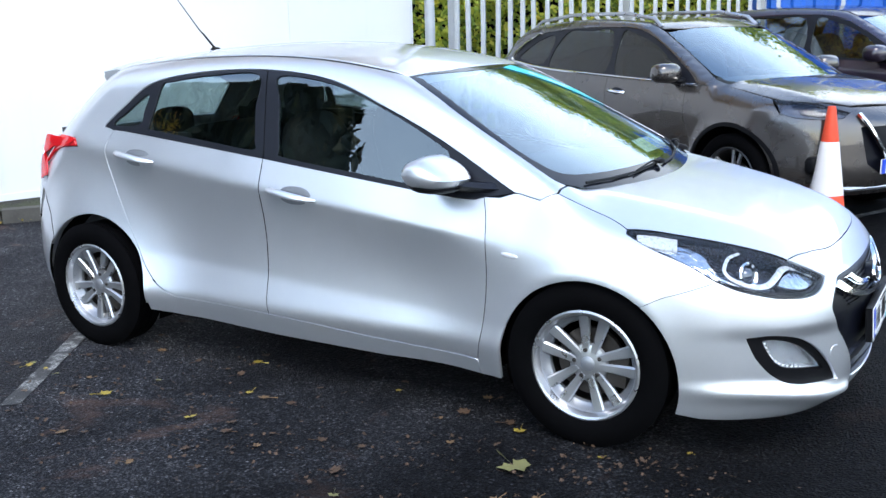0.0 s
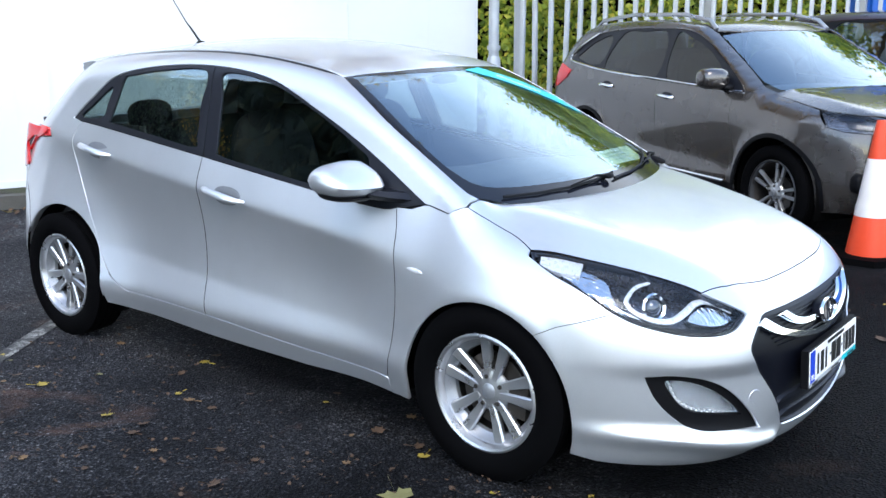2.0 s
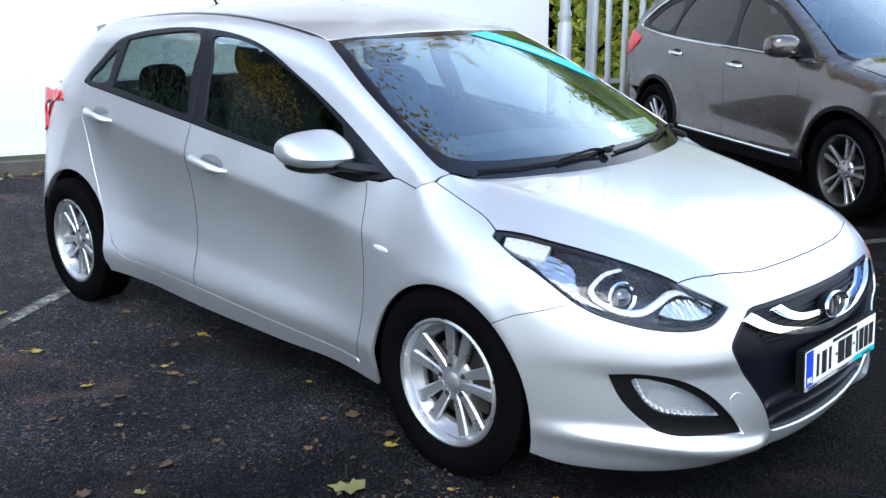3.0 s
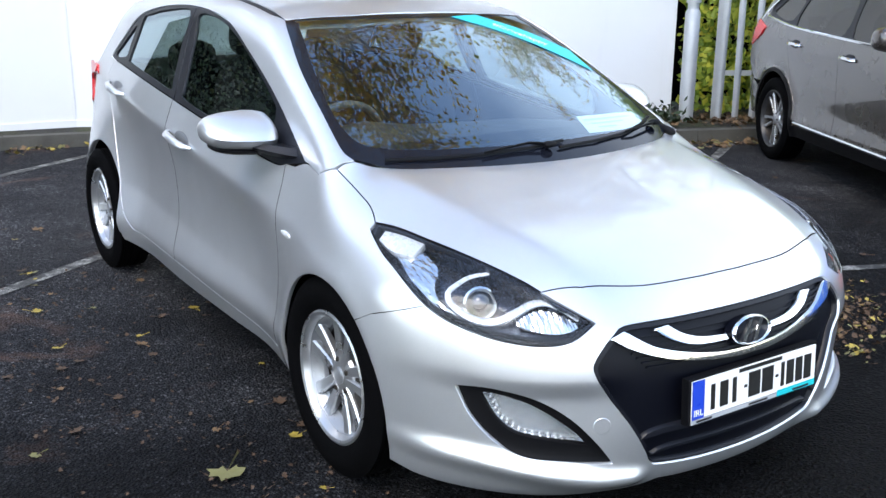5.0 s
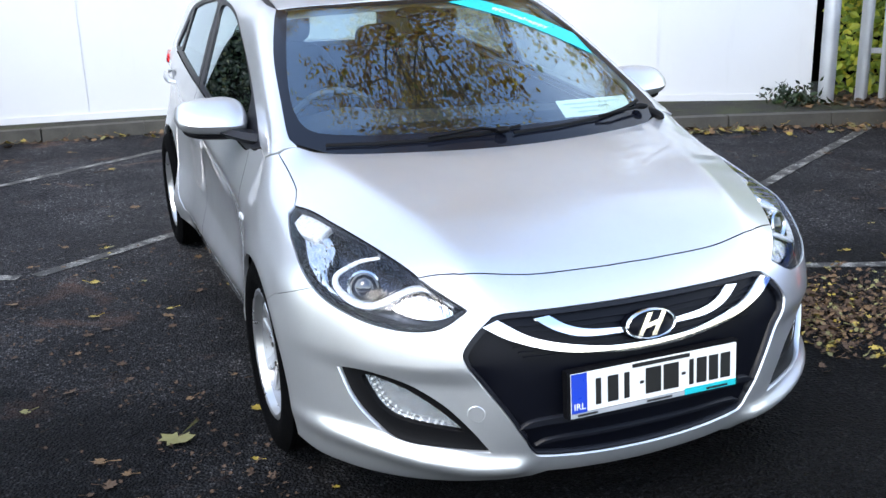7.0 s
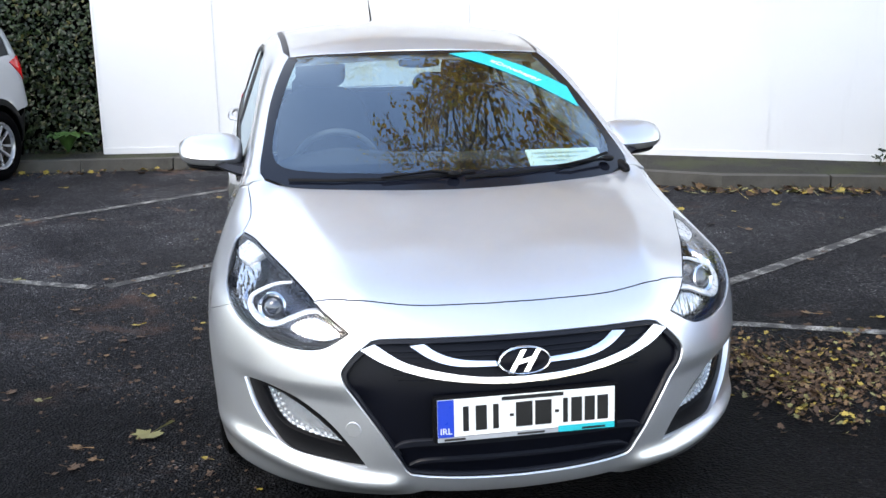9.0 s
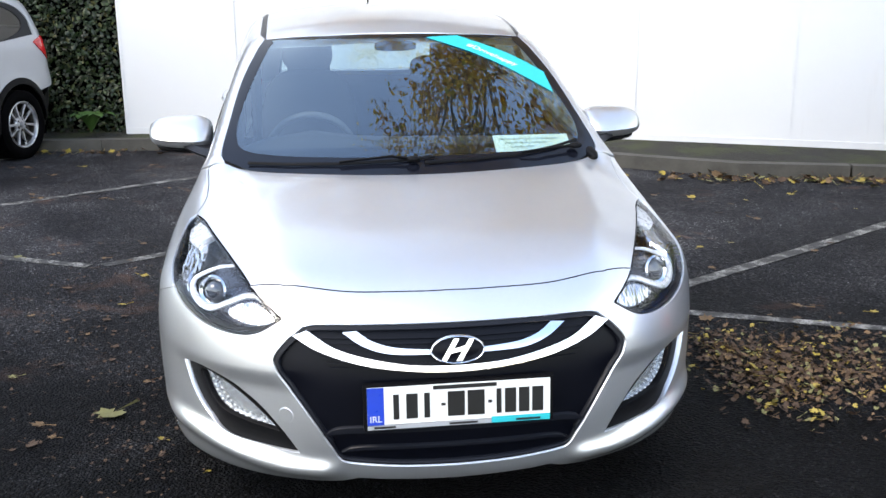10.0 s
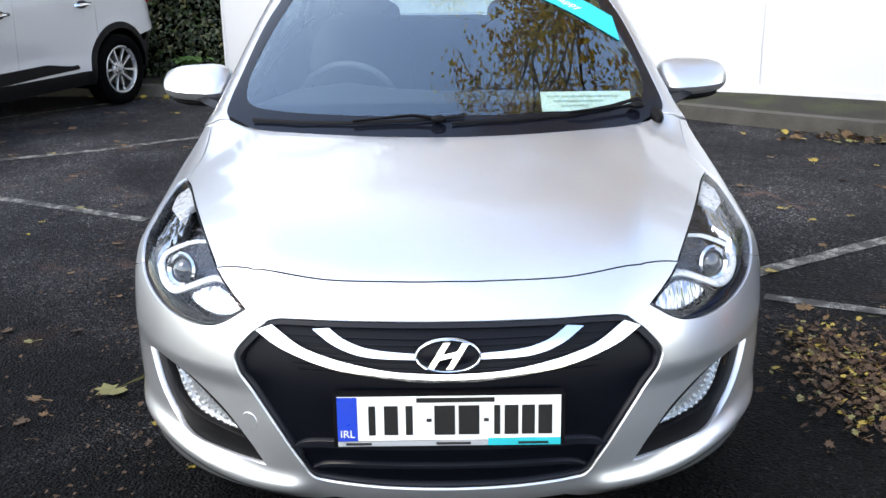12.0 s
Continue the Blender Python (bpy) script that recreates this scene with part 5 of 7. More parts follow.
for s in (-1, 1):
    mir = part("door_mirror", None, doors_f[0 if s < 0 else 1], "silver door mirror on a black foot")

    def mould(q, s=s):
        out = (q.y * s + 1) / 2                       # 0 at the door, 1 outboard
        x = min(q.x, 1) * (0.75 + 0.25 * (1 - abs(q.z))) * (1 - 0.25 * out)
        return Vector((max(x, -0.55) - 0.12 * out, q.y, q.z * (1.05 - 0.32 * out) * (1 - 0.30 * max(q.x, 0)) + 0.16 * out - 0.28 * max(q.x, 0) - 0.04))
    part("mirror_shell", blob("mirror_shell", (-0.605, s * 0.885, 0.996), (0.132, 0.124, 0.073), SILVER, 3.0, mould), mir)
    part("mirror_base", blob("mirror_base", (-0.605, s * 0.876, 0.950), (0.108, 0.108, 0.036), BLACK, 2.4, mould), mir)
    part("mirror_glass", box("mirror_glass", (-0.680, s * 0.885 - 0.080, 0.955), (-0.675, s * 0.885 + 0.074, 1.028), CHROME, 0.02), mir)
    part("mirror_foot", loft("mirror_foot", [[Vector((x + dx, s * y, z + dz)) for dx, dz in ((-0.06 * k, 0), (-0.03 * k, 0.022 * k), (0.05 * k, 0.02 * k), (0.075 * k, 0), (0.04 * k, -0.014 * k), (-0.04 * k, -0.016 * k))]
             for x, y, z, k in ((-0.47, 0.735, 0.930, 1.3), (-0.485, 0.775, 0.934, 1.15), (-0.53, 0.82, 0.942, 1.05), (-0.585, 0.87, 0.955, 1.0))], TRIM), mir)

# ---- handles, side repeaters
for x0, z0, x1, z1, owner in ((-1.445, 0.888, -1.192, 0.852, doors_f), (-2.364, 1.006, -2.121, 0.970, doors_r)):
    for s in (-1, 1):
        a, b = (Vector(H.at_side([(x, z)])[0] * [1, -s, 1]) for x, z in ((x0, z0), (x1, z1)))
        b, a = Vector((b.x, b.y, b.z)), Vector((a.x, a.y, a.z))
        out = Vector((0, s, 0.1))
        path = [a + (b - a) * t + out * h for t, h in ((0.0, -0.002), (0.06, 0.016), (0.2, 0.030), (0.45, 0.036), (0.7, 0.034), (0.9, 0.022), (1.0, -0.002))]
        h = part("door_handle", tube("door_handle", path, [0.007, 0.013, 0.0165, 0.0175, 0.0165, 0.013, 0.007], SILVER, 12, 0.7), owner[0 if s < 0 else 1])
        mid = (a + b) / 2 + Vector((0.02, 0, 0))
        # flat oval; the hollow cup's shade is put into its grey
        part("shaded_handle_cup", blob("shaded_handle_cup", (mid.x, mid.y - s * 0.002, mid.z - 0.002), (0.085, 0.003, 0.040), DARKCAP, 2.2), h)
for s in (-1, 1):
    part("side_repeater", blob("side_repeater", (-0.308, s * (H.half(np.float64(-0.308), np.float64(0.70)) + 0.002), 0.70), (0.036, 0.006, 0.010), PEARL, 2.2, lambda q: Vector((q.x, q.y, q.z - 0.35 * q.x))), hatch, "clear side repeater")

# ---- cowl, wipers, aerial
cowl = H.at_top(mirror_pts(np.array([(0.045, 0.0, 0), (0.04, -0.2, 0), (-0.03, -0.50, 0), (-0.09, -0.60, 0), (-0.16, -0.69, 0)]))[:, :2])
cw = []
for i, p in enumerate(cowl):
    cw.append([Vector((p[0] - dx, p[1], p[2] + dz)) for dx, dz in ((0.0, -0.02), (0.01, -0.006), (0.05, 0.002), (0.10, 0.012), (0.11, -0.03))])
part("cowl_panel", loft("cowl_panel", cw, BLACK, cap=True), hatch, "black plastic scuttle")
for s in (1,):
    part("scuttle_cap", blob("scuttle_cap", (-0.165, s * 0.668, 0.946), (0.078, 0.022, 0.018), BLACK, 2.4, lambda q: Vector((q.x, q.y - 0.0, q.z - 0.55 * q.x))), hatch)


def on_screen(y, z, lift):
    p = H.at_front([(y, z)], "cab")
    return Vector(p[0] + H.normal("cab", p)[0] * lift)


for ys, piv in (([-0.60, -0.45, -0.28, -0.10, 0.06], 0.0), ([0.62, 0.52, 0.38, 0.20, 0.02], 0.66)):
    wiper = part("wiper", None, hatch, "black windscreen wiper")
    zs = [0.945, 0.944, 0.946, 0.952, 0.962] if piv == 0.0 else [0.985, 0.970, 0.957, 0.950, 0.946]
    blade = [on_screen(y, z, 0.007) for y, z in zip(ys, zs)]
    part("wiper_blade", tube("wiper_blade", blade, 0.0042, BLACK, 6, 1.5), wiper)
    root = on_screen(-0.02, 0.950, 0.018) if piv == 0.0 else on_screen(0.60, 0.962, 0.018)
    knee = on_screen(-0.10, 0.956, 0.022) if piv == 0.0 else on_screen(0.45, 0.956, 0.022)
    part("wiper_arm", tube("wiper_arm", [root, knee, blade[2] + Vector((0.006, 0, 0.007))], [0.007, 0.006, 0.0045], BLACK, 8, 0.7), wiper)
    part("wiper_pivot", blob("wiper_pivot", root, (0.018, 0.024, 0.011), BLACK, 2.3), wiper)
base = H.at_top([(-2.5, 0.0)], "cab")[0]
aerial = part("aerial", None, hatch, "thin black rod aerial")
part("aerial_foot", blob("aerial_foot", (base[0], 0, base[2] + 0.006), (0.035, 0.018, 0.016), BLACK, 2.2), aerial)
part("aerial_rod", tube("aerial_rod", [(base[0], 0, base[2] + 0.01), (base[0] - 0.08, 0, base[2] + 0.09), (base[0] - 0.11, 0, base[2] + 0.115), (base[0] - 0.42, 0, base[2] + 0.47)], [0.006, 0.005, 0.003, 0.0016], BLACK, 8), aerial)

# ---- cabin
cabin = part("dashboard", loft("dashboard", [[Vector((x, y, z)) for x, z in ((-0.12, 0.86), (-0.20, 0.925), (-0.45, 0.945 + h), (-0.68, 0.93 + h), (-0.74, 0.86), (-0.72, 0.55), (-0.40, 0.5))]
               for y, h in ((-0.69, -0.02), (-0.55, 0.03), (-0.36, 0.055), (-0.18, 0.03), (0.0, 0.02), (0.35, 0.015), (0.69, -0.02))], CLOTH), hatch)
sw_m = pose(-0.86, -0.37, 0.87, 0, -66, 0)
ring = [sw_m @ Vector((0.182 * math.cos(t), 0.182 * math.sin(t), 0)) for t in (2 * math.pi * i / 40 for i in range(40))]
wheel = part("steering_wheel", None, hatch)
bm = bmesh.new()
prof = [(0.182 + 0.0145 * math.cos(a), 0.0145 * math.sin(a)) for a in (2 * math.pi * i / 10 for i in range(10))]
part("wheel_rim", lathe("wheel_rim", prof, 48, plain("grey_leather", (0.09, 0.09, 0.095), 0.5), True), wheel, m=sw_m @ pose(0, 0, 0, 90, 0, 0))
part("wheel_boss", blob("wheel_boss", (0, 0, 0), (0.075, 0.085, 0.03), BLACK, 2.4), wheel, m=sw_m)
bm = bmesh.new()
box_bm(bm, (-0.01, -0.175, -0.008), (0.03, 0.175, 0.004))
part("wheel_spokes", bm_mesh("wheel_spokes", bm, BLACK, True, 0.004), wheel, m=sw_m)


def seat(x, y, wide, heads):
    st = part("car_seat", None, hatch, "dark cloth car seat")
    part("cushion", blob("cushion", (x, y, 0.50), (0.27, wide, 0.09), CLOTH, 3.5), st)
    part("backrest", blob("backrest", (0, 0, 0), (0.075, wide * 0.95, 0.34), CLOTH, 3.2), st, m=pose(x - 0.33, y, 0.84 if wide < 0.4 else 0.74, 0, -14, 0))
    for hy in heads:
        part("headrest", blob("headrest", (x - 0.44, y + hy, 1.24 if wide < 0.4 else 1.09), (0.055, 0.125, 0.085), CLOTH, 2.8), st)


seat(-1.18, -0.37, 0.25, (0,))
seat(-1.18, 0.37, 0.25, (0,))
seat(-2.05, 0.0, 0.62, (-0.36, 0.36))
part("rear_view_mirror", blob("rear_view_mirror", (-0.84, 0.0, 1.315), (0.014, 0.09, 0.022), BLACK, 3.0), hatch)
for s in (-1, 1):
    part("boot_lining", box("boot_lining", (-2.96, s * 0.67 - 0.012, 0.45), (-2.08, s * 0.67 + 0.012, 1.085), CLOTH, 0.008), hatch)
part("parcel_shelf", box("parcel_shelf", (-2.95, -0.60, 0.93), (-2.42, 0.60, 0.96), CLOTH, 0.01), hatch)
panel("headlining", H, "cab", ("flat", (-1.8, 0, 1.0), (0, 0, 1)), mirror_pts(roof_half), LINING, hatch, lift=-0.04, gap=-0.01, depth=0.003, gridding=0.1)

# ---- teal banner on the screen and the paper on the dashboard
strip = H.at_front(join(curve_pts([(0.13, 1.350), (0.30, 1.294), (0.45, 1.228), (0.606, 1.140)]), curve_pts([(0.598, 1.212), (0.46, 1.286), (0.27, 1.354)])), "cab")
banner = panel("screen_banner", H, "cab", SCREEN, strip, TEAL, hatch, lift=0.0012, gap=0.0, depth=0.001, gridding=0.03, label="teal sun strip with white lettering")
pa, pb = on_screen(0.27, 1.330, 0.004), on_screen(0.52, 1.222, 0.004)
pn = Vector(H.normal("cab", np.array([(pa + pb) / 2]))[0])
px = (pb - pa).normalized()
py = pn.cross(px)
tm = Matrix((px, py, pn)).transposed().to_4x4()
tm.translation = (pa + pb) / 2 + pn * 0.001
part("banner_letters", text_mesh("banner_letters", "#Drivehappy", 0.046, PLATE, 0.0004), banner, m=tm)
pc = [Vector((-0.17, 0.31, 0.955)), Vector((-0.17, 0.60, 0.955)), Vector((-0.25, 0.60, 1.005)), Vector((-0.25, 0.31, 1.005))]
paper = part("notice_paper", mesh_of("notice_paper", [*pc, *[q - Vector((0.001, 0, 0.002)) for q in pc]], [(0, 1, 2, 3), (7, 6, 5, 4), (0, 4, 5, 1), (1, 5, 6, 2), (2, 6, 7, 3), (3, 7, 4, 0)], PAPER), hatch, "pale green printed notice behind the windscreen")
for k in range(3):
    a, b = 0.33 + 0.02 * k, 0.56 - 0.05 * k
    z0 = 0.992 - 0.012 * k
    x0 = -0.25 + (1.005 - z0) * 1.6 + 0.0015
    part("print_line", mesh_of("print_line", [(x0 + 0.003, a, z0), (x0 + 0.003, b, z0), (x0 - 0.003, b, z0 + 0.004), (x0 - 0.003, a, z0 + 0.004)], [(0, 1, 2, 3)], PRINT), paper)


# ---------------------------------------------------------------- other parked cars
SUV = Body(
    wide=0.905, bow=0.02, mid=-1.35, crease=(1.00, 0.05), lower=(0.52, 0.03), bottom=0.40, lean=0.36, dent=0.2, crisp=0.02,
    base=2.705, hub=0.365, arch=0.42, flare=0.02, floor=0.24, shoulder=0.12, cowl=0.25,
    hood=[(-0.3, 1.15), (0.0, 1.125), (0.35, 1.07), (0.62, 1.00), (0.78, 0.92), (0.9, 0.80)], ridge=(0.62, -0.10), crown=0.05, fall=0.25,
    nose=[(0.24, 0.76), (0.35, 0.85), (0.55, 0.875), (0.75, 0.86), (0.9, 0.82), (1.0, 0.74)],
    tail=[(0.3, -3.66), (0.6, -3.75), (0.9, -3.73), (1.15, -3.65), (1.4, -3.5)], sweep=(0.32, 0.70, 0.2, 0.5),
    roof=[(-0.7, 1.47), (-1.0, 1.585), (-1.35, 1.645), (-1.9, 1.675), (-2.5, 1.665), (-3.0, 1.625), (-3.5, 1.555)], roofcrown=0.09,
    screen=[(1.0, 0.10), (1.15, -0.20), (1.35, -0.60), (1.6, -1.12)], screenbow=0.28,
    back=[(1.0, -3.70), (1.2, -3.62), (1.4, -3.46), (1.6, -3.22)], backbow=0.35)
MPV = Body(
    wide=0.885, bow=0.02, mid=-1.45, crease=(0.98, 0.05), lower=(0.5, 0.03), bottom=0.36, lean=0.30, dent=0.2, crisp=0.02,
    base=2.9, hub=0.33, arch=0.39, flare=0.02, floor=0.21, shoulder=0.12, cowl=0.25,
    hood=[(-0.3, 1.10), (0.0, 1.07), (0.35, 1.0), (0.62, 0.92), (0.8, 0.78)], ridge=(0.62, -0.10), crown=0.05, fall=0.25,
    nose=[(0.22, 0.72), (0.4, 0.82), (0.6, 0.82), (0.8, 0.77), (0.95, 0.66)],
    tail=[(0.25, -3.48), (0.5, -3.60), (0.8, -3.60), (1.1, -3.55), (1.4, -3.46)], sweep=(0.24, 0.55, 0.14, 0.28),
    roof=[(-0.7, 1.40), (-1.0, 1.51), (-1.4, 1.58), (-2.0, 1.615), (-2.6, 1.61), (-3.1, 1.585), (-3.6, 1.545)], roofcrown=0.08,
    screen=[(1.0, 0.06), (1.15, -0.24), (1.35, -0.64), (1.6, -1.14)], screenbow=0.28,
    back=[(1.0, -3.58), (1.2, -3.53), (1.4, -3.46), (1.6, -3.34)], backbow=0.2)


def parked_car(B, name, label, m, paint, belt, dlo, panes, doors, lamp_low, tyre, rim, spokes, spoke_mat, rim_mat, clad=0.05, sill_z=0.30, tail=((-0.36, 1.15), (-0.60, 1.22), (-0.72, 1.16), (-0.73, 0.96), (-0.60, 0.98), (-0.42, 1.07)), black_tail=False, tinted=DARKGLASS):
    """A parked car from its surfaces, its window outline and its door seams, all on the right-hand side and mirrored."""
    car = thing(name, label, "car", m)
    ring, up, bow = ("ring", 0.72), ("flat", (0.2, 0, 0.6), (0, 0, 1)), ("bow", 0.0, 1)
    ar, hz, base = B.arch, B.hub, -B.base
    xa, xb, xc = doors
    top = lambda x: float(np.interp(-x, [-p[0] for p in belt], [p[1] for p in belt]))
    vert = lambda x, z0, z1, lean=0.0: [(x + lean * (z1 - z) * 0, z) for z in np.linspace(z0, z1, 7)]
    beltrun = lambda a, b: [(x, top(x)) for x in np.linspace(a, b, 9)]
    fa = arc(0.0, hz, ar, 180, 62, 16)
    ra = arc(base, hz, ar, 0, 150, 20)
    # flanks
    wing = join(B.at_side(vert(xa, sill_z, top(xa))), B.at_side(beltrun(xa, -0.28)), B.at_top([(-0.18, -0.76), (0.0, -0.765), (0.18, -0.77), (0.30, -0.765)]),
                B.at_angle(lamp_low[:1]), B.at_side([(0.34, 0.78)]), B.at_side(fa[::-1]), B.at_side([(-ar, sill_z)]))
    panel("front_wing", B, "low", ring, wing, paint, car, gridding=0.05, mirror=True)
    fd = join(B.at_side(vert(xa, sill_z, top(xa))[::-1]), B.at_side(vert(xb, sill_z, top(xb))), B.at_side(beltrun(xb, xa)))
    doors_1 = panel("front_door", B, "low", ring, fd, paint, car, gridding=0.05, mirror=True)
    cut = [p for p in ra if p[0] > xc]
    rd = join(B.at_side(vert(xb, sill_z, top(xb))[::-1]), B.at_side([(base + ar + 0.06, sill_z)]), B.at_side(arc(base, hz, ar + 0.05, 8, 50, 8)), B.at_side([(xc, (hz + ar + top(xc)) / 2 + 0.06), (xc, top(xc))]), B.at_side(beltrun(xc, xb)))
    doors_2 = panel("rear_door", B, "low", ring, rd, paint, car, gridding=0.05, mirror=True)
    dt = curve_pts(dlo)
    tail_x = base - 0.62
    q = join(B.at_side(dt), B.at_side([(-0.28, top(-0.28))]), B.at_top([(-0.20, -0.735)]),
             B.at_front(curve_pts([(-0.735, 1.13), (-0.70, 1.22), (-0.655, 1.36), (-0.61, float(B.roof(-1.0)) - 0.06)]), "cab"),
             B.at_top(curve_pts([(-1.3, -0.60), (-2.0, -0.61), (-2.7, -0.61), (base - 0.45, -0.60)]), "cab"),
             B.at_side(curve_pts([(base - 0.52, float(B.roof(base - 0.5)) - 0.14), (base - 0.66, 1.25), (base - 0.72, 1.05), (base - 0.70, 0.85), (base - 0.55, 0.66)])),
             B.at_side(ra[::-1][2:]), B.at_side(arc(base, hz, ar + 0.05, 8, 50, 8)), B.at_side([(xc, (hz + ar + top(xc)) / 2 + 0.06), (xc, top(xc))]), B.at_side(beltrun(xc, dlo[0][0])))
    panel("body_side", B, "cab", ("ring", 0.8), q, paint, car, gridding=0.05, mirror=True)
    # bonnet, roof, screen
    bon = mirror_pts(B.at_top(join([(-0.10, 0.0), (-0.12, -0.3), (-0.17, -0.66)], [(-0.18, -0.755), (0.0, -0.76), (0.18, -0.765), (0.36, -0.74), (0.56, -0.62)], [(0.70, -0.40), (0.74, 0.0)])))
    panel("bonnet", B, "low", up, bon, paint, car, gridding=0.06, gap=0.004)
    rf = mirror_pts(B.at_top([(-1.02, 0.0), (-1.05, -0.4), (-1.12, -0.585), (-2.0, -0.59), (base - 0.45, -0.58), (base - 0.55, 0.0)], "cab"))
    panel("roof_panel", B, "cab", ("flat", (-1.8, 0, 1.1), (0, 0, 1)), rf, paint, car, gridding=0.08)
    zt = float(B.roof(-1.0)) - 0.055
    sc = mirror_pts(B.at_front([(0.0, 1.075), (-0.4, 1.085), (-0.66, 1.12), (-0.70, 1.18), (-0.645, 1.36), (-0.595, zt - 0.01), (-0.3, zt + 0.02), (0.0, zt + 0.025)], "cab"))
    w = panel("windscreen", B, "cab", ("flat", (-0.8, 0, 1.0), (0.55, 0, 0.83)), sc, GLASS, car, lift=-0.004, depth=0.004, gridding=0.08)
    w.visible_shadow = False
    # windows
    pane_lines = [B.at_side(curve_pts(p, 4, True)) for p in panes]
    frame_line = join(B.at_side(dt), B.at_side(beltrun(dlo[-1][0], dlo[0][0])))
    panel("window_frame", B, "cab", ("ring", 0.8), frame_line, TRIM, car, pane_lines, lift=-0.005, gap=0.001, gridding=0.07, mirror=True)
    for p in pane_lines:
        for ob in panel("window_pane", B, "cab", ("ring", 0.8), p, tinted, car, lift=-0.012, gap=-0.004, depth=0.003, gridding=0.08, mirror=True):
            ob.visible_shadow = False
    # bumpers, lamps, cladding, sills
    fb = join(B.at_angle([(0, B.floor + 0.03), (-30, B.floor + 0.03), (-55, B.floor + 0.05)]), B.at_side(arc(0.0, hz, ar, -12, 62, 10)), B.at_side([(0.34, 0.78)]),
              B.at_angle(lamp_low), B.at_top([(0.57, -0.60), (0.71, -0.40), (0.75, 0.0)]))
    mouth = B.at_angle([(-26, 0.80), (0, 0.80), (26, 0.80), (22, 0.52), (14, 0.44), (-14, 0.44), (-22, 0.52)])
    panel("front_bumper", B, "low", bow, mirror_pts(fb), paint, car, [mouth], gridding=0.05)
    g = panel("grille_panel", B, "low", bow, mouth, GRILLE, car, lift=-0.02, gap=-0.003, gridding=0.05)
    lamp = join(B.at_angle(lamp_low), B.at_top([(0.57, -0.605), (0.37, -0.735), (0.31, -0.765)]))
    for ob in panel("headlight", B, "low", ("flat", (0.1, -0.3, 0.75), (0.62, -0.62, 0.42)), lamp, HOUSING, car, lift=-0.030, depth=-0.028, gridding=0.05, mirror=True, label="clear headlight"):
        pass
    lc = lamp.mean(0)
    for cx, k in ((-0.10, 0.34), (0.06, 0.42)):
        panel("lamp_bowl", B, "low", ("flat", (0.1, -0.3, 0.75), (0.62, -0.62, 0.42)), lc + [cx, -cx * 0.4, 0] + (lamp - lc) * k, DARKCHROME, car, lift=-0.018, depth=0.02, gridding=0.05, mirror=True)
    for ob in panel("lens", B, "low", ("flat", (0.1, -0.3, 0.75), (0.62, -0.62, 0.42)), lamp, LENS, car, depth=0.003, gridding=0.05, mirror=True):
        ob.visible_shadow = False
    rear_line = B.at_angle([(0, B.floor + 0.1), (-35, B.floor + 0.1), (-52, B.floor + 0.12)], "low", base + 0.3, -1)
    rb = join(rear_line, B.at_side(arc(base, hz, ar, 188, 150, 8)), B.at_side([(base - 0.55, 0.66), (base - 0.70, 0.85)]), B.at_angle([(-40, 0.86), (0, 0.84)], "low", base + 0.3, -1))
    panel("rear_bumper", B, "low", ("bow", base + 0.3, -1), mirror_pts(rb), BLACK if black_tail else paint, car, gridding=0.07, edge=DARK)
    tg = B.at_angle([(0, 0.85), (-40, 0.865), (-42, 1.1), (-40, 1.25), (0, 1.25)], "low", base + 0.3, -1)
    panel("tailgate", B, "low", ("bow", base + 0.3, -1), mirror_pts(tg), paint, car, gridding=0.07)
    zr = float(B.roof(base - 0.5)) - 0.10
    tgu = B.at_angle([(0, 1.22), (-38, 1.22), (-36, zr), (0, zr + 0.05)], "cab", base + 0.3, -1)
    panel("rear_screen", B, "cab", ("bow", base + 0.3, -1), mirror_pts(tgu), DARKGLASS, car, gridding=0.08)
    tl = B.at_side([(base + x, z) for x, z in tail])
    panel("tail_lamp", B, "cab", ("ring", 0.8), tl, RED, car, lift=0.010, gridding=0.05, mirror=True, label="glossy red tail lamp")
    if clad:
        for cx, a0, a1 in ((0.0, 180, -14), (base, -6, 190)):
            ringc = join(B.at_side(arc(cx, hz, ar - 0.004, a0, a1, 24)), B.at_side(arc(cx, hz, ar + clad, a1, a0, 24)))
            panel("arch_trim", B, "low", ring, ringc, BLACK, car, lift=0.006, gridding=0.05, mirror=True, label="black plastic arch trim")
    sl = join(B.at_side([(-ar - 0.0, sill_z + (0.07 if clad else 0)), (base + ar, sill_z + (0.07 if clad else 0))]), B.at_side([(base + ar, B.floor + 0.03), (-ar, B.floor + 0.03)]))
    panel("sill", B, "low", ring, sl, BLACK if clad else paint, car, lift=0.004 if clad else 0.0, gridding=0.06, mirror=True)
    # handles and mirrors
    for x, owner in ((xb + 0.16, doors_1), (xc + 0.16, doors_2)):
        z = top(x) - 0.13
        y = float(B.half(np.float64(x), np.float64(z)))
        for s in (-1, 1):
            part("door_handle", tube("door_handle", [(x - 0.10, s * (y - 0.002), z + 0.008), (x - 0.08, s * (y + 0.025), z + 0.006), (x, s * (y + 0.035), z), (x + 0.08, s * (y + 0.025), z - 0.005), (x + 0.10, s * (y - 0.002), z - 0.006)], 0.017, CHROME, 8, 0.8), owner[0 if s < 0 else 1], "chrome handle")
            # flat black oval, the cup's shade painted as colour
            part("shaded_handle_cup", blob("shaded_handle_cup", (x + 0.01, s * (y - 0.001), z), (0.075, 0.004, 0.036), TRIM, 2.2), owner[0 if s < 0 else 1])
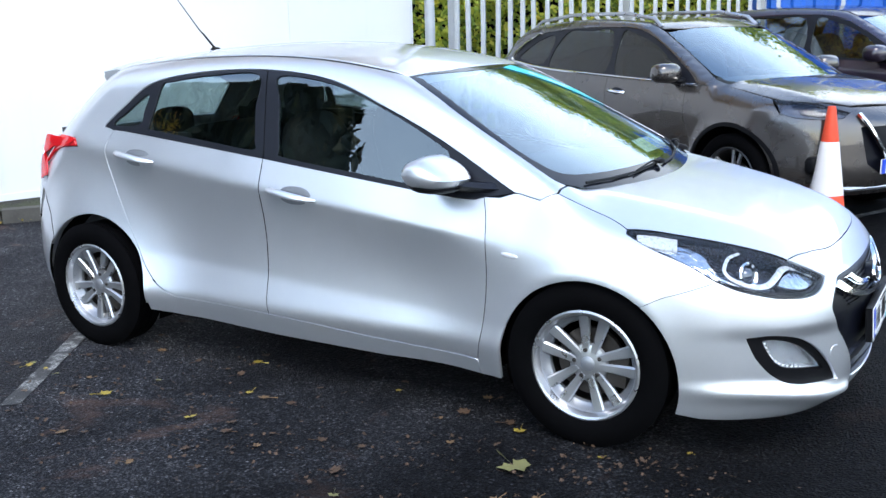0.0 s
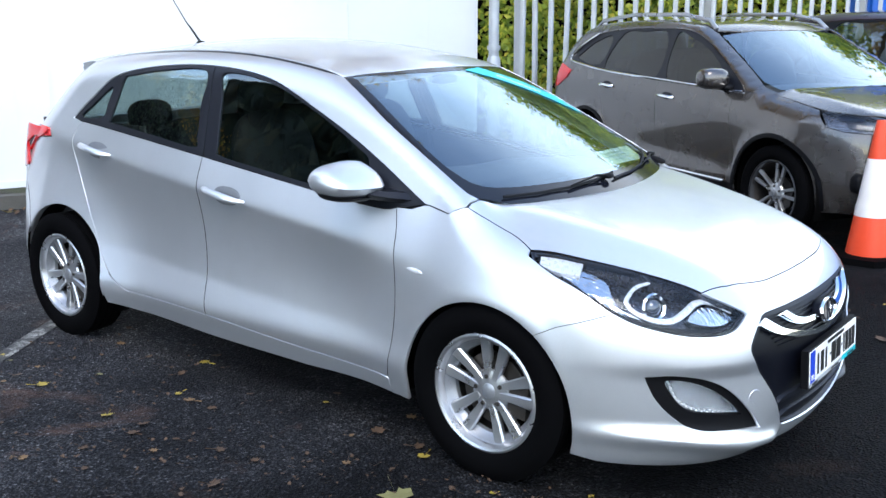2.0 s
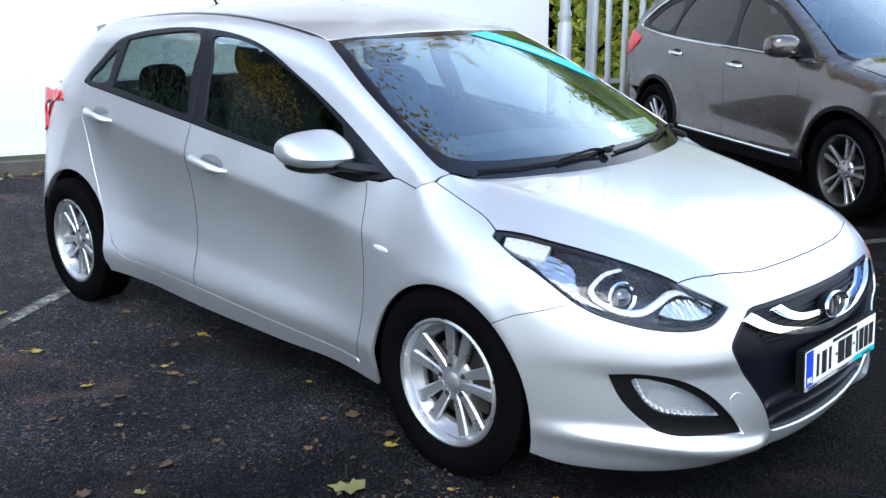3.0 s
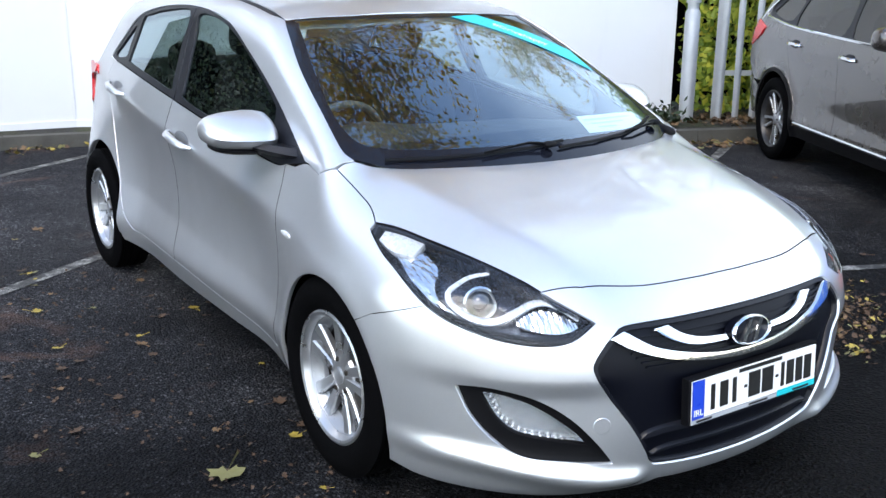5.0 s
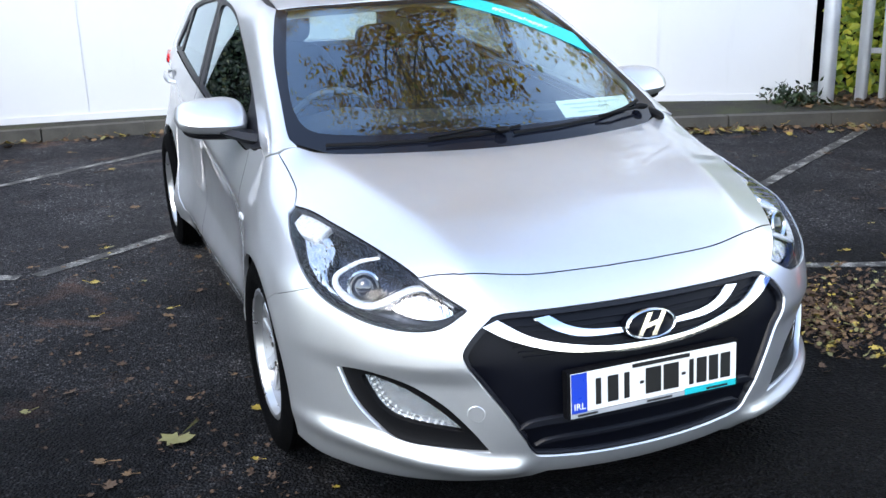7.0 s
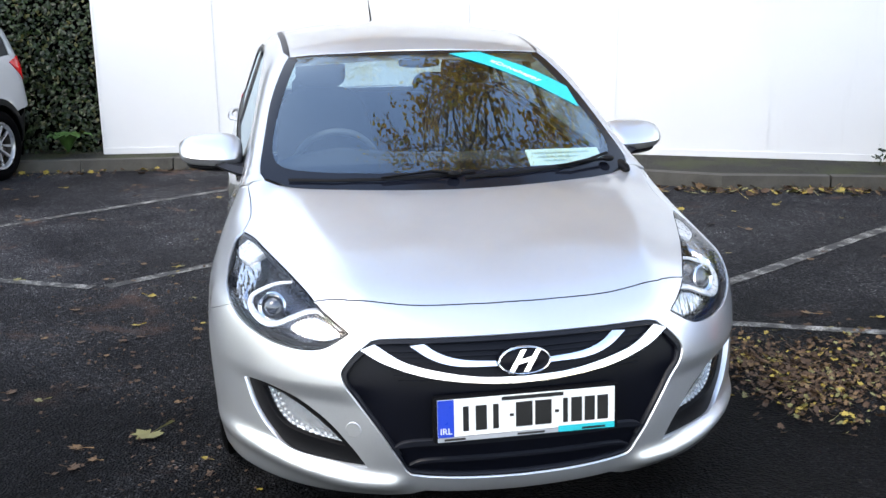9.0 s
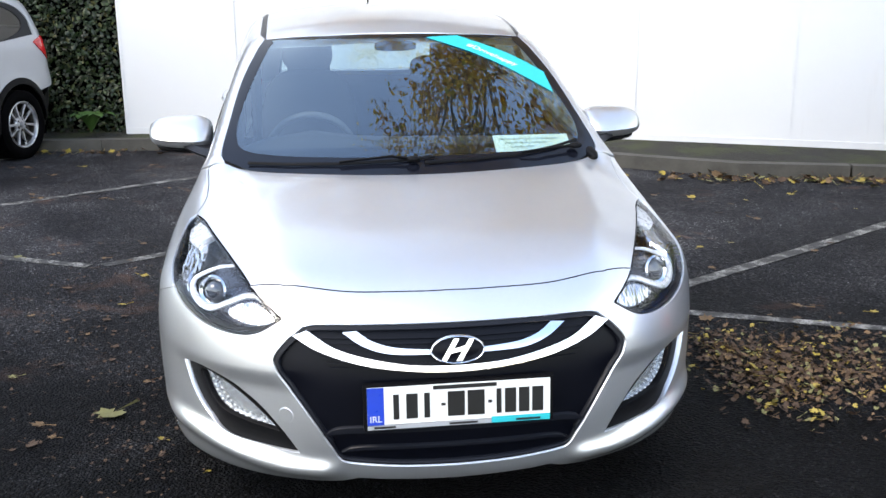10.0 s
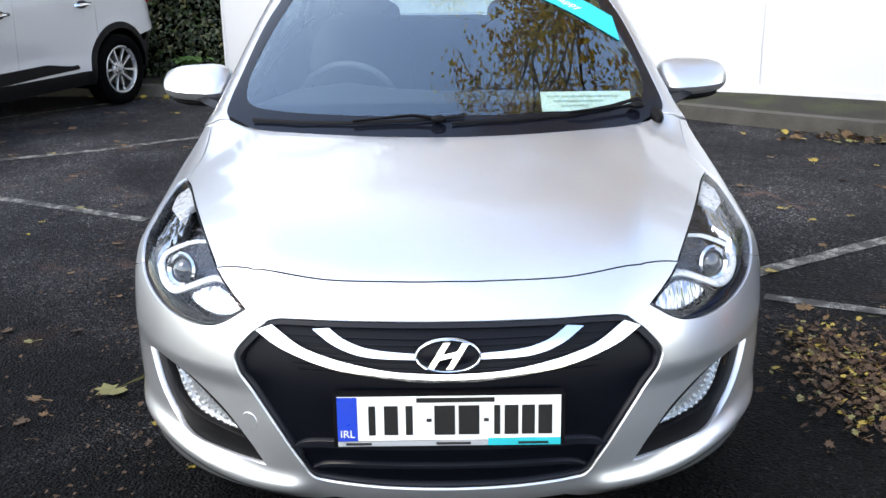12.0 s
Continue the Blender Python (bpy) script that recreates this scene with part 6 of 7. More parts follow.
    y = float(B.half(np.float64(xa - 0.1), np.float64(top(xa)))) + 0.11
    for s in (-1, 1):
        part("door_mirror", blob("door_mirror", (xa - 0.14, s * y, top(xa) + 0.09), (0.10, 0.125, 0.085), paint, 2.8), doors_1[0 if s < 0 else 1])
        part("mirror_foot", blob("mirror_foot", (xa - 0.10, s * (y - 0.12), top(xa) + 0.02), (0.07, 0.07, 0.03), BLACK, 2.5), doors_1[0 if s < 0 else 1])
    # wells, floor, seats, wheels; near-black wells and floor hold shade in their colour
    for cx in (0.0, base):
        for s in (-1, 1):
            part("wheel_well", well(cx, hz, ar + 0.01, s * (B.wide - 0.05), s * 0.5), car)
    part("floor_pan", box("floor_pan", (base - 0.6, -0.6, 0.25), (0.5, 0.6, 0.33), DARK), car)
    # added black block, stands for the shade low in the cabin
    part("cabin_shade_block", box("cabin_shade_block", (base + 0.45, -0.80, 0.3), (-0.44, 0.80, 0.92), DARK), car)
    for x, y, wd in ((-1.30, -0.38, 0.25), (-1.30, 0.38, 0.25), (-2.15, 0.0, 0.62)):
        part("seat_back", blob("seat_back", (0, 0, 0), (0.09, wd, 0.36), CLOTH, 3.2), car, m=pose(x - 0.25, y, 1.02, 0, -12, 0))
    part("dashboard", blob("dashboard", (-0.62, 0, 1.0), (0.30, 0.72, 0.12), CLOTH, 3.0), car)
    for x, spin in ((0.0, 12.0), (base, 40.0)):
        for side in (-1, 1):
            wh = part("wheel", None, car, "", pose(x, side * (B.wide - 0.115), tyre, 0, 0, 180 if side > 0 else 0) @ pose(0, 0, 0, 0, spin, 0))
            wheel_parts(wh, tyre, rim, 0.215, spokes, spoke_mat, rim_mat, -0.06, 0.62 if clad else 1.0, 1.25 if clad else 1.0, False)
    return car, g


suv_pose = pose(-0.16, 4.27, 0.0, 0, 0, -30.0) @ Matrix.Diagonal((0.98, 0.98, 0.955, 1))
suv, suv_grille = parked_car(
    SUV, "suv_car", "dark grey metallic SUV with roof rails and black arch trim", suv_pose, GREY,
    [(-0.28, 1.09), (-0.6, 1.10), (-1.5, 1.135), (-2.4, 1.175), (-3.0, 1.23)],
    [(-3.12, 1.27), (-2.98, 1.40), (-2.75, 1.51), (-2.3, 1.56), (-1.7, 1.575), (-1.3, 1.55), (-0.95, 1.42), (-0.55, 1.20), (-0.42, 1.10)],
    [[(-0.75, 1.14), (-0.72, 1.22), (-1.0, 1.40), (-1.3, 1.50), (-1.50, 1.53), (-1.46, 1.16), (-1.1, 1.14)],
     [(-1.60, 1.165), (-1.64, 1.53), (-2.0, 1.54), (-2.33, 1.52), (-2.48, 1.20), (-2.0, 1.18)],
     [(-2.58, 1.23), (-2.50, 1.49), (-2.75, 1.45), (-2.95, 1.34), (-3.0, 1.27)]],
    (-0.52, -1.53, -2.50), [(-63, 0.90), (-55, 0.872), (-44, 0.862), (-35, 0.87), (-31, 0.91)],
    0.362, 0.245, [(72 * k + 18, s * 0.75) for k in range(5) for s in (-1, 1)], ALLOY, DARKALLOY, 0.034, tinted=PRIVACY)
for s in (-1, 1):
    z = lambda x: float(SUV.cast("cab", np.array([[x, s * 0.56, 1.2]]), np.array([[0, 0, 1.0]]))[0, 2])
    part("roof_rail", tube("roof_rail", [(-1.15, s * 0.58, z(-1.15) - 0.005), (-1.25, s * 0.57, z(-1.25) + 0.035), (-1.6, s * 0.57, z(-1.6) + 0.055), (-2.4, s * 0.57, z(-2.4) + 0.055), (-2.95, s * 0.57, z(-2.95) + 0.04), (-3.08, s * 0.57, z(-3.08) - 0.005)], 0.020, ALLOY, 8, 0.8), suv, "silver roof rail")
    strip_z = 0.385
    part("chrome_strip", tube("chrome_strip", [(x, s * (float(SUV.half(np.float64(x), np.float64(strip_z))) + 0.008), strip_z + 0.012 * (-x - 1.3)) for x in np.linspace(-0.55, -2.2, 9)], 0.013, CHROME, 6), suv, "chrome sill strip")
chrome_line = np.array([(x, zz) for x, zz in curve_pts([(-0.42, 1.095), (-0.6, 1.098), (-1.5, 1.132), (-2.4, 1.172), (-2.95, 1.225), (-3.14, 1.27), (-2.98, 1.41), (-2.75, 1.52)])])
for s in (1, -1):
    part("window_chrome", tube("window_chrome", [Vector(p * [1, s, 1]) for p in SUV.at_side(chrome_line) - [0, 0.006, 0]], 0.011, CHROME, 6), suv, "chrome window line")
vee = SUV.at_angle(curve_pts([(-27, 0.90), (-22, 0.80), (-14, 0.62), (-10, 0.55), (0, 0.53)])) + [0.012, 0, 0]
for s in (1, -1):
    part("grille_vee", tube("grille_vee", [Vector(p * [1, s, 1]) for p in vee], 0.022, CHROME, 8, 1.3), suv_grille, "chrome grille vee")
    fogp = SUV.at_angle([(-47, 0.52)])[0] * [1, s, 1]
    part("fog_lamp", blob("fog_lamp", fogp, (0.05, 0.06, 0.07), BLACK, 3.0), suv)
    part("skid_plate", tube("skid_plate", [Vector(p * [1, s, 1]) for p in SUV.at_angle([(-48, 0.36), (-30, 0.33), (0, 0.33)])], 0.022, ALLOY, 8), suv)
pl = part("number_plate", box("number_plate", (-0.26, -0.008, -0.055), (0.26, 0.004, 0.055), PLATE, 0.002), suv, "white number plate", facing(Vector((0.895, 0, 0.50)), Vector((1, 0, 0))))
part("plate_band", box("plate_band", (-0.26, -0.0095, -0.055), (-0.215, -0.0082, 0.055), PLATEBLUE, 0.0005), pl)
part("plate_mark", box("plate_mark", (-0.18, -0.0095, -0.035), (0.23, -0.0082, 0.035), INK, 0.0005), pl)

dark_car, _ = parked_car(
    SUV, "crossover_car", "dark plum crossover parked beyond the grey SUV", pose(1.05, 7.05, 0.0, 0, 0, -25), PLUM,
    [(-0.28, 1.09), (-0.6, 1.10), (-1.5, 1.135), (-2.4, 1.175), (-3.0, 1.23)],
    [(-3.12, 1.27), (-2.98, 1.40), (-2.75, 1.51), (-2.3, 1.56), (-1.7, 1.575), (-1.3, 1.55), (-0.95, 1.42), (-0.55, 1.20), (-0.42, 1.10)],
    [[(-0.75, 1.14), (-0.72, 1.22), (-1.0, 1.40), (-1.3, 1.50), (-1.50, 1.53), (-1.46, 1.16), (-1.1, 1.14)],
     [(-1.60, 1.165), (-1.64, 1.53), (-2.0, 1.54), (-2.33, 1.52), (-2.48, 1.20), (-2.0, 1.18)]],
    (-0.52, -1.53, -2.50), [(-63, 0.90), (-55, 0.872), (-44, 0.862), (-35, 0.87), (-31, 0.91)],
    0.362, 0.235, TWINS, ALLOY, ALLOY, 0.0)

h = Vector((0.934, -0.358, 0))
mpv_left = Vector((-h.y, h.x, 0))
org = Vector((-6.53, -3.11, 0)) - mpv_left * 0.83 + h * 2.9
mpv, _ = parked_car(
    MPV, "mpv_car", "white people carrier with black arch trim, parked by the hedge", pose(org.x, org.y, 0, 0, 0, math.degrees(math.atan2(h.y, h.x))), WHITE,
    [(-0.28, 1.06), (-0.6, 1.06), (-1.5, 1.07), (-2.4, 1.09), (-3.2, 1.17)],
    [(-3.22, 1.24), (-3.20, 1.34), (-3.05, 1.45), (-2.7, 1.51), (-2.0, 1.54), (-1.4, 1.50), (-1.0, 1.37), (-0.55, 1.16), (-0.42, 1.06)],
    [[(-0.75, 1.10), (-0.72, 1.18), (-1.0, 1.34), (-1.4, 1.45), (-1.56, 1.47), (-1.53, 1.10), (-1.1, 1.10)],
     [(-1.66, 1.105), (-1.70, 1.49), (-2.1, 1.50), (-2.46, 1.48), (-2.54, 1.13), (-2.0, 1.11)],
     [(-2.66, 1.15), (-2.60, 1.47), (-2.85, 1.45), (-3.04, 1.39), (-3.12, 1.28), (-2.98, 1.19)]],
    (-0.55, -1.6, -2.60), [(-66, 0.80), (-55, 0.80), (-44, 0.80), (-35, 0.80), (-31, 0.84)],
    0.33, 0.215, TWINS, ALLOY, ALLOY, 0.06, tail=((-0.28, 1.10), (-0.44, 1.16), (-0.58, 1.08), (-0.60, 0.92), (-0.50, 0.93), (-0.36, 1.03)), black_tail=True, tinted=PRIVACY)


for s in (-1, 1):
    trim = [(x, s * (float(MPV.half(np.float64(x), np.float64(0.42))) + 0.006), z) for x, z in ((-0.62, 0.40), (-1.2, 0.42), (-1.9, 0.45), (-2.30, 0.46))]
    part("side_trim", loft("side_trim", [[Vector((x, y, z + dz)) + Vector((0, s * dy, 0)) for dz, dy in ((-0.055, 0.0), (-0.05, 0.010), (0.05 * k, 0.010), (0.055 * k, 0.0), (0.0, -0.02))] for (x, y, z), k in zip(trim, (1, 1, 0.7, -0.6))], BLACK), mpv, "black plastic side strip")


# ---------------------------------------------------------------- cone
cone = thing("traffic_cone", "orange and white traffic cone on a black base", "traffic cone", Matrix.Translation((0.155, 3.34, float(rise(0.155, 3.34)))))
ORANGE = plain("cone_orange", (0.62, 0.05, 0.012), 0.5, spread=0.2)
SLEEVE = plain("cone_white", (0.66, 0.62, 0.60), 0.4, spread=0.12)
cr_ = lambda z: 0.155 - 0.128 * z / 0.93
upright = pose(0, 0, 0, 90, 0, 0)
for name, z0, z1, mat, off in (("cone_lower", 0.04, 0.30, ORANGE, 0.0), ("white_sleeve", 0.30, 0.68, SLEEVE, 0.002), ("cone_upper", 0.68, 0.93, ORANGE, 0.0)):
    prof = [(cr_(z0) + off, z0), (cr_(z0) + off, z0 + 0.002), (cr_(z1) + off, z1 - 0.002), (cr_(z1) + off - 0.003, z1), (0.02 if z1 > 0.9 else cr_(z1) - 0.02, z1)]
    part(name, lathe(name, prof, 40, mat), cone, m=upright)
bm = bmesh.new()
vs = [bm.verts.new((0.25 * math.cos(a) * 1.08, 0.25 * math.sin(a) * 1.08, z)) for z in (0.0, 0.045) for a in (math.pi / 8 + math.pi / 4 * i for i in range(8))]
bm.faces.new(vs[:8][::-1])
bm.faces.new(vs[8:])
for i in range(8):
    bm.faces.new((vs[i], vs[(i + 1) % 8], vs[8 + (i + 1) % 8], vs[8 + i]))
part("cone_base", bm_mesh("cone_base", bm, RUBBER, True, 0.008), cone)

# ---------------------------------------------------------------- pole, palisade fence, blue container
GALV = plain("galvanised_steel", (0.42, 0.43, 0.44), 0.5, 0.5, grain=0.2, scale=40, spread=0.3)
pole = thing("steel_pole", "galvanised steel pole with a clamp band at the wall's end", "pole", Matrix.Translation((-4.40, 5.44, 0.10)))
part("pole_tube", lathe("pole_tube", [(0.001, 0), (0.056, 0), (0.056, 4.6), (0.001, 4.52)], 24, GALV), pole, m=upright)
part("clamp_band", lathe("clamp_band", [(0.057, 1.16), (0.072, 1.16), (0.072, 1.21), (0.057, 1.21)], 24, GALV, True), pole, m=upright)
part("pole_collar", lathe("pole_collar", [(0.057, 0.0), (0.074, 0.0), (0.074, 1.06), (0.057, 1.10)], 24, GALV, True), pole, m=upright)

fence = thing("palisade_fence", "grey galvanised palisade fence", "fence")
f0, fd_ = Vector((-4.22, 5.72, 0)), Vector((0.55, 0.83, 0)).normalized()
fn_ = Vector((fd_.y, -fd_.x, 0))


def pale():
    bm = bmesh.new()
    pts = [(-0.034, 0.012), (-0.022, 0.0), (-0.008, -0.012), (0.008, -0.012), (0.022, 0.0), (0.034, 0.012), (0.031, 0.015), (0.0, -0.007), (-0.031, 0.015)]
    lo, hi = [bm.verts.new((x, y, 0)) for x, y in pts], [bm.verts.new((x, y, 2.32 + (0.07 if abs(x) < 0.01 else 0))) for x, y in pts]
    for i in range(len(pts)):
        bm.faces.new((lo[i], lo[(i + 1) % 9], hi[(i + 1) % 9], hi[i]))
    bm.faces.new(hi)
    return bm_mesh("pale", bm, GALV, False)


pale_me = pale()
turn = math.degrees(math.atan2(fd_.y, fd_.x))
for i in range(27):
    p = f0 + fd_ * 0.172 * i
    part("pale", pale_me, fence, m=pose(p.x, p.y, 0.12, random.uniform(-0.6, 0.6), random.uniform(-0.8, 0.8), turn))
for z in (0.55, 2.0):
    a, b = f0 - fn_ * 0.03, f0 + fd_ * 4.6 - fn_ * 0.03
    part("rail", slab((a.x, a.y), (b.x, b.y), z, z + 0.05, 0.04, GALV, "rail"), fence)
for q in (0.0, 2.4, 4.6):
    p = f0 + fd_ * q - fn_ * 0.09
    part("post", box("post", (-0.04, -0.04, 0.1), (0.04, 0.04, 2.45), GALV, 0.004), fence, m=Matrix.Translation(p))

BLUE = plain("blue_paint", (0.006, 0.09, 0.42), 0.45, grain=0.1, scale=20, spread=0.25)
box_m = pose(-1.95, 9.7, 0.1, 0, 0, 4)
cont = thing("shipping_container", "blue corrugated steel container", "container", box_m)
bm = bmesh.new()
prof = []
x = 0.0
while x < 7.0:
    prof += [(x, 0.0), (x + 0.10, 0.0), (x + 0.14, 0.035), (x + 0.24, 0.035)]
    x += 0.28
lo, hi = [bm.verts.new((u, v, 0.15)) for u, v in prof], [bm.verts.new((u, v, 2.75)) for u, v in prof]
for i in range(len(prof) - 1):
    bm.faces.new((lo[i], lo[i + 1], hi[i + 1], hi[i]))
part("side_panel", bm_mesh("side_panel", bm, BLUE), cont)
part("container_body", box("container_body", (0, 0.05, 0.0), (7.0, 2.4, 2.78), BLUE, 0.01), cont)
for z0, z1 in ((0.0, 0.16), (2.74, 2.86)):
    part("side_rail", box("side_rail", (-0.03, -0.03, z0), (7.03, 0.05, z1), BLUE, 0.008), cont)
for i in range(9):
    part("pale_streak", box("pale_streak", (0.35 + 0.8 * i, -0.012, 0.2), (0.40 + 0.8 * i, -0.006, 2.72), GALV, 0.002), cont, "narrow pale metal strip")


# ---------------------------------------------------------------- foliage
def leaf_material(name, stops, rough=0.5, through=0.25):
    m, nt, b = shader(name, (0.1, 0.2, 0.05), rough)
    geo = nt.nodes.new("ShaderNodeNewGeometry")
    r = ramp(nt, geo.outputs["Random Per Island"], stops)
    nt.links.new(r.outputs["Color"], b.inputs["Base Color"])
    if through:
        tl, mx = nt.nodes.new("ShaderNodeBsdfTranslucent"), nt.nodes.new("ShaderNodeMixShader")
        nt.links.new(r.outputs["Color"], tl.inputs["Color"])
        mx.inputs["Fac"].default_value = through
        nt.links.new(b.outputs["BSDF"], mx.inputs[1])
        nt.links.new(tl.outputs["BSDF"], mx.inputs[2])
        nt.links.new(mx.outputs["Shader"], nt.nodes["Material Output"].inputs["Surface"])
    return m


IVY = leaf_material("ivy_leaves", [(0.0, (0.005, 0.012, 0.004)), (0.6, (0.011, 0.027, 0.007)), (0.93, (0.028, 0.052, 0.013)), (1.0, (0.09, 0.08, 0.02))], 0.45, 0.15)
# sunlight on the shrubs is put into these bright leaf colours
BRIGHT = leaf_material("hedge_leaves", [(0.0, (0.10, 0.17, 0.02)), (0.45, (0.30, 0.38, 0.04)), (0.8, (0.55, 0.56, 0.07)), (1.0, (0.68, 0.58, 0.07))], 0.5, 0.4)
CONIFER = leaf_material("conifer_needles", [(0.0, (0.006, 0.014, 0.006)), (0.7, (0.02, 0.035, 0.012)), (1.0, (0.09, 0.075, 0.02))], 0.7, 0.1)
# golden sunlight is likewise painted into the autumn leaves and the bark
AUTUMN = leaf_material("autumn_leaves", [(0.0, (0.16, 0.07, 0.012)), (0.4, (0.52, 0.27, 0.03)), (0.8, (0.68, 0.44, 0.05)), (1.0, (0.26, 0.26, 0.03))], 0.6, 0.45)
BARK = plain("bark", (0.20, 0.14, 0.085), 0.9, grain=0.8, scale=30, spread=0.5)


def leaf_cloud(name, places, size, material, droop=0.3, rng=None, long=1.5):
    """Many small pointed leaves, each folded along its rib, at (place, outward) pairs."""
    rng = rng or np.random.default_rng(5)
    p = np.array([q[0] for q in places])
    o = np.array([q[1] for q in places])
    n = len(p)
    o = o + rng.normal(0, 0.55, (n, 3))
    o /= np.linalg.norm(o, axis=1)[:, None]
    a = rng.normal(0, 1, (n, 3)) - [0, 0, droop]
    a -= o * np.sum(a * o, 1)[:, None]
    a /= np.linalg.norm(a, axis=1)[:, None]
    b = np.cross(o, a)
    s = size * rng.uniform(0.6, 1.35, n)[:, None]
    v = np.stack([p - a * s * long / 2, p + b * s * 0.5 - o * s * 0.15, p + a * s * long / 2, p - b * s * 0.5 - o * s * 0.15], 1).reshape(-1, 3)
    i = np.arange(n) * 4
    f = np.concatenate([np.stack([i, i + 1, i + 2], 1), np.stack([i, i + 2, i + 3], 1)])
    return mesh_of(name, v, f, material)


rng = np.random.default_rng(11)


def hedge_places(a, b, z0, z1, thick, count, lump=0.12):
    """Places over the face and top of a hedge along a line; its face looks to the right of a-b."""
    a, b = np.array(a), np.array(b)
    d = (b - a) / np.linalg.norm(b - a)
    n = np.array([d[1], -d[0]])
    out = []
    for _ in range(count):
        u, z = rng.uniform(0, np.linalg.norm(b - a)), rng.uniform(z0, z1)
        bulge = lump * (noise.noise(Vector((u * 1.3, z * 1.3, 3.0))) * 1.5 + noise.noise(Vector((u * 4, z * 4, 9.0))) * 0.6)
        depth = abs(rng.normal(0, thick * 0.35))
        q = a + d * u + n * (bulge - depth)
        out.append(((q[0], q[1], z), (n[0], n[1], 0.35)))
    return out


# ivy bank beside the white wall, behind the people carrier
ivy = thing("ivy_hedge", "dense dark green ivy hedge beside the white wall", "hedge")
ia, ib = (-8.2, -9.5), (-7.45, -2.28)
part("leaves", leaf_cloud("leaves", hedge_places((-8.0, -9.5), (-7.55, -2.32), 0.1, 4.0, 0.25, 42000), 0.036, IVY), ivy)
# black slab behind the leaves, painted as the shade inside the ivy
part("hedge_shade_slab", slab((-8.4, -9.5), (-7.88, -2.27), 0.0, 3.9, 0.4, DARK, "hedge_shade_slab"), ivy)
dock = thing("broad_leaf_weed", "broad-leaved green weed at the foot of the wall", "weed", Matrix.Translation((-7.28, -2.62, 0.12)))
DOCK = plain("dock_leaf", (0.05, 0.11, 0.025), 0.5, spread=0.3)
for k in range(9):
    a, r = k * 0.75, 0.16 + 0.05 * (k % 3)
    pts = [(0.0, 0.01), (0.35, 0.045), (0.65, 0.06), (0.9, 0.035), (1.0, 0.002)]
    vs, fs = [], []
    for t, w in pts:
        z = 0.20 * math.sin(t * 2.2) + 0.02
        for s in (-1, 0, 1):
            vs.append((r * t * math.cos(a) - s * w * math.sin(a), r * t * math.sin(a) + s * w * math.cos(a), z + (0.012 if s else 0)))
    for i in range(4):
        for j in range(2):
            fs.append((3 * i + j, 3 * i + j + 1, 3 * i + j + 4, 3 * i + j + 3))
    part("leaf", mesh_of("leaf", vs, fs, DOCK, smooth=True), dock)

# shrubs behind the fence
shrub = thing("fence_hedge", "sunlit yellow-green shrubs behind the palisade fence", "hedge")
b0, b1 = f0 - fn_ * 0.35 - fd_ * 0.3, f0 + fd_ * 6.0 - fn_ * 0.35
part("leaves", leaf_cloud("leaves", [q for q in hedge_places((b0.x, b0.y), (b1.x, b1.y), 0.15, 3.4, 0.5, 23000, 0.3)], 0.06, BRIGHT), shrub)
# black slab again stands for the shade deep in the shrubs
part("hedge_shade_slab", slab((b0.x - 1.0, b0.y + 0.7), (b1.x - 1.0, b1.y + 0.7), 0.0, 3.0, 0.5, DARK, "hedge_shade_slab"), shrub)


# ---- trees
def limb_tree(seed, height, spread, levels=4):
    """Branches as tapered tubes; returns tubes and the tips' places."""
    rs = random.Random(seed)
    bm = bmesh.new()
    tips = []

    def grow(p, d, length, r, level):
        pts, q = [p.copy()], p.copy()
        k = 4
        dirn = d.copy()
        for i in range(k):
            dirn = (dirn + Vector((rs.uniform(-1, 1), rs.uniform(-1, 1), rs.uniform(-0.5, 0.6))) * 0.16).normalized()
            q = q + dirn * length / k
            pts.append(q.copy())
        n = 6 if level < 2 else 3
        rings = []
        for i, c in enumerate(pts):
            rr = r * (1 - 0.55 * i / k)
            t = (pts[min(i + 1, k)] - pts[max(i - 1, 0)]).normalized()
            u = t.orthogonal().normalized()
            w = t.cross(u)
            rings.append([bm.verts.new(c + (u * math.cos(a) + w * math.sin(a)) * rr) for a in (2 * math.pi * j / n for j in range(n))])
        for a, b in zip(rings, rings[1:]):
            for j in range(n):
                bm.faces.new((a[j], a[(j + 1) % n], b[(j + 1) % n], b[j]))
        if level >= levels - 2:
            tips.extend((c, dirn) for c in pts[1:])
        if level < levels:
            for _ in range(5 if level == 0 else 4):
                i = rs.randint(1 if level else 2, k)
                side = dirn.orthogonal().normalized()
                side.rotate(Matrix.Rotation(rs.uniform(0, 6.28), 3, dirn))
                grow(pts[i], (dirn * 0.6 + side * rs.uniform(0.6, 1.1) * spread + Vector((0, 0, 0.12))).normalized(), length * rs.uniform(0.5, 0.72), r * 0.5, level + 1)
    grow(Vector((0, 0, 0)), Vector((0, 0, 1)), height * 0.5, height * 0.0125, 0)
    return bm, tips


bm, tips = limb_tree(4, 13.0, 0.9, 5)
trunk_me = bm_mesh("trunk", bm, BARK)
lr = random.Random(8)
places = []
for c, d in tips:
    if lr.random() < 0.7:
        for _ in range(15):
            places.append((tuple(c + Vector((lr.gauss(0, 0.16), lr.gauss(0, 0.16), lr.gauss(0, 0.14)))), (lr.gauss(0, 1), lr.gauss(0, 1), 0.4)))
crown_me = leaf_cloud("crown", places, 0.055, AUTUMN, 0.6)
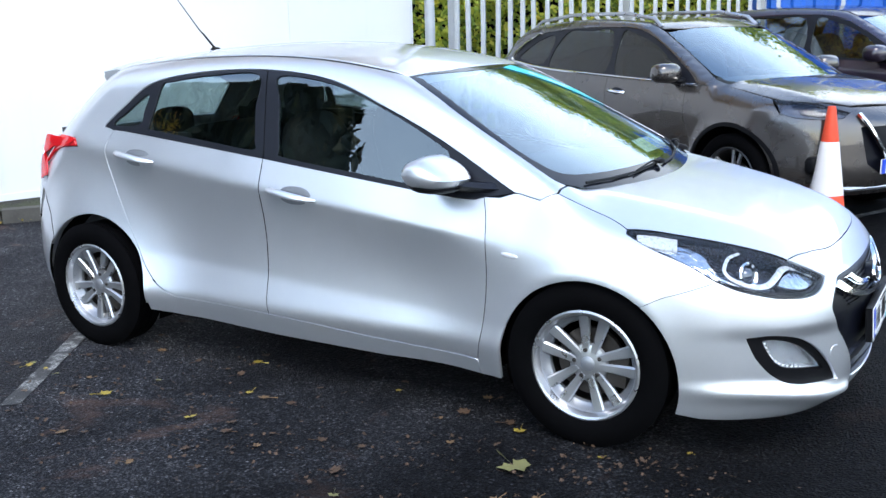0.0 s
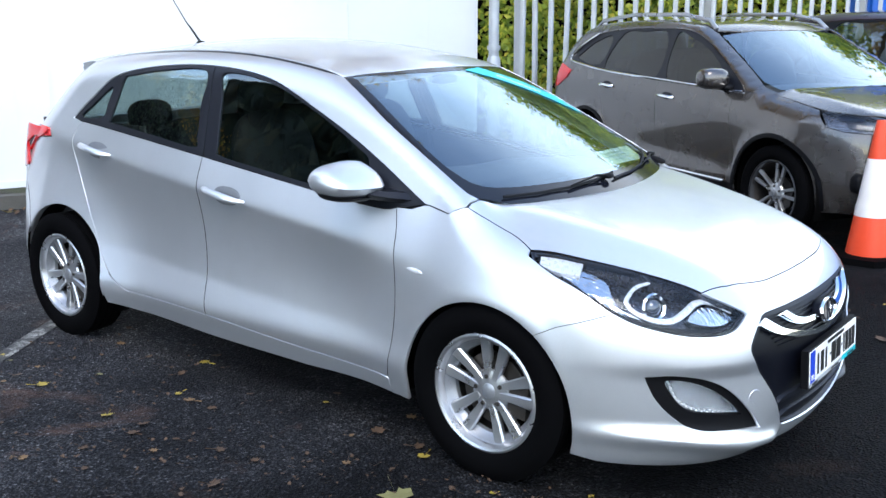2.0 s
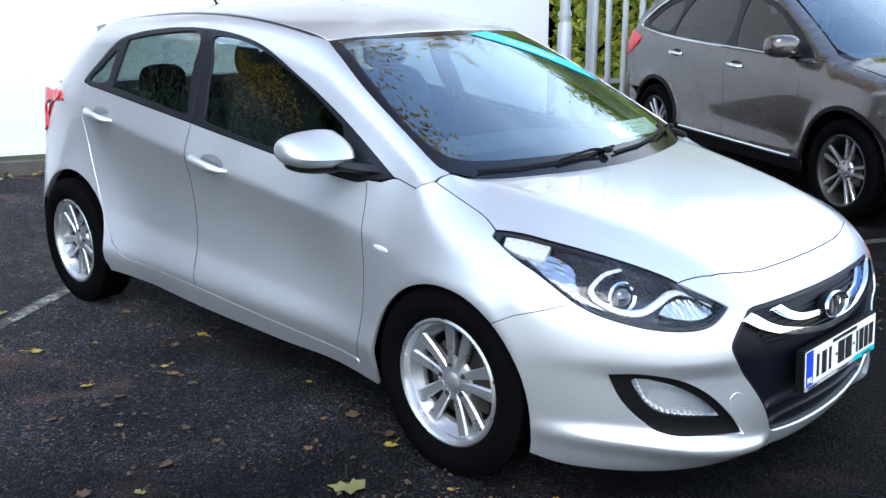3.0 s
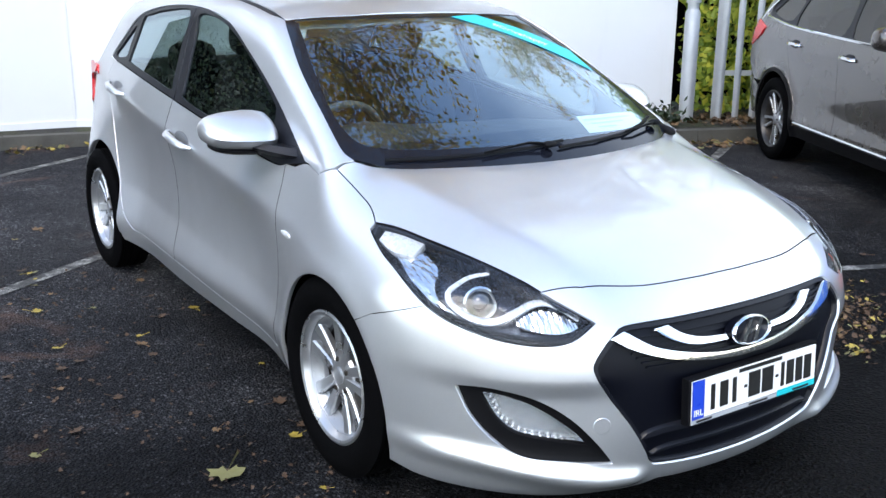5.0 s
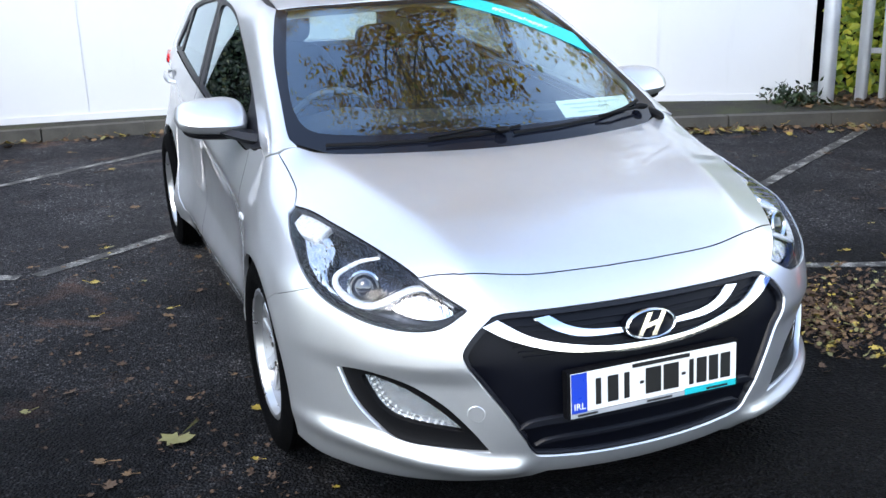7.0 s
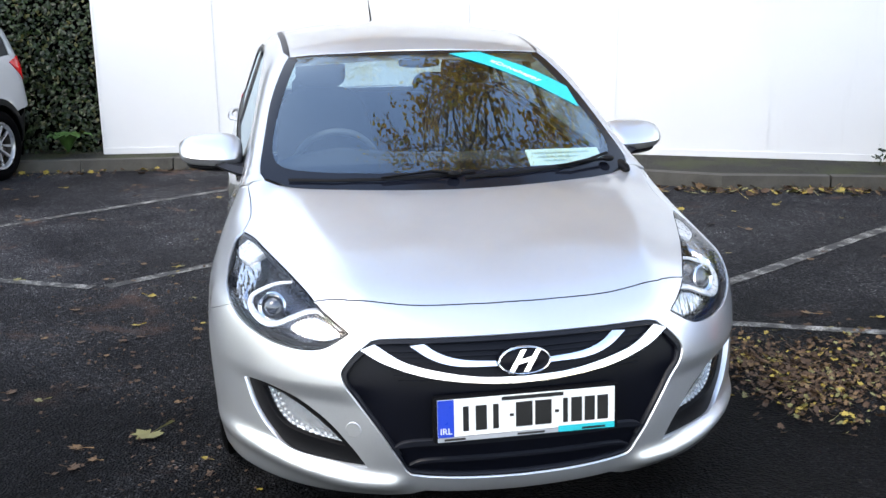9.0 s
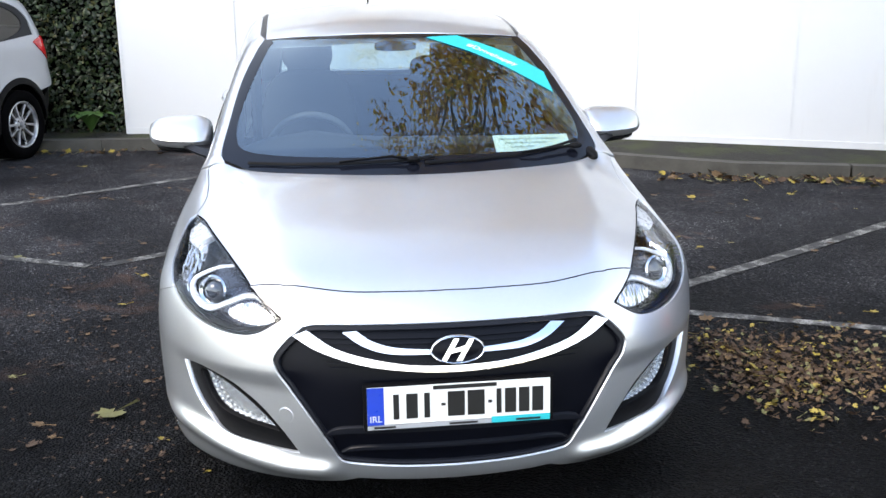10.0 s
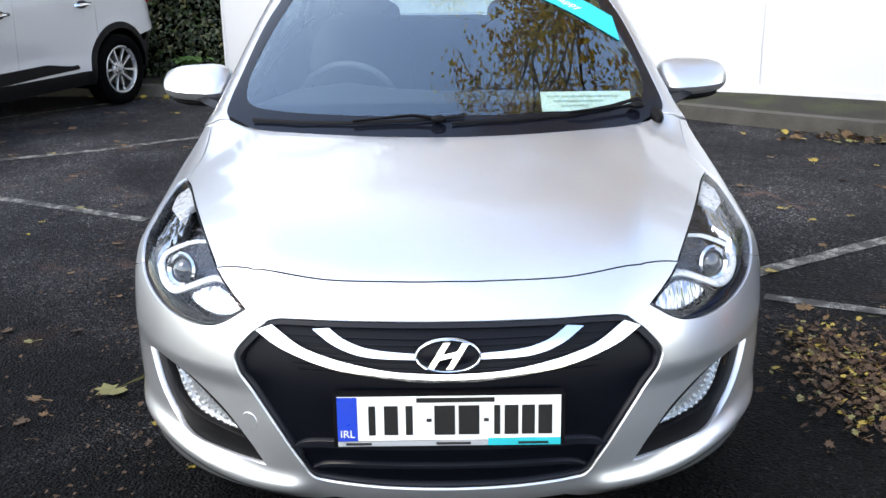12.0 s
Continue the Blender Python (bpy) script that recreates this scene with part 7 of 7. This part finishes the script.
for x, y, turn_, k in ((-10.4, 3.4, 130, 1.05), (-9.4, 8.8, 250, 1.0), (-13.5, 0.5, 20, 0.9), (-16.5, -6.0, 75, 0.8)):
    t = thing("autumn_tree", "tall tree with bare branches and last orange leaves", "tree", pose(x, y, 0, 0, 0, turn_) @ Matrix.Scale(k, 4), "autumn trees")
    part("trunk", trunk_me, t)
    part("crown", crown_me, t)

bm, tips = limb_tree(15, 8.0, 1.0, 5)
green_trunk = bm_mesh("trunk", bm, BARK)
places = []
for c, d in tips:
    for _ in range(5):
        places.append((tuple(c + Vector((lr.gauss(0, 0.25), lr.gauss(0, 0.25), lr.gauss(0, 0.2)))), (lr.gauss(0, 1), lr.gauss(0, 1), 0.4)))
green_crown = leaf_cloud("crown", places, 0.085, BRIGHT, 0.5)
for x, y, turn_, k in ((-3.4, 13.2, 0, 0.86), (-6.4, 11.6, 140, 0.9)):
    t = thing("leafy_tree", "yellow-green leafy tree behind the palisade fence", "tree", pose(x, y, 0, 0, 0, turn_) @ Matrix.Scale(k, 4), "leafy trees")
    part("trunk", green_trunk, t)
    part("crown", green_crown, t)


def conifer_mesh(seed):
    rs = np.random.default_rng(seed)
    out = []
    for _ in range(9000):
        z = 9.0 * (1 - rs.uniform(0, 1) ** 0.6) * 1.0 + 0.2
        a = rs.uniform(0, 2 * np.pi)
        lobe = 1 + 0.35 * np.sin(a * 7 + z * 5) + 0.2 * np.sin(a * 3 - z * 2)
        r = (1.9 * (1 - z / 9.6) ** 0.75 + 0.1) * lobe * np.sqrt(rs.uniform(0.45, 1))
        out.append(((r * np.cos(a), r * np.sin(a), z), (np.cos(a), np.sin(a), -0.2)))
    return leaf_cloud("crown", out, 0.22, CONIFER, 0.8, rs, 2.4)


con = [conifer_mesh(3), conifer_mesh(9)]
bole = lathe("trunk", [(0.001, 0), (0.16, 0), (0.12, 3), (0.03, 8.4), (0.001, 8.5)], 10, BARK)
cp = random.Random(21)
for i in range(10):
    x = -27.5 + 1.75 * i + cp.uniform(-0.4, 0.4)
    t = thing("conifer_tree", "dark dense conifer in a row", "tree", pose(x, -13.5 + cp.uniform(-0.8, 0.8), 0, 0, 0, cp.uniform(0, 360)) @ Matrix.Diagonal((1.25, 1.25, cp.uniform(1.35, 1.7), 1)), "conifer row")
    part("trunk", bole, t, m=pose(0, 0, 0, 90, 0, 0))
    part("crown", con[i % 2], t)


# ---- fallen leaves
FALLEN = [plain("leaf_yellow", (0.27, 0.20, 0.03), 0.55, spread=0.5, scale=100), plain("leaf_tan", (0.125, 0.072, 0.03), 0.65, spread=0.5, scale=100),
          plain("leaf_brown", (0.052, 0.027, 0.012), 0.75, spread=0.5, scale=100), plain("leaf_olive", (0.15, 0.14, 0.05), 0.6, spread=0.5, scale=100)]


def lobed_leaf(seed, size, material):
    """A five-lobed leaf, a little curled, with its stalk."""
    rs = random.Random(seed)
    tips_ = [(-150, 0.55), (-118, 0.5), (-95, 0.80), (-68, 0.62), (-42, 0.92), (-18, 0.70), (0, 1.05), (18, 0.70), (42, 0.92), (68, 0.62), (95, 0.80), (118, 0.5), (150, 0.55)]
    curl = rs.uniform(0.10, 0.38)
    ring = []
    for a, r in tips_:
        r *= size * 0.55 * rs.uniform(0.85, 1.12)
        a = radians(a + rs.uniform(-6, 6))
        x, y = r * math.cos(a), r * math.sin(a)
        ring.append((x, y, curl * (x * x + y * y) / size + rs.uniform(0, 0.10) * size * 0.4 + 0.003))
    vs = [(0, 0, 0.004)] + ring + [(-size * 0.9, size * 0.1, 0.012), (-size * 0.9, size * 0.12, 0.006), (-0.0, 0.004, 0.004)]
    fs = [(0, i, i + 1) for i in range(1, len(ring))] + [(0, len(ring) + 1, len(ring) + 2)]
    return mesh_of("fallen_leaf", vs, fs, material)


kinds = [[lobed_leaf(10 * k + j, 0.075, FALLEN[k]) for j in range(4)] for k in range(4)]
fr = random.Random(3)


def drop_leaf(x, y, k, scale=1.0, tilt=14):
    ob = new("fallen_leaf", kinds[k][fr.randrange(4)])
    ob.matrix_basis = pose(x, y, float(rise(x, y)) + 0.004, fr.uniform(-tilt, tilt) * 0.5, fr.uniform(-tilt, tilt) * 0.5, fr.uniform(0, 360)) @ Matrix.Scale(scale, 4)
    words = ("yellow", "tan", "brown", "olive green")[k]
    return tagged(ob, "curled %s fallen leaf lying on the tarmac" % words, "leaf", "fallen leaves")


drop_leaf(-0.15, -1.157, 3, 1.95, 10)
for _ in range(95):
    x, y = fr.uniform(-2.9, 0.6), fr.uniform(-2.3, -0.55)
    drop_leaf(x, y, fr.choice((0, 1, 1, 2, 2, 2, 3)), fr.uniform(0.35, 0.9))
for _ in range(45):
    drop_leaf(fr.uniform(-6, -2.6), fr.uniform(-4.5, -0.9), fr.choice((0, 1, 1, 2)), fr.uniform(0.6, 1.2))
for _ in range(45):
    drop_leaf(fr.uniform(-4.5, 0.8), fr.uniform(1.2, 4.5), fr.choice((0, 1, 2)), fr.uniform(0.6, 1.2))


def litter(name, label, spots, count, seed, size=0.08, lift=0.0, shades=(0, 1, 1, 2, 2, 2, 3)):
    rs = random.Random(seed)
    vs, fs, mats = [], [], []
    for _ in range(count):
        cx, cy, sx, sy = rs.choice(spots)
        x, y = rs.gauss(cx, sx), rs.gauss(cy, sy)
        k = rs.choice(shades)
        src = kinds[k][rs.randrange(4)]
        m = pose(x, y, float(rise(x, y)) + lift + 0.004 + rs.uniform(0, 0.02), rs.uniform(-38, 38), rs.uniform(-38, 38), rs.uniform(0, 360)) @ Matrix.Scale(rs.uniform(0.5, 1.4) * size / 0.075, 4)
        o = len(vs)
        vs += [tuple(m @ v.co) for v in src.vertices]
        for p in src.polygons:
            fs.append(tuple(o + i for i in p.vertices))
            mats.append(k)
    me = mesh_of(name, vs, fs, FALLEN[0])
    for mt in FALLEN[1:]:
        me.materials.append(mt)
    me.polygons.foreach_set("material_index", mats)
    return tagged(new(name, me), label, "leaves", kind="stuff")


litter("leaf_litter", "heap of wet yellow and brown leaves on the tarmac", [(-0.42, 1.42, 0.16, 0.11), (-0.18, 1.56, 0.18, 0.14), (0.0, 1.38, 0.18, 0.13), (-0.25, 1.85, 0.22, 0.22), (0.02, 1.78, 0.24, 0.22)], 1700, 1, 0.028, 0.0, (0, 1, 1, 2, 2, 2, 2, 2, 2, 2, 3))
kl = [(np.interp(t, run_len, kerb_xy[:, 0]) + 0.10, np.interp(t, run_len, kerb_xy[:, 1]) - 0.02, 0.09, 0.28) for t in np.arange(10.6, 13.6, 0.35)]
litter("leaf_litter", "drift of yellow leaves along the kerb", kl, 320, 2, 0.07)
kl = [(np.interp(t, run_len, kerb_xy[:, 0]) + 0.10, np.interp(t, run_len, kerb_xy[:, 1]), 0.08, 0.22) for t in np.arange(3.9, 8.6, 0.7)]
litter("leaf_litter", "scattered yellow leaves along the kerb", kl, 220, 3, 0.06)

litter("leaf_crumbs", "reddish-brown leaf crumbs trodden into the tarmac", [(-0.9, -1.35, 0.35, 0.2), (-0.2, -1.2, 0.3, 0.12), (-1.6, -1.6, 0.4, 0.25), (0.3, -1.0, 0.2, 0.1), (-2.0, -1.1, 0.4, 0.2)], 420, 4, 0.017, 0.0, (2, 2, 2, 2))
litter("leaf_litter", "brown leaves lying on the soil under the palisade fence", [(-4.35, 5.45, 0.22, 0.22), (-4.0, 5.9, 0.2, 0.3), (-3.75, 6.4, 0.2, 0.35)], 420, 5, 0.06, 0.11, (1, 2, 2, 1))
weeds = thing("low_weeds", "small green and straw-coloured weeds at the foot of the pole", "weed", Matrix.Translation((-4.45, 5.12, 0.12)))
wp = [((rng.normal(0, 0.16), rng.normal(0, 0.10), abs(rng.normal(0, 0.07))), (rng.normal(0, 1), rng.normal(0, 1), 0.8)) for _ in range(260)]
part("leaves", leaf_cloud("leaves", wp, 0.03, IVY, -0.6, None, 2.6), weeds)
